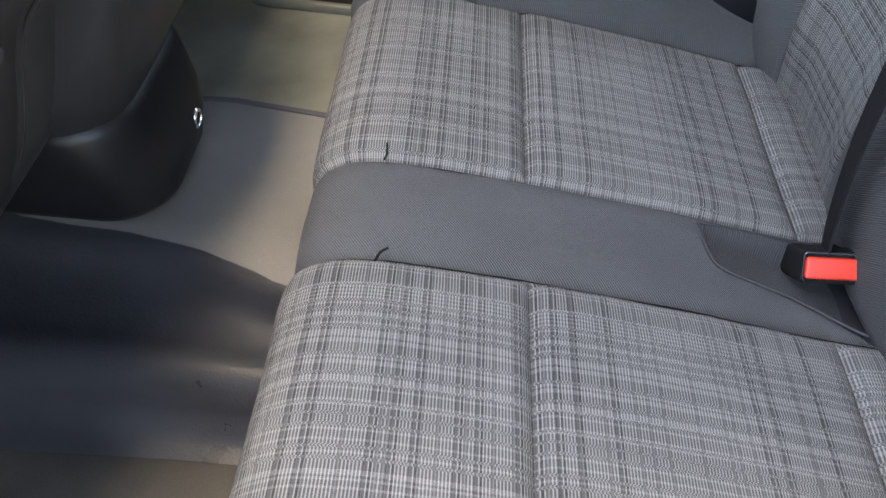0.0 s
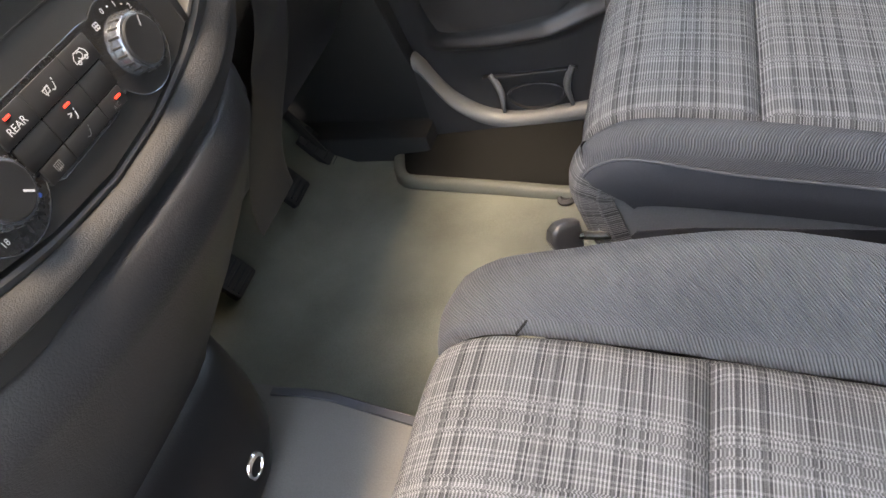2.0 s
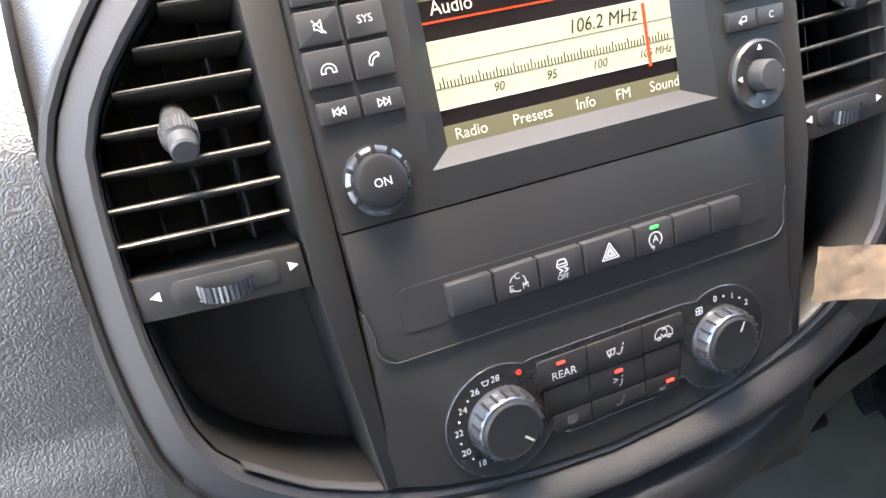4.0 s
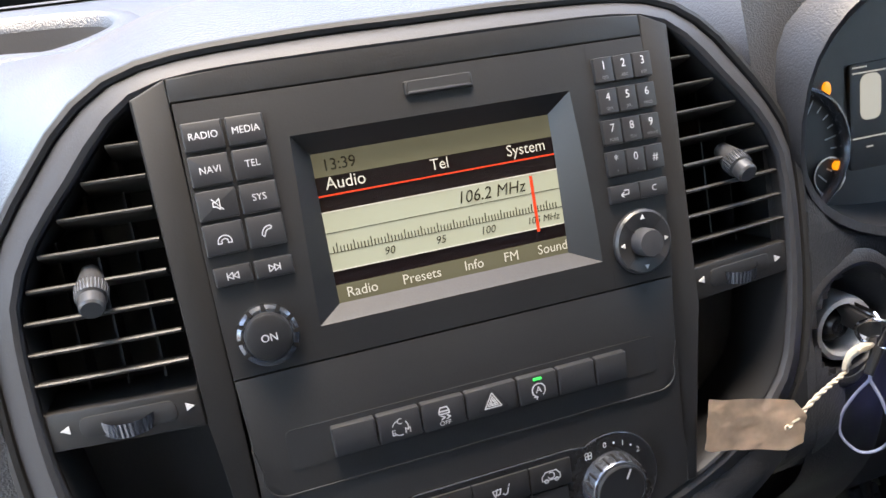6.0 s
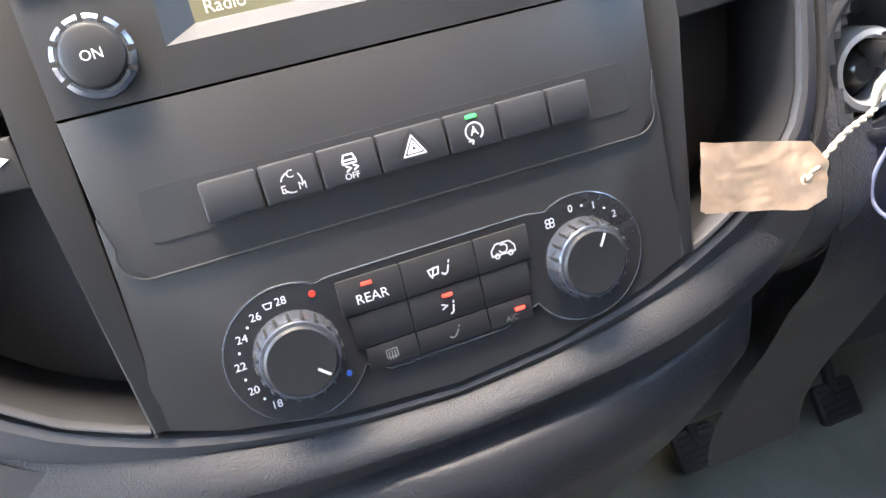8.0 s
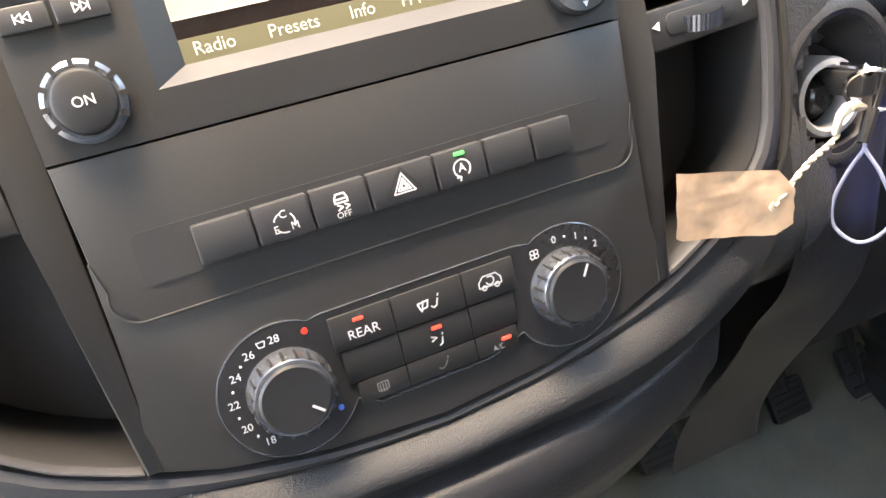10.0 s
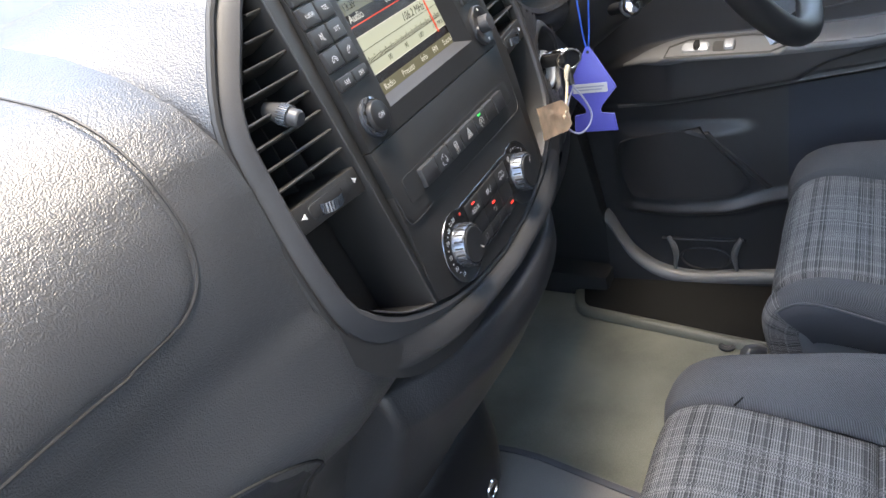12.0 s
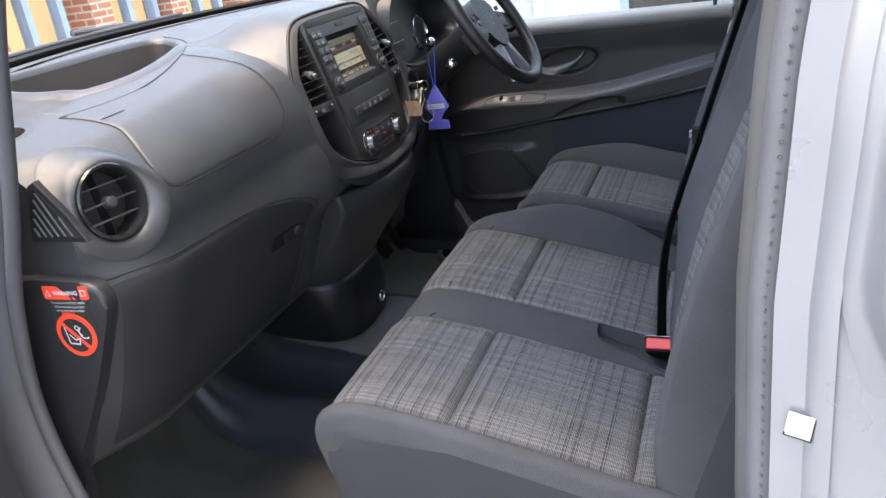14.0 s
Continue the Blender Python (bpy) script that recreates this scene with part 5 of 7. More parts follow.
part("disc_slot", plate(rrect(-0.0145, 0.0245, 0.9678, 0.9752, 0.0012), S, 0.0, 0.0034, 0.0006), M_SATIN, radio)
part("slot_mouth", plate(rrect(-0.0125, 0.0225, 0.9700, 0.9746, 0.0008), S, 0.003, 0.0038, 0), M_DEEP, radio)
part("slot_lip", plate([(-0.0135, 0.9682), (0.0235, 0.9682), (0.0225, 0.9698), (-0.0125, 0.9698)], S, 0.003, 0.0046, 0.0004), M_RIM, radio)


def key(u0, u1, z0, z1, text="", size=0.0048, draw=None, sub="", r=0.0009, thing_=None, tall=0.0048, low=0.0, skin=None, ink=None, bev=0.0009):
    b = part("button", plate(rrect(u0, u1, z0, z1, r, 3), S, 0.0, tall, bev), skin or M_BUTTON, thing_ or radio)
    cu, cz = (u0 + u1) / 2, (z0 + z1) / 2
    if text:
        part("lettering", text_mesh(text, size, S, cu, cz + (0.0022 if sub else 0) - low, tall + 0.0003), ink or M_PRINT, b)
    if sub:
        part("lettering", text_mesh(sub, 0.0024, S, cu, cz - 0.0040, tall + 0.0003), M_DIMPRINT, b)
    if draw:
        part("symbol", draw(cu, cz, tall + 0.0003), ink or M_PRINT, b)
    return b


def sym_mute(u, z, d):
    return stroke([[(u - .0022, z - .001), (u - .0022, z + .001), (u - .0008, z + .001), (u + .0012, z + .0026), (u + .0012, z - .0026), (u - .0008, z - .001), (u - .0022, z - .001)], [(u - .0026, z + .0028), (u + .0026, z - .0028)]], 0.0005, S, d)


def sym_hang(u, z, d):
    return stroke([arc(u, z - .0012, .0034, 170, 10, 8, .0028), arc(u, z - .0012, .0016, 170, 10, 6, .0012), [(u - .0034, z - .0008), (u - .0034, z - .0022), (u - .0016, z - .0022), (u - .0016, z - .0010)], [(u + .0034, z - .0008), (u + .0034, z - .0022), (u + .0016, z - .0022), (u + .0016, z - .0010)]], 0.0005, S, d)


def sym_call(u, z, d):
    return stroke([arc(u + .002, z - .002, .0044, 175, 85, 8), arc(u + .002, z - .002, .0028, 175, 85, 8), [(u - .0024, z - .002), (u - .0012, z - .0026), (u - .0008, z - .0016)], [(u + .002, z + .0024), (u + .0030, z + .0016), (u + .0022, z + .0006)]], 0.0006, S, d)


def sym_skip(k):
    def draw(u, z, d):
        t = lambda x: [(x - k * .0012, z - .0017), (x + k * .0014, z), (x - k * .0012, z + .0017), (x - k * .0012, z - .0017)]
        return stroke([t(u - .0014), t(u + .0014), [(u + k * .0030, z - .0017), (u + k * .0030, z + .0017)]], 0.0005, S, d)
    return draw


def sym_back(u, z, d):
    return stroke([[(u - .0024, z - .0006), (u + .0022, z - .0006), (u + .0022, z + .0018), (u - .0006, z + .0018)], [(u - .0010, z + .0008), (u - .0028, z - .0006), (u - .0010, z - .0020)]], 0.0006, S, d)


ROWZ = [(0.9570, 0.9708), (0.9402, 0.9550), (0.9240, 0.9383), (0.9068, 0.9222)]
for (z0, z1), (a, b) in zip(ROWZ, (("RADIO", "MEDIA"), ("NAVI", "TEL"), (sym_mute, "SYS"), (sym_hang, sym_call))):
    for (u0, u1), what in (((-0.1318, -0.1118), a), ((-0.1102, -0.0912), b)):
        key(u0, u1, z0, z1, what if isinstance(what, str) else "", draw=None if isinstance(what, str) else what)
key(-0.1308, -0.1118, 0.8912, 0.9008, draw=sym_skip(-1))
key(-0.1104, -0.0905, 0.8912, 0.9008, draw=sym_skip(1))
NUMPAD = [("1", "QO"), ("2", "ABC"), ("3", "DEF"), ("4", "GHI"), ("5", "JKL"), ("6", "MNO"), ("7", "PQRS"), ("8", "TUV"), ("9", "WXYZ"), ("*", "+"), ("0", "_"), ("#", "")]
for i, (a, b) in enumerate(NUMPAD):
    r, cidx = divmod(i, 3)
    z0, z1 = [(0.9585, 0.9720), (0.9415, 0.9552), (0.9245, 0.9383), (0.9072, 0.9210)][r]
    u0 = 0.0980 + 0.0127 * cidx - 0.0004 * r
    key(u0, u0 + 0.0119, z0, z1, a, 0.0062, sub=b, r=0.0006)
key(0.0958, 0.1150, 0.8920, 0.9018, draw=sym_back, r=0.0006)
key(0.1155, 0.1340, 0.8920, 0.9018, "C", 0.0050, r=0.0006)
for pts in ([(-0.0893, 0.9700), (-0.0893, 0.8440)], [(0.0955, 0.9800), (0.0935, 0.8440)]):
    part("seam", stroke([pts], 0.0006, S, 0.0022), M_DEEP, radio)
# volume knob
bm = lathe([(0.0160, 0.0), (0.0164, 0.002), (0.0160, 0.0050), (0.0142, 0.0062), (0.0126, 0.0062)], S, -0.1110, 0.8625, 48)
volume = part("volume_dial", finish(bm), M_DIAL, radio, "clear-rimmed volume dial")
part("knob", finish(lathe([(0.0127, 0.0), (0.0125, 0.0085), (0.0118, 0.0100), (0.0104, 0.0106), (0.0, 0.0104)], S, -0.1110, 0.8625, 48)), M_CAP, volume)
part("lettering", text_mesh("ON", 0.0056, S, -0.1110, 0.8625, 0.0109), M_PRINT, volume)
for i in range(9):
    a = radians(-30 + 30 * i)
    part("dial_mark", stroke([[(-0.1110 + 0.0138 * math.cos(a), 0.8625 + 0.0138 * math.sin(a)), (-0.1110 + 0.0158 * math.cos(a), 0.8625 + 0.0158 * math.sin(a))]], 0.0022, S, 0.0066), M_SATIN, volume)
# four-way pad
pad = part("cursor_pad", finish(lathe([(0.0192, 0.0), (0.0190, 0.0045), (0.0175, 0.0060), (0.0100, 0.0048), (0.0085, 0.0040)], S, 0.1140, 0.8672, 48)), M_BUTTON, radio)
part("pad_knob", finish(lathe([(0.0084, 0.0), (0.0082, 0.0125), (0.0074, 0.0142), (0.0, 0.0146)], S, 0.1140, 0.8672, 32)), M_RIM, pad)
bm = bmesh.new()
for a in (45, 135, 225, 315):
    c_, s_ = math.cos(radians(a)), math.sin(radians(a))
    stroke([[(0.1140 + 0.0090 * c_, 0.8672 + 0.0090 * s_), (0.1140 + 0.0185 * c_, 0.8672 + 0.0185 * s_)]], 0.0006, S, 0.0061, bm)
part("pad_gaps", bm, M_DEEP, pad)
for a in (0, 90, 180, 270):
    c_, s_ = math.cos(radians(a)), math.sin(radians(a))
    tip = (0.1140 + 0.0160 * c_, 0.8672 + 0.0160 * s_)
    l = (0.1140 + 0.0134 * c_ - 0.0014 * s_, 0.8672 + 0.0134 * s_ + 0.0014 * c_)
    r = (0.1140 + 0.0134 * c_ + 0.0014 * s_, 0.8672 + 0.0134 * s_ - 0.0014 * c_)
    part("arrow_mark", plate([r, tip, l], S, 0.0058, 0.0064, 0), M_PRINT, pad)

# switch row
switches = thing("switch_panel", S(0, 0.772, 0), "black panel with a row of seven push switches", "switch panel")
pan = [(-0.1335, 0.8418), (-0.1330, 0.800), (-0.1300, 0.786)] + [(-0.1190 + 0.012 * math.cos(radians(a)), 0.7815 + 0.012 * math.sin(radians(a))) for a in range(180, 271, 15)]
pan = pan + [(-u, z) for u, z in pan[::-1]]
face = part("panel_face", plate(pan, S, -0.02, 0.0010, 0.0010), M_SATIN, switches)
part("panel_edge", tube([S(u, z, 0.0009) for u, z in pan[1:-1]], 0.0006, 6), M_DEEP, face, "thin dark joint")
part("switch_recess", plate(rrect(-0.1150, 0.1180, 0.7838, 0.8075, 0.004), S, 0.0004, 0.0013, 0.0), M_DEEP, face)
EDGES = [-0.0908, -0.0649, -0.0388, -0.0117, 0.0212, 0.0474, 0.0727, 0.0950]


def sym_ecm(u, z, d):
    bm = stroke([arc(u, z, 0.0046, a, a + 62, 5) for a in (100, 220, 340)], 0.0006, S, d)
    for t, du, dz in (("C", 0, .0036), ("E", -.0042, -.0026), ("M", .0042, -.0026)):
        merge(bm, text_mesh(t, 0.0050, S, u + du, z + dz, d))
    return bm


def sym_esp(u, z, d):
    bm = stroke([[(u - .003, z + .0028), (u - .002, z + .0052), (u + .002, z + .0052), (u + .003, z + .0028), (u + .003, z + .0012), (u - .003, z + .0012), (u - .003, z + .0028), (u + .003, z + .0028)],
                 [(u - .002, z + .0002), (u + .0002, z - .0010), (u - .002, z - .0022)], [(u + .0014, z + .0002), (u + .0034, z - .0010), (u + .0014, z - .0022)]], 0.0008, S, d)
    return merge(bm, text_mesh("OFF", 0.0040, S, u, z - .0046, d))


def sym_hazard(u, z, d):
    t = lambda r: [(u - r * .87, z - r * .5), (u + r * .87, z - r * .5), (u, z + r), (u - r * .87, z - r * .5)]
    return stroke([t(.0060), t(.0036), t(.0018)], 0.0007, S, d)


def sym_auto(u, z, d):
    bm = stroke([arc(u, z, 0.0042, -50, 250, 16), [(u - .0034, z - .0040), (u - .0012, z - .0040), (u - .0018, z - .0056)]], 0.0008, S, d)
    return merge(bm, text_mesh("A", 0.0056, S, u, z + .0002, d, bold=0.0001))


for i, draw in enumerate((None, sym_ecm, sym_esp, sym_hazard, sym_auto, None, None)):
    f = (lambda dr: (lambda u, z, d: dr(u, z - 0.001, d)))(draw) if draw else None
    b = key(EDGES[i] + 0.0005, EDGES[i + 1] - 0.0005, 0.7868, 0.8043, draw=f, thing_=switches, tall=0.0062, r=0.0012)
    if i == 4:
        part("indicator", plate(rrect(0.0315, 0.0370, 0.8008, 0.8026, 0.0005), S, 0.006, 0.0068, 0.0002), M_LED_GREEN, b, "green lit indicator")
    if i == 3:
        t = [(0.0048 - .0090, 0.7905), (0.0048 + .0090, 0.7905), (0.0048, 0.8035)]
        part("triangle_groove", stroke([t + t[:1]], 0.0005, S, 0.0064), M_DEEP, b)

# climate control
climate = thing("climate_control", S(0, 0.68, 0), "black climate control panel with two ribbed dials", "climate control")
base = [(-0.1338, 0.8000), (-0.1338, 0.7690), (-0.1345, 0.735), (-0.1400, 0.7005), (-0.110, 0.690), (-0.06, 0.679), (0, 0.6745)]
base = base + [(-u, z) for u, z in base[-2::-1]]
part("panel_face", plate(base, S, -0.02, 0.0002, 0.0008), M_SATIN, climate)
LC, RC = (-0.0705, 0.7165), (0.0785, 0.7175)
dog = arc(LC[0], LC[1], 0.0335, 62, 330, 30)
dog += [(-0.030, 0.6935), (0.030, 0.6940)] + arc(RC[0], RC[1], 0.0330, 210, 480, 30) + [(0.052, 0.7475), (-0.048, 0.7472)]
cp = part("control_plate", plate(dog, S, -0.002, 0.0016, 0.0010), M_GLOSSY, climate)
part("plate_edge", tube([S(u, z, 0.0012) for u, z in dog + dog[:1]], 0.0006, 6), M_DIAL, cp, "thin bright edge")


def sym_screen_feet(u, z, d):
    return stroke([[(u - .006, z + .0012), (u - .0006, z + .0018), (u - .0014, z - .0016), (u - .0050, z - .0020), (u - .006, z + .0012)], [(u - .0045, z - .003), (u - .003, z + .002)], [(u + .002, z - .0030), (u + .0034, z - .0022), (u + .0044, z + .0010)], [(u + .0048, z + .0024), (u + .0052, z + .0034)], [(u + .0006, z - .0020), (u + .0020, z - .0030)]], 0.0008, S, d)


def sym_recirc(u, z, d):
    return stroke([[(u - .0062, z - .0022), (u - .0062, z + .0006), (u - .0036, z + .0036), (u + .0036, z + .0036), (u + .0060, z + .0008), (u + .0060, z - .0022), (u - .0062, z - .0022)], arc(u, z + .0006, .0022, 200, 480, 8), arc(u - .0035, z - .0026, .0012, 0, 360, 8), arc(u + .0035, z - .0026, .0012, 0, 360, 8)], 0.0007, S, d)


def sym_face(u, z, d):
    return stroke([[(u - .0030, z + .0024), (u - .0004, z + .0012), (u - .0030, z)], [(u + .0006, z - .0034), (u + .0020, z - .0026), (u + .0026, z + .0006)], [(u + .0028, z + .0020), (u + .0030, z + .0028)]], 0.0008, S, d)


def sym_feet(u, z, d):
    return stroke([[(u - .0026, z - .0020), (u - .0008, z - .0028), (u + .0006, z - .0020), (u + .0024, z + .0006)], [(u + .0028, z + .0018), (u + .0030, z + .0026)]], 0.0008, S, d)


def sym_rear(u, z, d):
    return stroke([[(u - .0034, z - .002), (u - .0034, z + .002), (u + .002, z + .002), (u + .002, z - .002), (u - .0034, z - .002)]] + [[(u - .0022 + i * .0014, z - .003), (u - .0022 + i * .0014, z + .001)] for i in range(3)], 0.0005, S, d)


CB = [(-0.0460, -0.0151, 0.7258, 0.7435), (-0.0146, 0.0223, 0.7258, 0.7435), (0.0228, 0.0510, 0.7258, 0.7435),
      (-0.0440, -0.0152, 0.7080, 0.7250), (-0.0144, 0.0222, 0.7080, 0.7250), (0.0230, 0.0480, 0.7080, 0.7250),
      (-0.0400, -0.0152, 0.6960, 0.7072), (-0.0144, 0.0222, 0.6960, 0.7072), (0.0230, 0.0460, 0.6960, 0.7072)]
DRAW = [None, sym_screen_feet, sym_recirc, None, sym_face, None, sym_rear, sym_feet, None]
for (u0, u1, z0, z1), draw in zip(CB, DRAW):
    f = (lambda dr, lo: (lambda u, z, d: dr(u, z - lo, d)))(draw, 0.002 if draw in (sym_face,) else 0.0) if draw else None
    b = key(u0, u1, z0, z1, "REAR" if u0 == -0.0460 else ("A/C" if (u0, z0) == (0.0230, 0.6960) else ""), 0.0068 if u0 == -0.0460 else 0.0042, f, thing_=climate, tall=0.0030 if z0 > 0.72 else 0.0024, r=0.0008, low=0.0024 if u0 == -0.0460 else 0.003, skin=M_SATIN if z0 > 0.72 else M_KEYDARK, ink=M_PRINT if z0 > 0.72 or draw is sym_face else M_DIMPRINT, bev=0.0005 if z0 > 0.72 else 0.0003)
    lamp = {(-0.0460, 0.7258): (-0.0318, 0.7394), (-0.0144, 0.7080): (0.0045, 0.7212), (0.0230, 0.6960): (0.0392, 0.7024)}.get((u0, z0))
    if lamp:
        part("indicator", plate(rrect(lamp[0] - 0.0026, lamp[0] + 0.0026, lamp[1] - 0.0008, lamp[1] + 0.0008, 0.0004), S, 0.0028, 0.0037, 0.0002), M_LED_RED, b, "red lit indicator")
for (cu, cz), marks, pointer in ((LC, [("28", 92), ("26", 121), ("24", 147), ("22", 176), ("20", 205), ("18", 233)], -42), (RC, [("0", 96), ("1", 68), ("2", 40)], 62)):
    dial = part("dial", finish(lathe([(0.0208, 0.0), (0.0208, 0.003), (0.0200, 0.0045), (0.0195, 0.0110), (0.0183, 0.0128), (0.0165, 0.0132)], S, cu, cz, 56)), M_DIAL, climate, "ribbed silvery dial")
    bm = bmesh.new()
    for i in range(20):
        a = 2 * math.pi * i / 20
        tube([S(cu + 0.0198 * math.cos(a), cz + 0.0198 * math.sin(a), 0.0045), S(cu + 0.0193 * math.cos(a), cz + 0.0193 * math.sin(a), 0.0122)], 0.0008, 6, bm=bm)
    part("ribs", bm, M_SATIN, dial)
    part("cap", finish(lathe([(0.0168, 0.0115), (0.0166, 0.0138), (0.0156, 0.0146), (0.0, 0.0142)], S, cu, cz, 48)), M_CAP, dial, "black dial cap")
    a = radians(pointer)
    part("pointer", stroke([[(cu + 0.0085 * math.cos(a), cz + 0.0085 * math.sin(a)), (cu + 0.0145 * math.cos(a), cz + 0.0145 * math.sin(a))]], 0.0013, S, 0.0148), M_PRINT, dial)
    for t, ang in marks:
        part("lettering", text_mesh(t, 0.0054, S, cu + 0.0264 * math.cos(radians(ang)), cz + 0.0264 * math.sin(radians(ang)), 0.0020), M_PRINT, cp)
    bm = bmesh.new()
    for i in range(len(marks) - 1):
        m = radians((marks[i][1] + marks[i + 1][1]) / 2)
        if marks[i][0] != "28":
            plate(circle(cu + 0.0264 * math.cos(m), cz + 0.0264 * math.sin(m), 0.0006, 8), S, 0.0012, 0.0020, 0, bm=bm)
    if len(bm.verts):
        part("dial_dots", bm, M_PRINT, cp)
    else:
        bm.free()
part("warm_dot", plate(circle(-0.0570, 0.7418, 0.0016, 12), S, 0.0012, 0.0021, 0), M_RED, cp)
part("cold_dot", plate(circle(-0.0505, 0.6985, 0.0014, 12), S, 0.0012, 0.0021, 0), M_BLUECORD, cp)
part("fan_symbol", stroke([arc(0.0636 + a, 0.7398 + b, 0.0012, 0, 360, 8) for a, b in ((-.0011, .0011), (.0011, .0011), (-.0011, -.0011), (.0011, -.0011))], 0.0006, S, 0.0022), M_PRINT, cp)
part("defrost_symbol", stroke([[(-0.0795, 0.7438), (-0.0755, 0.7438), (-0.0763, 0.7412), (-0.0787, 0.7412), (-0.0795, 0.7438)]], 0.0005, S, 0.0022), M_PRINT, cp)

# ---- shell of the cab ----
def slab(points, f, d0, d1, bev=0.004):
    return plate(points, f, d0, d1, bev)


XY = lambda a, b, d: Vector((a, b, d))
fixed("ceiling", slab([(-0.15, -0.05), (0.95, -0.05), (0.95, 1.74), (-0.15, 1.74)], XY, 1.62, 1.66), M_ROOF, "pale fabric headlining", "ceiling")
fixed("wall_rear", slab([(-0.05, 0.05), (1.74, 0.05), (1.74, 1.64), (-0.05, 1.64)], lambda a, b, d: Vector((0.90 - d, a, b)), 0.0, 0.03), M_ROOF, "plain bulkhead behind the seats", "wall")

# ---- driver's side: column, wheel, instruments, keys ----
WC = Vector((-0.102, 1.263, 0.907))
TH = 0.56
W_DOWN, W_AXIS = Vector((math.sin(TH), 0, -math.cos(TH))), Vector((math.cos(TH), 0, math.sin(TH)))
wheel = thing("steering_wheel", WC - W_AXIS * 0.08, "black leather steering wheel with grey spokes", "steering wheel")
WM = lambda a, b, d: WC + Vector((0, 1, 0)) * a - W_DOWN * b + W_AXIS * d
rim_pts = [WM(0.183 * math.sin(2 * math.pi * i / 72), 0.183 * math.cos(2 * math.pi * i / 72), 0) for i in range(72)]
part("rim", finish(ring(rim_pts, 0.0155, 14)), M_SATIN, wheel, "black leather rim", sharp=80)
hub = [(0.075 * math.sin(2 * math.pi * i / 40) * (1.12 if math.cos(2 * math.pi * i / 40) > 0 else 0.92), 0.072 * math.cos(2 * math.pi * i / 40) - 0.006) for i in range(40)][::-1]
part("hub_pad", plate(hub, WM, -0.055, -0.004, 0.016, 5), M_DASHLOW, wheel)
for a0, a1, w in ((100, 0.160, 0.030), (260, 0.160, 0.030), (160, 0.165, 0.012), (200, 0.165, 0.012)):
    c_, s_ = math.cos(radians(a0)), math.sin(radians(a0))
    f = lambda a, b, d, c_=c_, s_=s_: WM(a * s_ + b * c_, a * c_ - b * s_, d)
    part("spoke", plate([(0.05, -w), (0.10, -w * 0.75), (0.178, -w * 0.9), (0.178, w * 0.9), (0.10, w * 0.75), (0.05, w)], f, -0.030, -0.010, 0.006, 3), M_SATIN if w > 0.025 else M_SWITCH, wheel)
    if w > 0.025:
        part("button_pod", plate(rrect(0.066, 0.120, -0.020, 0.022, 0.010, 4), f, -0.012, -0.004, 0.003, 3), M_BUTTON, wheel)
for i, (a, b) in enumerate(((-0.10, 0.016), (-0.085, -0.002), (0.10, 0.016), (0.085, -0.002))):
    part("wheel_button", plate(rrect(a - 0.012, a + 0.012, b - 0.006, b + 0.006, 0.003, 3), WM, -0.006, -0.002, 0.001), M_RIM, wheel)
em = [[(0.016 * math.cos(radians(a)), 0.016 * math.sin(radians(a))) for a in range(0, 361, 20)]]
part("emblem", stroke(em, 0.0022, WM, -0.0035), M_SILVER, wheel, "plain round silver emblem")

column = thing("steering_column", WC - W_AXIS * 0.22, "black steering column cover with stalks", "steering column")
col = []
for d, r, rz, dy in ((-0.050, 0.050, 0.046, 0.0), (-0.085, 0.050, 0.046, 0.015), (-0.14, 0.044, 0.044, 0.050), (-0.21, 0.044, 0.046, 0.066), (-0.27, 0.046, 0.050, 0.070)):
    col.append([WM(dy + r * math.sin(2 * math.pi * i / 28), rz * math.cos(2 * math.pi * i / 28) - 0.008, d) for i in range(28)])
part("cover", finish(grid(col, closed=True)), M_SATIN, column, sharp=60)


def stalk(base, tip, label, big=0.011):
    b, t = Vector(base), Vector(tip)
    d = (t - b).normalized()
    s = part("stalk", tube([b, b.lerp(t, 0.5), t - d * 0.016], [0.0085, 0.0075, 0.0075], 12), M_SATIN, column, label)
    part("collar", tube([t - d * 0.020, t - d * 0.010], [big * 1.10, big * 1.18], 22), M_GLOSSY, s)
    part("end_cap", tube([t - d * 0.010, t - d * 0.003, t, t + d * 0.0015], [big * 0.98, big * 0.90, big * 0.70, big * 0.35], 20), M_CHROME, s, "chrome end cap")


stalk((-0.285, 1.262, 0.842), (-0.262, 1.250, 0.868), "stalk that the lanyard hangs from", 0.0105)
stalk((-0.262, 1.322, 0.775), (-0.190, 1.183, 0.815), "short stalk with chrome cap", 0.0115)

# dash skin round the ignition, and the instrument binnacle
IG = plane_map((-0.299, 1.128, 0.760), (0.06, 1, 0), (-0.16, 0, 1))


def skin_x(y, z):
    x = -0.288 - 0.075 * ease(1.175, 1.24, y) - 0.10 * ease(0.66, 0.40, z) - 0.012 * ease(0.78, 0.84, z) - 0.03 * ease(1.5, 1.7, y)
    return x + (stack_x(z) - 0.0165 - x) * ease(1.185, 1.11, y) * ease(0.60, 0.70, z)


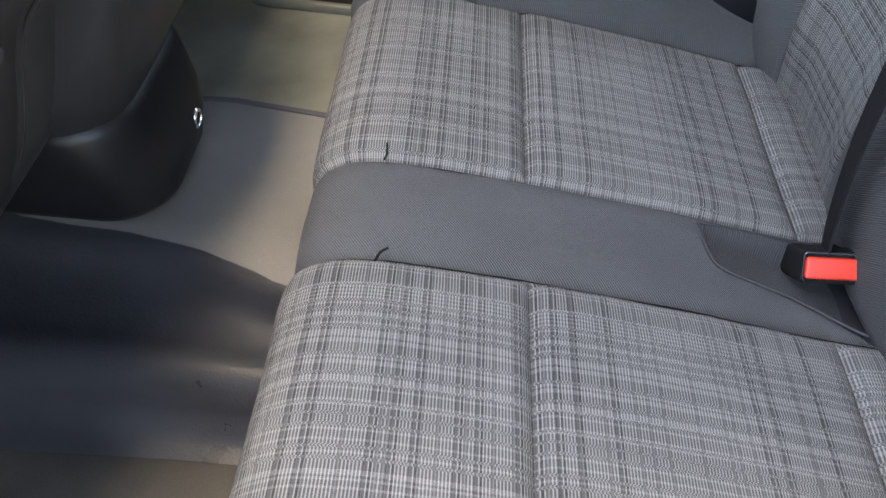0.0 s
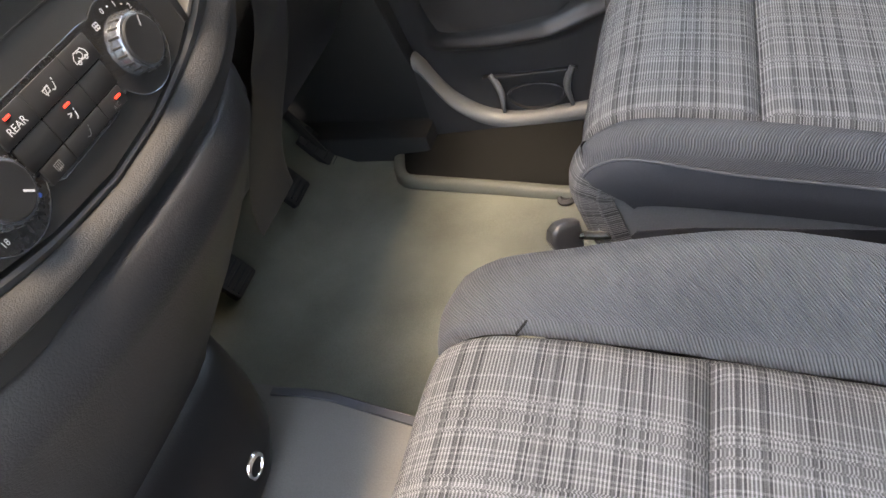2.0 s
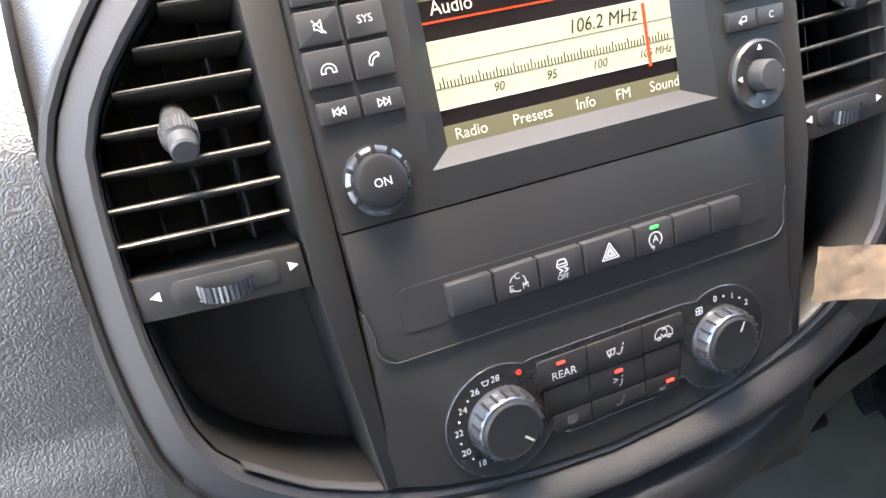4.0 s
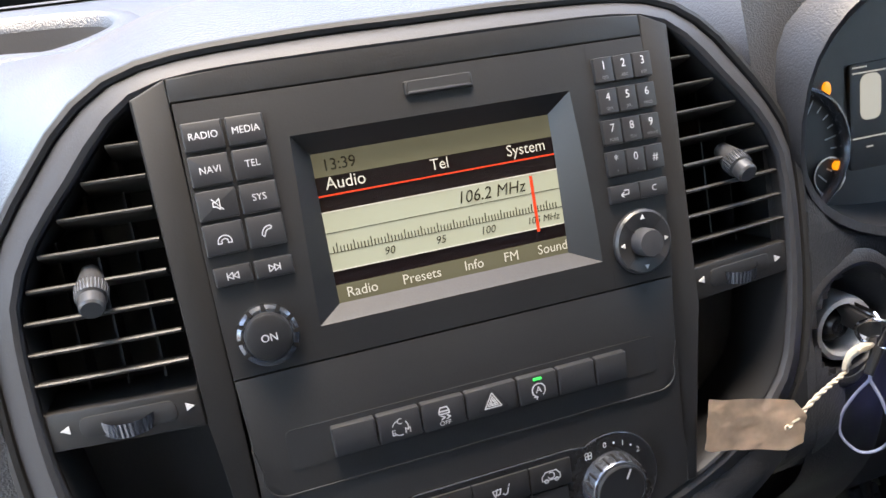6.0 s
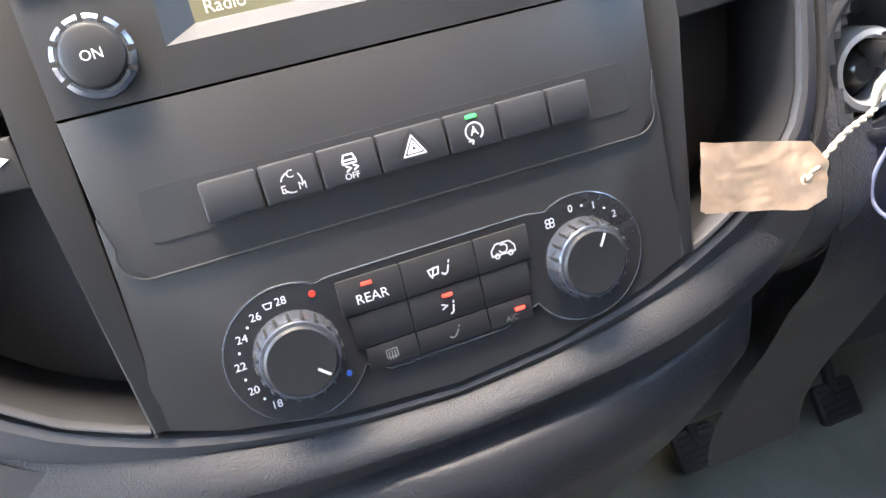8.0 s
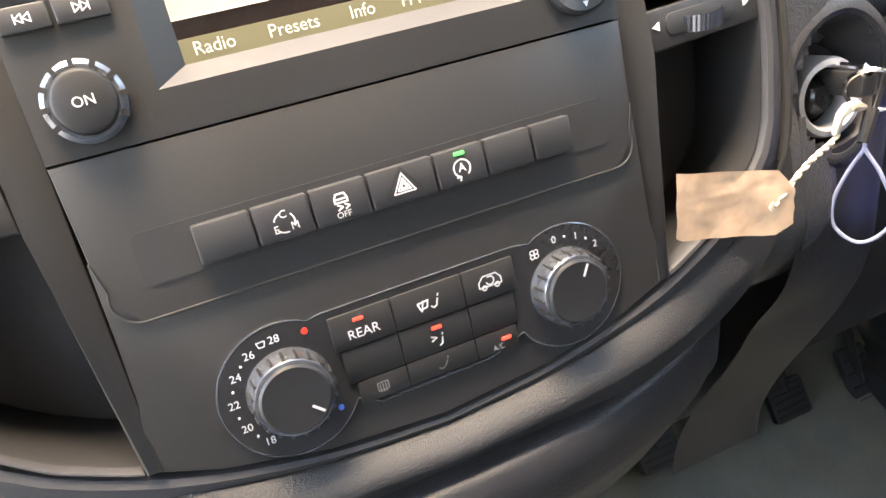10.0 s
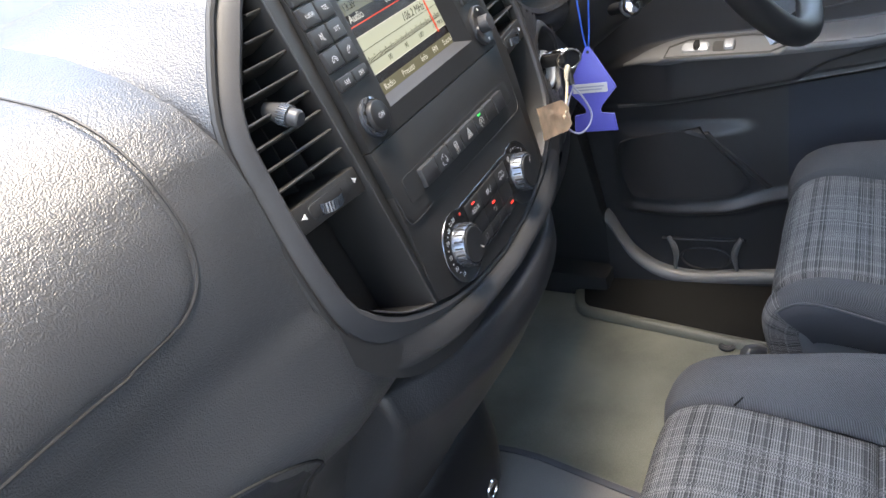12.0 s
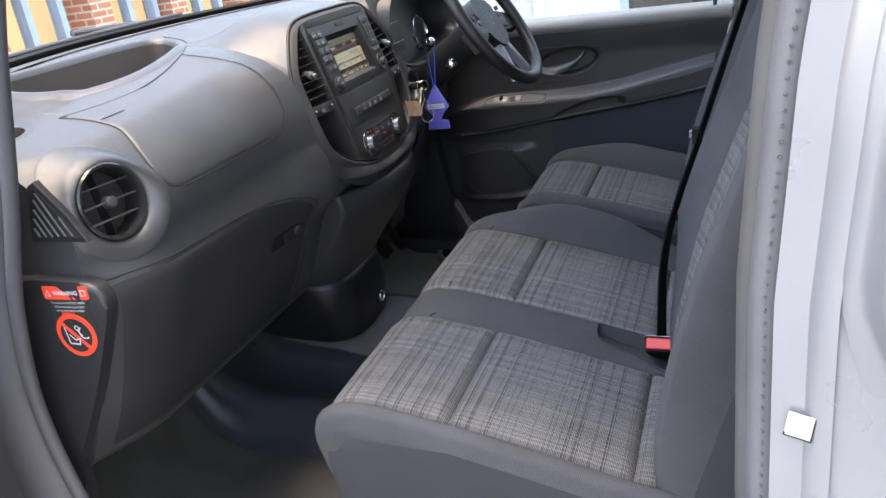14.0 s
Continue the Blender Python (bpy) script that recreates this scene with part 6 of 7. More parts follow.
knee = []
for z in np.linspace(0.40, 0.80, 64):
    knee.append([Vector((skin_x(y, z), y, z)) for y in list(np.linspace(1.085, 1.22, 28)) + list(np.linspace(1.25, 1.69, 14))])
knee_bm = grid(knee)
bmesh.ops.delete(knee_bm, geom=[f for f in knee_bm.faces if math.hypot(f.calc_center_median().y - 1.129, f.calc_center_median().z - 0.771) < 0.037], context="FACES")
part("knee_panel", finish(knee_bm), M_DASHLOW, dash, "driver's knee panel", sharp=60)
ignition = thing("ignition_lock", IG(0, 0, 0), "ignition lock with silver ring in a dark dish", "ignition lock")
dish = []
for r, up, deep in ((0.050, -0.0015, 0.0), (0.046, 0.0015, 0.0), (0.0425, 0.0022, 0.0), (0.0395, 0.0010, 0.0), (0.0370, -0.003, 0.10), (0.0345, -0.008, 0.35), (0.0320, 0.0, 0.75), (0.0290, 0.0, 0.95), (0.0220, 0.0, 1.0)):
    row = []
    for i in range(48):
        a = 2 * math.pi * i / 48
        y, z = 1.129 - 0.001 * deep + r * math.cos(a), 0.771 - 0.011 * deep + r * math.sin(a)
        x = skin_x(1.129 + r * math.cos(a), 0.771 + r * math.sin(a)) + up
        row.append(Vector((x + (IG(r * math.cos(a), r * math.sin(a), -0.009).x - x) * deep, y, z)))
    dish.append(row)
part("dished_shroud", finish_normals(grid(dish, closed=True)), M_DASHLOW, ignition)
part("ring", finish(lathe([(0.0245, -0.010), (0.0245, 0.010), (0.0232, 0.0135), (0.0200, 0.0140), (0.0180, 0.0110), (0.0178, -0.006)], IG, 0, 0, 40)), M_LOCKRING, ignition, "matt silver ring")
part("barrel", finish(lathe([(0.0180, -0.008), (0.0150, -0.004), (0.0090, 0.006), (0.0070, 0.008), (0.0, 0.008)], IG, 0, 0, 32)), M_GLOSSY, ignition)

# key, split ring, card tag and wire loop
SIDE_, RISE_ = Vector((0.815, 0.58, 0)), Vector((0.21, -0.29, 0.93))
KC = Vector((-0.257, 1.127, 0.773))
bunch = thing("key_bunch", KC, "keys on steel ring with brown card tag and wire loop", "keys")
K0 = Vector((-0.300, 1.134, 0.766))
KM = plane_map(K0, (KC - K0).normalized(), (-0.10, 0.05, 1))
key = part("car_key", plate(rrect(0.0, 0.040, -0.005, 0.010, 0.004, 4), KM, -0.004, 0.004, 0.002), M_SATIN, bunch, "black key in the lock")
part("chrome_edge", tube([KM(0.001, 0.011, 0), KM(0.018, 0.0120, 0), KM(0.037, 0.0120, 0), KM(0.041, 0.009, 0)], 0.0024, 10), M_CHROME, key, "chrome edge of the key")
part("split_ring", finish(ring([KC + SIDE_ * (0.0145 * math.cos(a)) + RISE_ * (0.0145 * math.sin(a)) for a in np.linspace(0, 2 * math.pi, 40)[:-1]], 0.0014, 8)), M_CHROME, bunch, "steel split ring")
HOLE = Vector((-0.2410, 1.0430, 0.7335))
KNOT = Vector((-0.252, 1.098, 0.767))
cord = curve_points([KNOT, KNOT + Vector((0, -0.002, -0.012)), KNOT.lerp(HOLE, 0.55) + Vector((0.002, 0, 0.001)), HOLE], 40)
tw = bmesh.new()
for ph in (0, math.pi):
    tube([p + Vector((0.0009 * math.cos(ph + i * 0.9), 0, 0.0009 * math.sin(ph + i * 0.9))) for i, p in enumerate(cord)], 0.0011, 6, bm=tw)
part("twine", tw, M_CORD, bunch, "twisted pale twine")
part("twine_knot", tube(curve_points([KC - RISE_ * 0.0125 - SIDE_ * 0.004, KNOT + Vector((0.001, 0.006, 0.004)), KNOT, KNOT + Vector((0, -0.003, -0.010))], 10), [0.0018, 0.0022, 0.0026, 0.0030, 0.0032, 0.0029, 0.0032, 0.0028, 0.0024, 0.0018], 8), M_CORD, bunch)
TM = plane_map(HOLE, (0.008, 0.064, -0.0145), (-0.004, 0.0042, 0.0346))
tag_rows = []
for i in range(22):
    a = -0.0600 + 0.0720 * i / 21
    h0, h1 = -0.0160, 0.0200
    cut = max(0, (a - 0.002) / 0.012)
    h0, h1 = h0 + 0.008 * cut, h1 - 0.012 * cut
    if i == 0:
        h0 += 0.0015
    tag_rows.append([TM(a, h0 + (h1 - h0) * j / 10 + 0.0006 * noise.noise((a * 90, j, 0)), 0.0016 * math.sin(a * 70) + 0.0012 * noise.noise((a * 60, j * 0.5, 3))) for j in range(11)])
bm = grid(tag_rows)
bmesh.ops.solidify(bm, geom=bm.faces[:], thickness=0.0009)
part("card_tag", finish(bm), M_TAGPAPER, bunch, "creased brown card tag")
part("tag_eyelet", finish(lathe([(0.0014, -0.0006), (0.0026, -0.0005), (0.0026, 0.0005), (0.0014, 0.0006)], TM, 0, 0, 20)), M_TAGPAPER, bunch)
FB = Vector((-0.255, 1.120, 0.744))
loop = curve_points([FB + SIDE_ * a + Vector((0, 0, b)) for a, b in ((0.0012, 0.002), (0.001, -0.004), (-0.006, -0.018), (-0.0125, -0.038), (-0.0105, -0.055), (0.003, -0.064), (0.016, -0.055), (0.0195, -0.040), (0.011, -0.018), (0.002, -0.004), (0.0012, 0.002))], 56)
part("wire_loop", tube(loop, 0.0012, 8), M_GREYCORD, bunch, "grey coated wire loop")
part("loop_ferrule", tube([KC - RISE_ * 0.0135, FB], [0.0042, 0.0034], 10), M_SATIN, bunch)

fob = thing("blue_key_fob", (-0.273, 1.248, 0.632), "flat blue plastic fob hanging on a blue cord", "key fob")
FM = plane_map((-0.2735, 1.248, 0.690), (1, 0.10, 0), (0, 0.06, 1))
shape = [(-0.029, -0.060), (0.031, -0.060), (0.028, -0.036), (0.011, -0.034), (0.009, -0.029), (0.012, -0.022), (0.0335, 0.000), (0.032, 0.005), (0.003, 0.058), (-0.003, 0.058), (-0.032, 0.005), (-0.0335, 0.000), (-0.012, -0.022), (-0.009, -0.029), (-0.011, -0.034), (-0.027, -0.036)]
part("fob_plate", plate(shape, FM, -0.002, 0.002, 0.0010), M_BLUEFOB, fob)
part("label_strip", plate(rrect(-0.025, 0.022, -0.004, 0.009, 0.001, 2), FM, 0.0015, 0.0026, 0), M_WHITE, fob, "pale label strip")
part("label_bars", stroke([[(-0.020, 0.0045), (0.017, 0.0045)], [(-0.018, 0.0005), (0.014, 0.0005)]], 0.0020, FM, 0.0029), M_GREYCORD, fob)
part("hole", plate(circle(0, 0.052, 0.0022, 12), FM, 0.0012, 0.0026, 0), M_DEEP, fob)
for k in (-1, 1):
    part("cord", tube(curve_points([FM(0.0004 * k, 0.052, 0.001), FM(0.004 * k, 0.075, 0.001), FM(0.009 * k, 0.140, 0.0), FM(0.0095 * k, 0.172, 0.0), FM(0.004 * k, 0.184, 0.0)], 24), 0.0012, 6), M_BLUECORD, fob)

binnacle = thing("instrument_cluster", (-0.40, 1.33, 0.79), "instrument cluster in a dark hooded binnacle with lit tell-tales", "instrument cluster")


def oval(w, h, cy, cz, x, n=48, p=0.76):
    return [Vector((x, cy - w * math.copysign(abs(math.cos(2 * math.pi * i / n)) ** p, math.cos(2 * math.pi * i / n)), cz + h * math.copysign(abs(math.sin(2 * math.pi * i / n)) ** p, math.sin(2 * math.pi * i / n)))) for i in range(n)]


part("hood", finish(grid([oval(0.272, 0.134, 1.335, 0.908, -0.45), oval(0.255, 0.117, 1.335, 0.915, -0.314), oval(0.250, 0.112, 1.335, 0.915, -0.302), oval(0.244, 0.106, 1.335, 0.915, -0.305), oval(0.236, 0.099, 1.335, 0.907, -0.340), oval(0.234, 0.100, 1.335, 0.894, -0.412)], closed=True)), M_DASHLOW, binnacle, sharp=60)
# the dash skin opens for the instruments, and a smooth fascia runs from the centre surround round them
bm = bmesh.new()
bm.from_mesh(body.data)
bmesh.ops.delete(bm, geom=[f for f in bm.faces if math.hypot(f.calc_center_median().y - 1.133, f.calc_center_median().z - 0.772) < 0.041], context="FACES")
bmesh.ops.delete(bm, geom=[f for f in bm.faces if f.calc_center_median().x > -0.47 and ((f.calc_center_median().y - 1.335) / 0.278) ** 2 + ((f.calc_center_median().z - 0.915) / 0.131) ** 2 < 1], context="FACES")
bm.to_mesh(body.data)
bm.free()
rows = []
for w, h, x in ((0.2475, 0.1095, -0.3120), (0.258, 0.120, -0.3055), (0.270, 0.127, -0.3050), (0.286, 0.136, -0.3090), (0.305, 0.146, -0.3160)):
    row = []
    for q in oval(w, h, 1.335, 0.915, x, 48):
        side = ease(1.16, 1.08, q.y)
        z = min(q.z, 1.030)
        row.append(Vector((q.x + (stack_x(z) - 0.018 - q.x) * side - 0.5 * max(0, q.z - 1.020), max(q.y, 1.064), z)))
    rows.append(row)
part("fascia", finish(grid(rows, closed=True)), M_DASH, dash, "grained fascia round the instruments", sharp=60)
CM = plane_map((-0.400, 1.335, 0.872), (0, 1, 0), (-0.18, 0, 1))
part("dial_plate", plate([(p.y - 1.335, (p.z - 0.878) * 1.02) for p in oval(0.236, 0.112, 1.335, 0.886, 0)], CM, -0.012, 0.0, 0), M_SATIN, binnacle)
for cu in (-0.171, 0.171):
    part("dial_ring", finish(lathe([(0.0525, 0.0), (0.0530, 0.008), (0.0500, 0.010), (0.0475, 0.005), (0.0470, 0.0)], CM, cu, -0.016, 48)), M_SILVER, binnacle, "silver dial ring")
    part("small_dial_ring", finish(lathe([(0.0160, 0.0), (0.0160, 0.003), (0.0145, 0.003), (0.0145, 0.0)], CM, cu + math.copysign(0.036, -cu), -0.040, 32)), M_SILVER, binnacle)
    bm = bmesh.new()
    for i in range(25):
        a = radians(60 - 300 * i / 24)
        r0 = 0.034 if i % 4 == 0 else 0.039
        stroke([[(cu + r0 * math.cos(a), -0.016 + r0 * math.sin(a)), (cu + 0.0445 * math.cos(a), -0.016 + 0.0445 * math.sin(a))]], 0.0013, CM, 0.0012, bm)
    part("dial_marks", bm, M_PRINT, binnacle)
    a = radians(215)
    part("needle", stroke([[(cu, -0.016), (cu + 0.038 * math.cos(a), -0.016 + 0.038 * math.sin(a))]], 0.0018, CM, 0.004), M_STICKRED, binnacle)
part("telltale", plate(circle(-0.135, 0.030, 0.0040, 14, 0.0060), CM, 0.0, 0.002, 0.0005), M_LED_AMBER, binnacle, "amber tell-tale")
part("telltale", plate(circle(-0.1265, -0.033, 0.0038, 14), CM, 0.0, 0.004, 0.0005), M_LED_AMBER, binnacle, "amber tell-tale")
disp = part("trip_display", plate(rrect(-0.114, 0.045, -0.040, 0.046, 0.003), CM, 0.0, 0.003, 0.0005), M_TRAY, binnacle, "small lit trip display")
part("van_symbol", plate(rrect(-0.104, -0.083, 0.000, 0.037, 0.007, 4), CM, 0.003, 0.0036, 0), M_LCDWHITE, disp)
part("display_lines", stroke([[(-0.112, 0.0385), (0.042, 0.0385)], [(-0.112, -0.014), (0.042, -0.014)], [(-0.112, 0.043), (-0.098, 0.043)], [(-0.065, 0.043), (-0.048, 0.043)], [(-0.098, -0.022), (-0.092, -0.022)]], 0.0013, CM, 0.0038), M_LCDWHITE, disp)

# pedals
for y, x, z, w, h, m in ((1.575, -0.600, 0.150, 0.024, 0.055, M_RIM), (1.42, -0.585, 0.200, 0.030, 0.026, M_SATIN), (1.22, -0.600, 0.200, 0.030, 0.026, M_TRAY)):
    ped = thing("pedal", (x, y, z - 0.04), "dark ribbed foot pedal", "pedal", "foot pedals")
    f = plane_map((x, y, z), (0, 1, 0), (-0.55, 0, 0.83))
    pad_ = part("pad", plate(rrect(-w, w, -h, h, 0.006), f, -0.006, 0.004, 0.002), m, ped)
    for i in range(5):
        part("rib", plate(rrect(-w * 0.8, w * 0.8, -h * 0.8 + i * h * 0.36, -h * 0.8 + i * h * 0.36 + 0.004, 0.001, 1), f, 0.003, 0.0065, 0.0005), M_DEEP, pad_)
    part("arm", tube(curve_points([(x - 0.005, y, z), (x - 0.05, y, z + 0.12), (x - 0.06, y, z + 0.28)], 10), 0.009, 8), M_SATIN, ped)

# ---- driver's door ----
def armrest_top(x):
    return float(np.interp(x, [-0.60, -0.40, -0.357, -0.30, -0.221, -0.077, 0.05, 0.16, 0.30, 0.43, 0.50], [0.535, 0.560, 0.582, 0.600, 0.611, 0.612, 0.618, 0.632, 0.664, 0.692, 0.70]))


def armrest_low(x):
    return float(np.interp(x, [-0.60, -0.39, -0.322, -0.189, -0.067, 0.155, 0.316, 0.50], [0.474, 0.499, 0.508, 0.524, 0.542, 0.573, 0.597, 0.630]))


def slot_top(x):
    return float(np.interp(x, [-0.05, 0.0, 0.058, 0.117, 0.150, 0.180], [0.552, 0.577, 0.595, 0.605, 0.605, 0.596]))


def bowl_at(x, z):
    """1 on the edge of the handle bowl, less inside: it narrows and falls towards the front."""
    mid = 0.712 + 0.10 * (x - 0.0)
    half = 0.040 - 0.06 * max(0, 0.02 - x)
    return ((x - 0.0) / 0.092) ** 2 + ((z - mid) / max(0.02, half)) ** 2


def door_y(x, z):
    """The inner face of the door card: y, the smaller the further it stands into the cab."""
    t, b = armrest_top(x), armrest_low(x)
    out = 0.0
    out += 0.050 * ease(t + 0.016, t - 0.004, z) * ease(-0.44, -0.24, x) * (1 - 0.45 * ease(0.05, 0.45, x))
    out -= 0.032 * ease(b + 0.010, b - 0.012, z) * ease(-0.44, -0.24, x) * (1 - 0.45 * ease(0.05, 0.45, x))
    out += 0.010 * ease(0.72, 0.80, z)
    # handle bowl
    out -= 0.026 * ease(1.12, 0.80, bowl_at(x, z))
    # slot of the door pull
    out -= 0.024 * ease(b + 0.002, b + 0.009, z) * ease(slot_top(x) + 0.003, slot_top(x) - 0.005, z) * ease(-0.050, -0.015, x) * ease(0.178, 0.150, x)
    # speaker pod
    out += 0.016 * ease(0.475, 0.445, z) * ease(-0.39, -0.34, x) * ease(-0.10, -0.18, x) * ease(0.27, 0.30, z)
    # moulded shelf above the pocket
    shelf = 0.285 + 0.05 * ease(-0.25, 0.05, x)
    out += 0.012 * math.exp(-((z - shelf) / 0.012) ** 2) * ease(-0.40, -0.33, x)
    return 1.672 - out


dx = np.linspace(-0.60, 0.425, 190)
dz = np.linspace(0.11, 0.826, 240)
rows = []
for z in dz:
    rows.append([Vector((x + 0.115 * (z - 0.40) * ease(0.30, 0.42, x) , door_y(x, z), z)) for x in dx])
door = thing("driver_door", (-0.05, 1.70, 0.11), "dark plastic driver's door card with grey armrest", "door")
part("door_card", finish(grid(rows)), M_DOOR, door, sharp=60)
DM = lambda a, b, d: Vector((a, door_y(a, b) - d, b))
part("door_shell", plate([(-0.60, 0.10), (0.41, 0.10), (0.470, 0.835), (-0.60, 0.835)], lambda a, b, d: Vector((a, 1.765 - d, b)), 0.0, 0.06, 0.004), M_PAINT, door)
rows = []
for x in np.linspace(-0.60, 0.470, 40):
    rows.append([Vector((x, 1.668 - 0.012 + q, 0.826 + r)) for q, r in ((0.012, -0.030), (-0.004, -0.024), (-0.010, -0.012), (-0.008, 0.0), (0.004, 0.008), (0.03, 0.011), (0.075, 0.012))])
part("window_sill", finish(grid(rows)), M_SILL, door, "pale grey window sill", sharp=60)
part("lock_pin", tube([(0.425, 1.668, 0.83), (0.425, 1.668, 0.862)], [0.006, 0.005], 10), M_DIAL, door)
rows = []
for x in np.linspace(-0.34, 0.425, 60):
    t, f = armrest_top(x), 0.08 + 0.92 * ease(-0.36, -0.24, x)
    rows.append([DM(x, t + 0.014 * f, 0.001), DM(x, t + 0.008 * f, 0.0022), DM(x, t + 0.001, 0.0026), DM(x, t - 0.006 * f, 0.0024), DM(x, t - 0.011 * f, 0.0018), DM(x, t - (0.016 + 0.008 * ease(0.2, 0.4, x)) * f, 0.0006)])
part("armrest_top", finish(grid(rows)), M_LEDGE, door, "smooth armrest ledge", sharp=60)
# lower armrest edge, its thin highlight painted on as a paler strip
rows = []
for x in np.linspace(-0.36, 0.418, 60):
    b = armrest_low(x)
    rows.append([DM(x, b + 0.006, 0.002), DM(x, b + 0.003, 0.005), DM(x, b - 0.001, 0.005), DM(x, b - 0.004, 0.001)])
part("trim_line", finish(grid(rows)), M_SEATPLASTIC, door)
rows = []
for i in range(13):
    row = []
    for x in np.linspace(-0.06, 0.405, 40):
        b = armrest_low(x) - 0.012
        row.append(DM(x, b + (0.36 - b) * i / 12, 0.002))
    rows.append(row)
part("cloth_insert", finish(grid(rows)), M_DOORCLOTH, door, "dark blue-grey cloth insert", sharp=70)
rows = []
for x in np.linspace(-0.040, 0.170, 44):
    lo, hi = armrest_low(x) + 0.008, slot_top(x) - 0.001
    rows.append([DM(x, lo + (hi - lo) * i / 10, 0.0012) for i in range(11)])
part("pull_recess", finish(grid(rows)), M_TRAY, door, "recessed slot of the door pull", sharp=70)
sw = part("switch_plate", plate([(-0.255, 0.606), (-0.06, 0.604), (-0.045, 0.612), (-0.050, 0.626), (-0.10, 0.631), (-0.215, 0.630), (-0.245, 0.622)], lambda a, b, d: Vector((a - 0.012, 1.632 + (b - 0.618) * 1.6, 0.6115 + d + (b - 0.618) * 0.8)), 0.0, 0.004, 0.0012), M_LEDGE, door)
SWM = lambda a, b, d: Vector((a, 1.632 + (b - 0.618) * 1.6, 0.6150 + d + (b - 0.618) * 0.8))
part("plate_groove", stroke([[(-0.258, 0.607), (-0.085, 0.606), (-0.064, 0.612), (-0.066, 0.625), (-0.115, 0.630), (-0.220, 0.629), (-0.252, 0.621), (-0.258, 0.607)]], 0.0026, SWM, 0.0010), M_DEEP, sw)
part("mirror_switch", plate(rrect(-0.230, -0.184, 0.6125, 0.6235, 0.0050, 5), SWM, 0.0, 0.003, 0.0012), M_SWITCH, sw, "silver mirror switch")
part("mirror_dial", finish(lathe([(0.006, 0.004), (0.0055, 0.0075), (0.0, 0.0078)], SWM, -0.205, 0.618, 20)), M_GLOSSY, sw)
part("switch_slot", plate(rrect(-0.178, -0.141, 0.6115, 0.6245, 0.003, 3), SWM, 0.0, 0.0012, 0), M_DEEP, sw)
part("window_switch", plate(rrect(-0.160, -0.143, 0.6120, 0.6240, 0.003, 3), SWM, 0.0, 0.006, 0.002), M_SWITCH, sw, "silver window switch")
hd = [(-0.082, 0.690), (-0.040, 0.686), (0.005, 0.696), (0.035, 0.714), (0.052, 0.732)]
rows = []
for i, q in enumerate(curve_points([(a, b, 0) for a, b in hd], 24)):
    w = 0.006 + 0.006 * math.sin(math.pi * min(1, i / 20))
    rows.append([DM(q[0], q[1] - w, 0.012), DM(q[0], q[1] - w * 0.3, 0.024), DM(q[0], q[1] + w * 0.5, 0.024), DM(q[0], q[1] + w, 0.012)])
part("door_handle", finish(grid(rows, closed=True)), M_ARM, door, "grey curved door handle blade", sharp=70)
edge = curve_points([(x, z, 0) for x, z in ((-0.085, 0.757), (0.0, 0.756), (0.085, 0.752), (0.108, 0.738), (0.098, 0.708), (0.070, 0.678), (0.022, 0.659), (-0.040, 0.654), (-0.095, 0.654))], 60)
part("handle_bowl_edge", tube([DM(q[0], q[1], 0.001) for q in edge], 0.0016, 6), M_SEAL, door)
spk = [(-0.365, 0.430), (-0.352, 0.328), (-0.335, 0.318), (-0.200, 0.324), (-0.125, 0.345), (-0.205, 0.455), (-0.222, 0.460)]
part("speaker_grille", plate([(q[0], q[1]) for q in curve_points([(a, b, 0) for a, b in spk], 48, True)], DM, -0.004, 0.006, 0.002), M_DASHLOW, door, "fine black speaker grille")
part("speaker_fin", plate([(-0.203, 0.455), (-0.194, 0.455), (-0.088, 0.338), (-0.098, 0.334)], DM, 0.0, 0.007, 0.002), M_DOOR, door)
# door pocket
POCK = [(-0.405, 0.275), (-0.393, 0.258), (-0.378, 0.224), (-0.355, 0.187), (-0.316, 0.155), (-0.269, 0.140), (-0.219, 0.138), (-0.169, 0.142), (-0.05, 0.150), (0.20, 0.165)]
pk = curve_points([(a, b, 0) for a, b in POCK], 60)
rows = []
for q in pk:
    x, z = q[0], q[1]
    rows.append([Vector((x, 1.662, z + 0.006)), Vector((x, 1.648, z + 0.010)), Vector((x, 1.634, z + 0.008)), Vector((x, 1.628, z - 0.002)), Vector((x, 1.630, z - 0.012))])
pocket = part("pocket_rim", finish(grid(rows)), M_SEATPLASTIC, door, "grey rim of the door pocket", sharp=70)
rows = [[Vector((q[0], 1.630, q[1] - 0.010)) for q in pk], [Vector((q[0], 1.626, 0.08 + 0.35 * (q[1] - 0.14))) for q in pk], [Vector((q[0], 1.62, 0.02)) for q in pk]]
part("pocket_wall", finish(grid(rows)), M_DOOR, door)
cup = []
for q, y in ((1.0, 1.656), (0.97, 1.650), (0.92, 1.649), (0.88, 1.654), (0.80, 1.668)):
    cup.append([Vector((-0.214 + 0.052 * q * math.cos(2 * math.pi * i / 32), y, 0.176 + (0.030 if math.sin(2 * math.pi * i / 32) < 0 else 0.024) * q * math.sin(2 * math.pi * i / 32))) for i in range(32)])
holder = part("cup_holder", finish(grid(cup, closed=True)), M_DOOR, door, "moulded cup holder")
part("cup_hole", plate([(-0.214 + 0.047 * math.cos(2 * math.pi * i / 32), 0.176 + 0.026 * math.sin(2 * math.pi * i / 32)) for i in range(32)], lambda a, b, d: Vector((a, 1.660 - d, b)), 0.0, 0.002, 0), M_STEP, holder, "dark hollow of the cup holder")
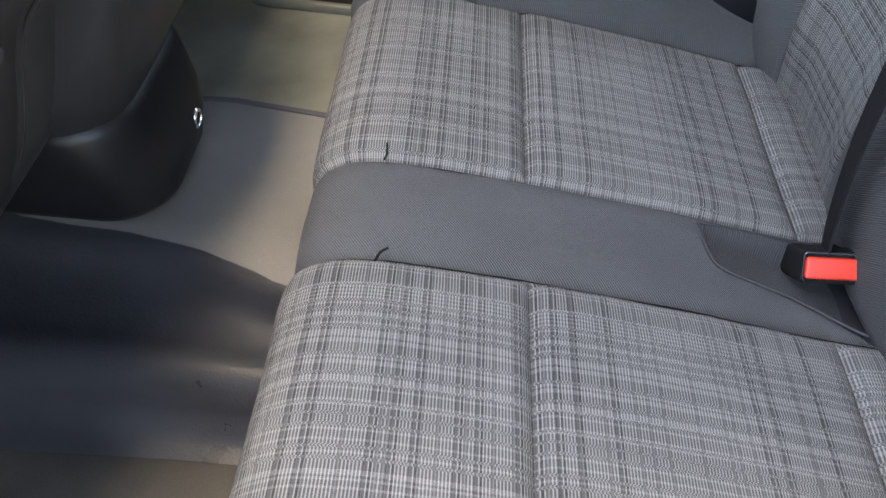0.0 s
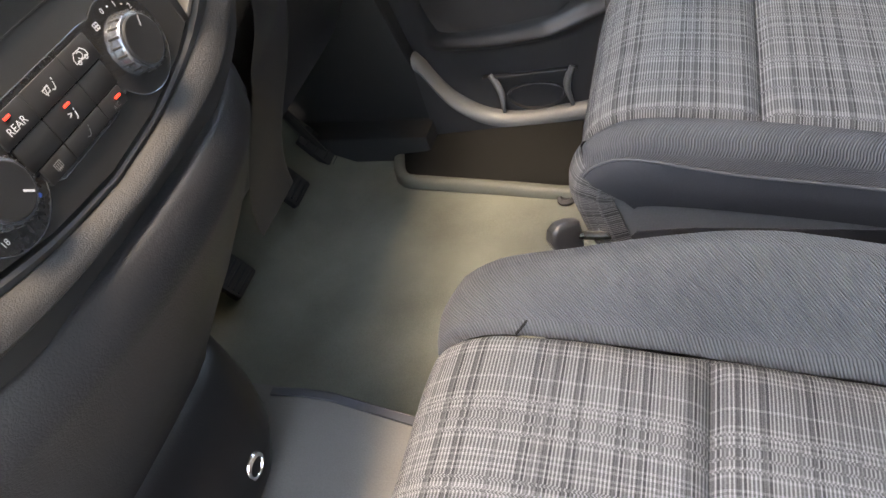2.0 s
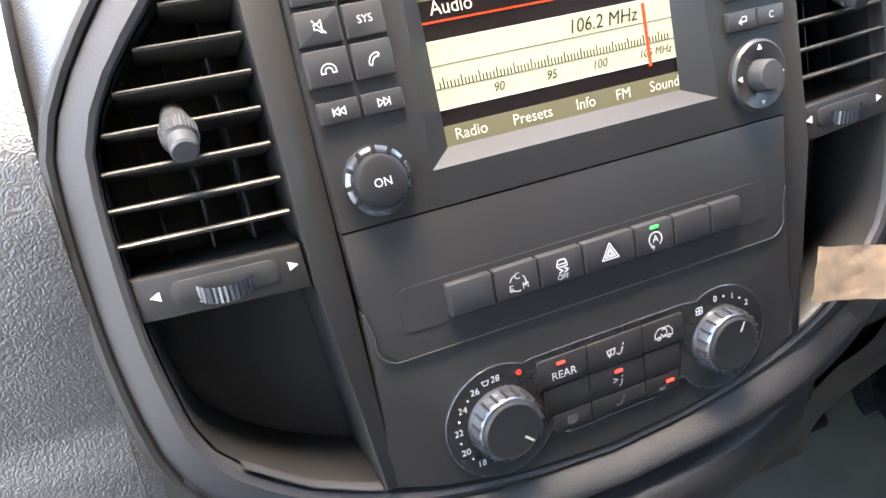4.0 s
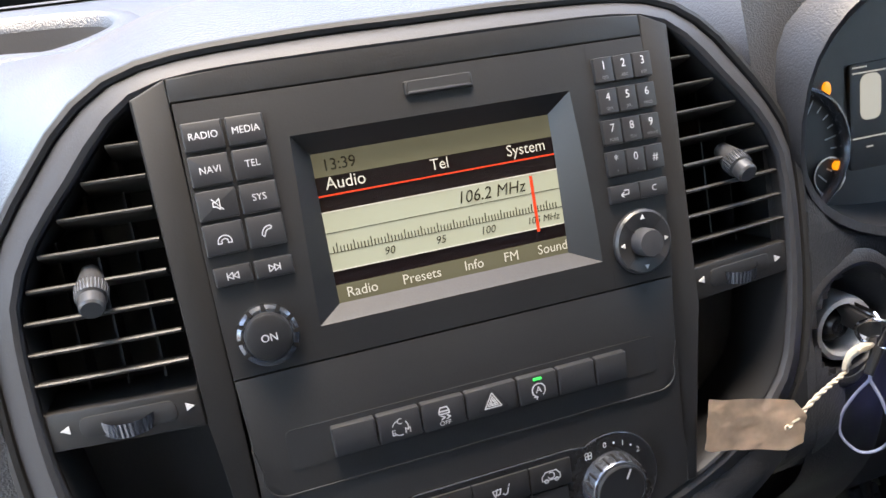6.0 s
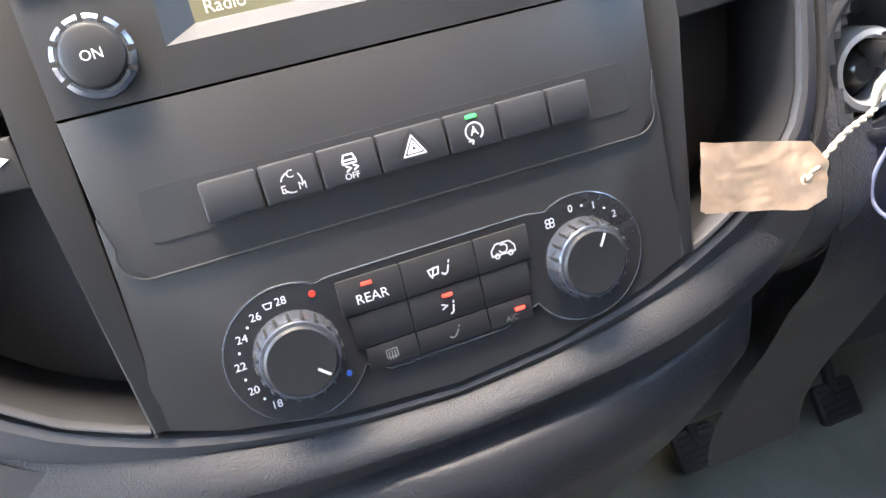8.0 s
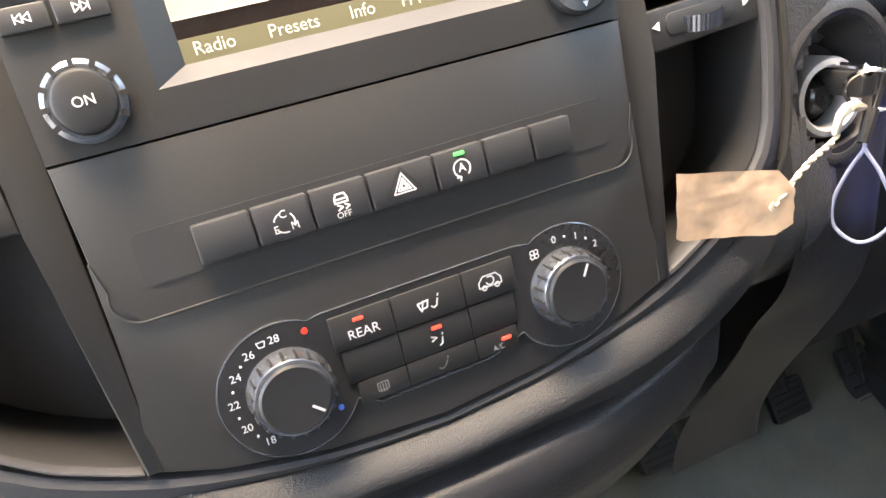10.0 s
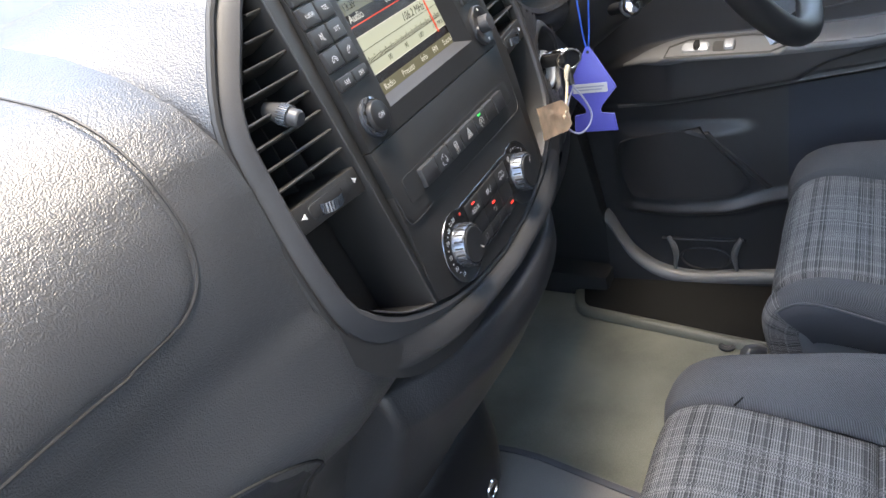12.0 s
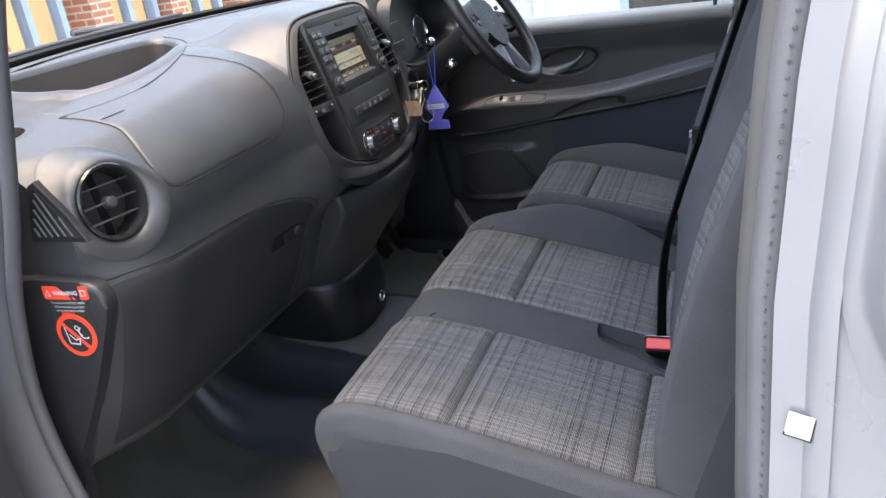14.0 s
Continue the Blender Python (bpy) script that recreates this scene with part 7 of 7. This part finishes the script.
for k in (-1, 1):
    prong = curve_points([(-0.214 + k * q, 1.650 - r, z) for q, r, z in ((0.070, 0.000, 0.224), (0.061, 0.004, 0.208), (0.056, 0.006, 0.188), (0.059, 0.006, 0.162), (0.060, 0.004, 0.150))], 16)
    part("cup_prong", tube(prong, [0.0066 - 0.0035 * abs(i - 5) / 10 for i in range(16)], 10), M_SEATPLASTIC, holder, "grey prong beside the cup hollow")
part("cup_ledge", plate(rrect(-0.298, -0.136, 1.646, 1.672, 0.004, 3), XY, 0.217, 0.2215, 0.002), M_RIM, holder)

# sill strip along the carpet's edge
ln = curve_points([(-0.46, 1.575, 0.122), (-0.448, 1.535, 0.122), (-0.430, 1.512, 0.122), (-0.395, 1.504, 0.122), (-0.25, 1.478, 0.120), (-0.13, 1.456, 0.118), (0.10, 1.42, 0.118), (0.40, 1.40, 0.118)], 50)
rows = []
for i, p in enumerate(ln):
    d = (ln[min(i + 1, 49)] - ln[max(i - 1, 0)]).normalized()
    w = Vector((0, 0, 1)).cross(d)
    rows.append([p - w * 0.011 + Vector((0, 0, -0.006)), p - w * 0.009 + Vector((0, 0, 0.007)), p + Vector((0, 0, 0.010)), p + w * 0.009 + Vector((0, 0, 0.008)), p + w * 0.013 + Vector((0, 0, -0.006))])
fixed("trim_sill", finish(grid(rows)), M_TRIM, "grey-green edging strip beside the carpet", "trim", sharp=70)
rows = [[p + Vector((0, 0.010, 0.004)) for p in ln], [Vector((p.x, 1.592, 0.13)) for p in ln], [Vector((p.x, 1.640, 0.13)) for p in ln]]
fixed("step_driver", finish(grid(rows)), M_STEP, "black plastic step between carpet and door", "trim")
fx = thing("mat_fixing", (-0.146, 1.452, 0.112), "small grey round carpet fixing", "fixing")
part("button", finish(lathe([(0.0150, 0.0), (0.0145, 0.004), (0.0090, 0.0065), (0.0055, 0.004), (0.0, 0.004)], lambda a, b, d: Vector((a, b, 0.114 + d)), -0.146, 1.448, 24)), M_RIM, fx)
lev = thing("seat_lever", (-0.02, 1.10, 0.36), "black seat adjustment lever on a steel bar", "seat lever")
part("bar", tube([(-0.040, 1.080, 0.389), (-0.020, 1.088, 0.380), (0.004, 1.098, 0.370)], 0.0042, 10), M_STEEL, lev)
part("grip", plate([(-0.018, 0.004), (-0.015, 0.014), (-0.008, 0.019), (0.004, 0.019), (0.015, 0.015), (0.015, -0.022), (0.003, -0.024), (-0.006, -0.020), (-0.014, -0.008)][::-1], plane_map((-0.050, 1.076, 0.388), (0.80, 0.60, -0.12), (-0.05, 0.25, 0.97)), -0.007, 0.007, 0.005, 4), M_SLAT, lev)

fixed("kick_panel", plate([(-0.98, 0.05), (-0.40, 0.05), (-0.40, 0.20), (-0.44, 0.50), (-0.98, 0.55)], lambda a, b, d: Vector((a, 1.665 - d, b)), 0.0, 0.03, 0.01), M_DEEP, "black kick panel ahead of the driver's door", "wall")
fixed("kick_panel_low", plate([(-0.98, 0.02), (-0.40, 0.02), (-0.40, 0.16), (-0.98, 0.20)], lambda a, b, d: Vector((a, 1.64 - d, b)), 0.0, 0.06, 0.01), M_DEEP, "black lower kick panel", "wall")

# ---- pillars, glazing, open passenger door, outside ----
def pillar_x(z):
    return float(np.interp(z, [0.1, 0.56, 0.80, 1.0, 1.2, 1.6], [0.500, 0.488, 0.489, 0.503, 0.530, 0.60]))


def pillar_strip(section, z0=0.10, z1=1.60, n=50, bend=0.0):
    rows = []
    for z in np.linspace(z0, z1, n):
        x = pillar_x(z)
        k = bend * 0.085 * ease(0.84, 0.62, z)
        rows.append([Vector((x + a + (k if i > 0 else k * 0.6), b, z)) for i, (a, b) in enumerate(section)])
    return finish(grid(rows))


pillar = thing("b_pillar", (0.52, -0.07, 0.10), "silver painted door pillar with rubber seal", "door pillar")
part("inner_trim", pillar_strip([(0.16, 0.02), (0.05, 0.005), (0.014, -0.006), (0.002, -0.022), (0.000, -0.036), (0.006, -0.046), (0.020, -0.050)]), M_INNERTRIM, pillar, "dark grey inner trim", sharp=60)
part("rubber_seal", pillar_strip([(0.014, -0.046), (0.010, -0.060), (0.017, -0.074), (0.030, -0.078), (0.041, -0.070), (0.043, -0.054)]), M_PILLARSEAL, pillar, "grey rubber door seal", sharp=70)
bm = bmesh.new()
for i in range(70):
    z = 0.45 + i * 0.0125
    x = pillar_x(z)
    tube([(x + 0.0235, -0.0755, z), (x + 0.0240, -0.0790, z + 0.0002)], [0.0020, 0.0014], 6, bm=bm)
part("seal_studs", bm, M_INNERTRIM, pillar)
part("body_flange", pillar_strip([(0.040, -0.050), (0.040, -0.080), (0.043, -0.085), (0.049, -0.084), (0.053, -0.088), (0.056, -0.096), (0.066, -0.104), (0.078, -0.108)]), M_PAINT, pillar, "silver painted flange", sharp=60)
part("body_panel", pillar_strip([(0.076, -0.107), (0.079, -0.112), (0.086, -0.113), (0.092, -0.118), (0.097, -0.132), (0.106, -0.143), (0.14, -0.152), (0.24, -0.160), (0.45, -0.165)], bend=1.0), M_PAINT, pillar, "silver painted side panel", sharp=60)
part("body_fill", pillar_strip([(0.030, -0.092), (0.056, -0.0965), (0.20, -0.130)]), M_PAINT, pillar)
lab = thing("plain_label", (0.5415, -0.100, 0.677), "small white square label on the silver pillar", "label")
LM = plane_map((0.5415, -0.1010, 0.688), (1, -0.16, -0.20), (0.16, 0.0, 1))
part("paper", plate(rrect(-0.011, 0.011, -0.012, 0.012, 0.0006, 1), LM, 0.0, 0.0008, 0), M_WHITE, lab)
part("border", stroke([[(-0.011, -0.010), (-0.011, -0.0125), (0.0115, -0.0125), (0.0115, 0.0115)]], 0.0016, LM, 0.0011), M_STICKBLACK, lab)

# front door aperture on the passenger's side
AP = [(-0.16, -0.032, 1.42), (-0.22, -0.031, 1.27), (-0.283, -0.030, 1.122), (-0.312, -0.030, 1.045), (-0.344, -0.030, 0.950), (-0.374, -0.030, 0.866), (-0.401, -0.030, 0.799), (-0.426, -0.030, 0.729), (-0.450, -0.030, 0.614), (-0.452, -0.030, 0.525), (-0.440, -0.030, 0.43), (-0.40, -0.032, 0.25), (-0.30, -0.034, 0.12)]
apillar = thing("a_pillar", (-0.36, -0.03, 0.12), "dark door seal and pillar at the front of the passenger doorway", "door pillar")
part("rubber_seal", tube(curve_points(AP, 60), 0.010, 12), M_SEAL, apillar, "dark rubber door seal")
ap = curve_points(AP, 60)
part("pillar_body", finish(grid([[p + Vector((-0.006, 0.010, 0)) for p in ap], [p + Vector((-0.014, -0.008, 0)) for p in ap], [p + Vector((-0.040, -0.024, 0)) for p in ap], [p + Vector((-0.10, -0.03, 0)) for p in ap], [p + Vector((-0.30, -0.035, 0)) for p in ap]])), M_SEAL, apillar, sharp=70)
pdoor = thing("passenger_door", (-0.52, -0.5, 0.12), "open passenger door with dark plastic card", "door")
PD = plane_map((-0.470, -0.085, 0.0), (0.10, -1, 0), (0, 0, 1))
PDX = lambda a, b, d: PD(a, b, -d)
outl = [(0.0, 0.14), (0.95, 0.14), (1.0, 0.30), (1.0, 0.80), (0.02, 0.80), (0.0, 0.55)]
part("door_card", plate(outl[::-1], PDX, -0.05, -0.005, 0.012, 3), M_DOOR, pdoor)
part("door_skin", plate(outl[::-1], PDX, -0.12, -0.05, 0.01, 3), M_PAINT, pdoor)
part("door_pocket", plate([(0.10, 0.16), (0.80, 0.16), (0.78, 0.36), (0.12, 0.34)][::-1], PDX, -0.006, 0.045, 0.02, 4), M_DOOR, pdoor)
part("armrest", plate([(0.15, 0.56), (0.90, 0.60), (0.90, 0.68), (0.15, 0.63)][::-1], PDX, -0.006, 0.05, 0.02, 4), M_RIM, pdoor)

# windscreen, its black border, wiper, cowl
ys = np.linspace(-0.02, 1.71, 30)


def screen_pt(y, t):
    x0, x1 = windscreen_x(y) - 0.02, -0.17 + 0.10 * (y - YC) ** 2
    return Vector((x0 + (x1 - x0) * t, y, 0.985 + (1.64 - 0.985) * t + 0.03 * math.sin(math.pi * t)))


ws = fixed("window_windscreen", finish(grid([[screen_pt(y, t) for y in ys] for t in np.linspace(0, 1, 8)])), M_SCREEN, "curved clear windscreen", "window")
ws.visible_shadow = False
rows = [[screen_pt(y, 0.0) + Vector((0.012, 0, 0.010)) for y in ys], [screen_pt(y, 0.03) + Vector((0.012, 0, 0.006)) for y in ys], [screen_pt(y, 0.045) for y in ys]]
fixed("trim_windscreen", finish(grid(rows)), M_DEEP, "black border along the foot of the windscreen", "trim")
rows = [[Vector((windscreen_x(y) + 0.015, y, 1.0035)) for y in ys], [Vector((windscreen_x(y) + 0.055, y, 1.0045)) for y in ys]]
fixed("trim_demist", finish(grid(rows)), M_SEAL, "dark ribbed demister strip", "trim")
wiper = thing("wiper", screen_pt(0.5, 0.02) + Vector((-0.02, 0, -0.01)), "black windscreen wiper resting along the glass", "wiper")
part("blade", tube([screen_pt(y, 0.042) + Vector((-0.012, 0, 0.004)) for y in np.linspace(0.30, 1.0, 20)], 0.005, 8), M_SEAL, wiper)
part("arm", tube([screen_pt(0.62, 0.048) + Vector((-0.02, 0, 0.010)), screen_pt(0.85, 0.035) + Vector((-0.03, 0, 0.010)), screen_pt(1.05, 0.0) + Vector((-0.04, 0, 0.0))], 0.006, 8), M_SEAL, wiper)
bon = []
for x in np.linspace(-0.80, -1.75, 16):
    bon.append([Vector((x - 0.0 + 0.36 * (y - YC) ** 2, y, 0.975 - 0.30 * ((-0.80 - x) / 0.95) ** 1.6 - 0.05 * ((y - YC) / 0.85) ** 4)) for y in np.linspace(-0.02, 1.71, 20)])
bonnet = fixed("bonnet", finish(grid(bon)), M_PAINT, "silver bonnet in front of the windscreen", "bonnet", "structure", sharp=60)

# driver's window and pillar
fixed("window_driver", plate([(-0.55, 0.835), (0.455, 0.835), (0.50, 1.50), (-0.20, 1.50)], lambda a, b, d: Vector((a, 1.700 - d, b)), 0.0, 0.004, 0), M_GLASS, "clear driver's door window", "window").visible_shadow = False
fixed("pillar_driver", plate([(0.428, 0.10), (0.90, 0.10), (0.90, 1.62), (0.56, 1.62), (0.487, 0.85)], lambda a, b, d: Vector((a, 1.72 - d, b)), 0.0, 0.075, 0.012), M_PILLAR, "grey trimmed pillar behind the driver's door", "wall")
gapx = [(0.412, 0.10), (0.420, 0.40), (0.455, 0.70), (0.474, 0.85)]
fixed("trim_door_gap", tube([(x, 1.668, z) for x, z in gapx], 0.006, 8), M_WHITE, "pale painted edge beside the driver's door", "trim")
fixed("wall_driver_front", plate([(-1.0, 0.10), (-0.598, 0.10), (-0.598, 0.99), (-1.0, 0.99)], lambda a, b, d: Vector((a, 1.72 - d, b)), 0.0, 0.04, 0), M_DEEP, "dark inner wing panel", "wall")
fixed("wall_bulkhead", plate([(-0.06, 0.05), (1.72, 0.05), (1.72, 1.0), (-0.06, 1.0)], lambda a, b, d: Vector((-0.97 + d, a, b)), 0.0, 0.02, 0), M_DEEP, "dark firewall behind the dash", "wall")
fixed("wall_passenger_front", plate([(-1.0, 0.10), (-0.50, 0.10), (-0.50, 0.40), (-0.52, 0.98), (-1.0, 0.98)], lambda a, b, d: Vector((a, -0.03 + d, b)), 0.0, 0.03, 0), M_DEEP, "dark inner wing panel", "wall")
fixed("wall_driver_upper", plate([(-0.20, 1.50), (0.90, 1.50), (0.90, 1.64), (-0.15, 1.64)], lambda a, b, d: Vector((a, 1.72 - d, b)), 0.0, 0.06, 0), M_PILLAR, "trim above the driver's window", "wall")
fixed("pillar_front_driver", tube([screen_pt(1.70, 0.0), screen_pt(1.70, 0.5), screen_pt(1.70, 1.0)], 0.035, 10), M_PILLAR, "grey front pillar beside the windscreen", "wall")
fixed("wall_passenger_rear", plate([(0.53, 0.10), (0.92, 0.10), (0.92, 1.64), (0.62, 1.64)], lambda a, b, d: Vector((a, 0.02 - d, b)), 0.0, 0.06, 0), M_PILLAR, "trim behind the passenger doorway", "wall")

# ---- outside ----
M_ASPHALT = surface("worn_concrete", (0.20, 0.20, 0.19), 0.9, grain="pile", size=60, depth=0.01, vary=0.3)
fixed("ground", plate([(-400, -400), (400, -400), (400, 400), (-400, 400)], XY, -0.60, -0.50, 0), M_ASPHALT, "pale worn concrete yard", "ground")


def brick_wall():
    n = Nodes("brick_wall")
    tex = n.node("ShaderNodeTexBrick", Scale=1.0)
    tex.inputs["Color1"].default_value = (0.42, 0.15, 0.08, 1)
    tex.inputs["Color2"].default_value = (0.30, 0.10, 0.06, 1)
    tex.inputs["Mortar"].default_value = (0.45, 0.40, 0.34, 1)
    tex.inputs["Brick Width"].default_value = 0.225
    tex.inputs["Row Height"].default_value = 0.075
    tex.inputs["Mortar Size"].default_value = 0.010
    sep = n.t.nodes.new("ShaderNodeSeparateXYZ")
    n.link(n.node("ShaderNodeTexCoord").outputs["Object"], sep.inputs[0])
    com = n.t.nodes.new("ShaderNodeCombineXYZ")
    n.link(n.math("ADD", sep.outputs[0], sep.outputs[1]), com.inputs[0])
    n.link(sep.outputs[2], com.inputs[1])
    n.link(com.outputs[0], tex.inputs["Vector"])
    n.link(tex.outputs[0], n.b.inputs["Base Color"])
    n.b.inputs["Roughness"].default_value = 0.9
    n.bump(tex.outputs["Fac"], 0.4, 0.004)
    return n.m


M_BRICKS = brick_wall()
M_FRAME = surface("blue_grey_frame", (0.22, 0.30, 0.42), 0.5)
M_PALE = surface("pale_blue_panel", (0.45, 0.60, 0.75), 0.5)
# room light is put into the material: the panel glows, with no lamps inside
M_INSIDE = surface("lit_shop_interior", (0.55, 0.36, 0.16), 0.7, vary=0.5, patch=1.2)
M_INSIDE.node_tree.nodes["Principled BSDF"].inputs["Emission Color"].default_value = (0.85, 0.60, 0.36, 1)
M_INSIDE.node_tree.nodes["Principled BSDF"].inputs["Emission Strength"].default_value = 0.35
M_GREYWALL = surface("grey_render", (0.42, 0.43, 0.42), 0.85)
house = thing("brick_building", (-6.2, 7.5, -0.5), "brick building with blue-grey window frames across the yard", "building")
FX = lambda a, b, d: Vector((-6.0 + d, a, b))
part("wall", plate([(-2, 2.3), (14, 2.3), (14, 3.2), (-2, 3.2)], FX, -0.4, 0.0, 0), M_BRICKS, house)
part("plinth", plate([(-2, -0.5), (14, -0.5), (14, 0.02), (-2, 0.02)], FX, -0.4, 0.02, 0), M_BRICKS, house)
part("roof", plate([(-2.2, 3.2), (14.2, 3.2), (14.2, 3.4), (-2.2, 3.4)], FX, -6, 0.3, 0), M_FRAME, house)
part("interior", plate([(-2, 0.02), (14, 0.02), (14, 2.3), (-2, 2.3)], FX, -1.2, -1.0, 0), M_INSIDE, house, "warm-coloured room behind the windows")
for y in (0.2, 1.75, 3.30, 4.85, 6.33, 7.66, 9.2, 10.7, 12.2):
    part("pier", plate(rrect(y, y + 0.30, 0.02, 2.3, 0.004, 1), FX, -0.4, 0.02, 0), M_BRICKS, house)
    w = part("window", plate(rrect(y + 0.302, y + 0.36, 0.02, 2.3, 0.004, 1), FX, -0.25, -0.10, 0), M_FRAME, house, "blue-grey framed window")
    for a0, a1, b0, b1 in ((0.72, 0.80, 0.02, 2.3), (0.36, 1.25, 0.022, 0.10), (0.36, 1.25, 2.2, 2.298), (1.16, 1.24, 0.02, 2.3)):
        part("frame", plate(rrect(y + a0, y + a1, b0, b1, 0.004, 1), FX, -0.24, -0.11, 0), M_FRAME, w)
    gl = part("pane", plate(rrect(y + 0.36, y + 1.24, 0.10, 2.2, 0.004, 1), FX, -0.19, -0.185, 0), M_GLASS, w)
    gl.visible_shadow = False
unit = thing("grey_building", (0, 5.4, -0.5), "grey building with a pale blue door beyond the driver's window", "building")
FY = lambda a, b, d: Vector((a, 5.0 - d, b))
part("wall", plate([(-2.0, -0.5), (8, -0.5), (8, 2.2), (-2.0, 2.2)], FY, -0.4, 0.0, 0), M_GREYWALL, unit)
part("door", plate([(-0.80, -0.5), (-0.28, -0.5), (-0.28, 2.1), (-0.80, 2.1)], FY, -0.02, 0.03, 0.004), M_PALE, unit, "pale blue door")
part("door_frame", plate([(-0.88, -0.5), (-0.80, -0.5), (-0.80, 2.2), (-0.88, 2.2)], FY, -0.02, 0.05, 0.004), M_WHITE, unit)
part("window", plate([(-0.22, 0.2), (1.6, 0.2), (1.6, 1.9), (-0.22, 1.9)], FY, -0.02, 0.03, 0.004), M_GLOSSY, unit, "dark window")
part("door_frame", plate([(-0.28, -0.5), (-0.22, -0.5), (-0.22, 2.2), (-0.28, 2.2)], FY, -0.02, 0.05, 0.004), M_FRAME, unit)

# added wall, never in view: holds back low sky light from the open doorway
fixed("wall_yard", plate([(-6, -0.5), (9, -0.5), (9, 2.6), (-6, 2.6)], lambda a, b, d: Vector((a, -16.0 - d, b)), 0.0, 0.3, 0), M_BRICKS, "plain brick wall on the passenger's side of the yard", "wall")
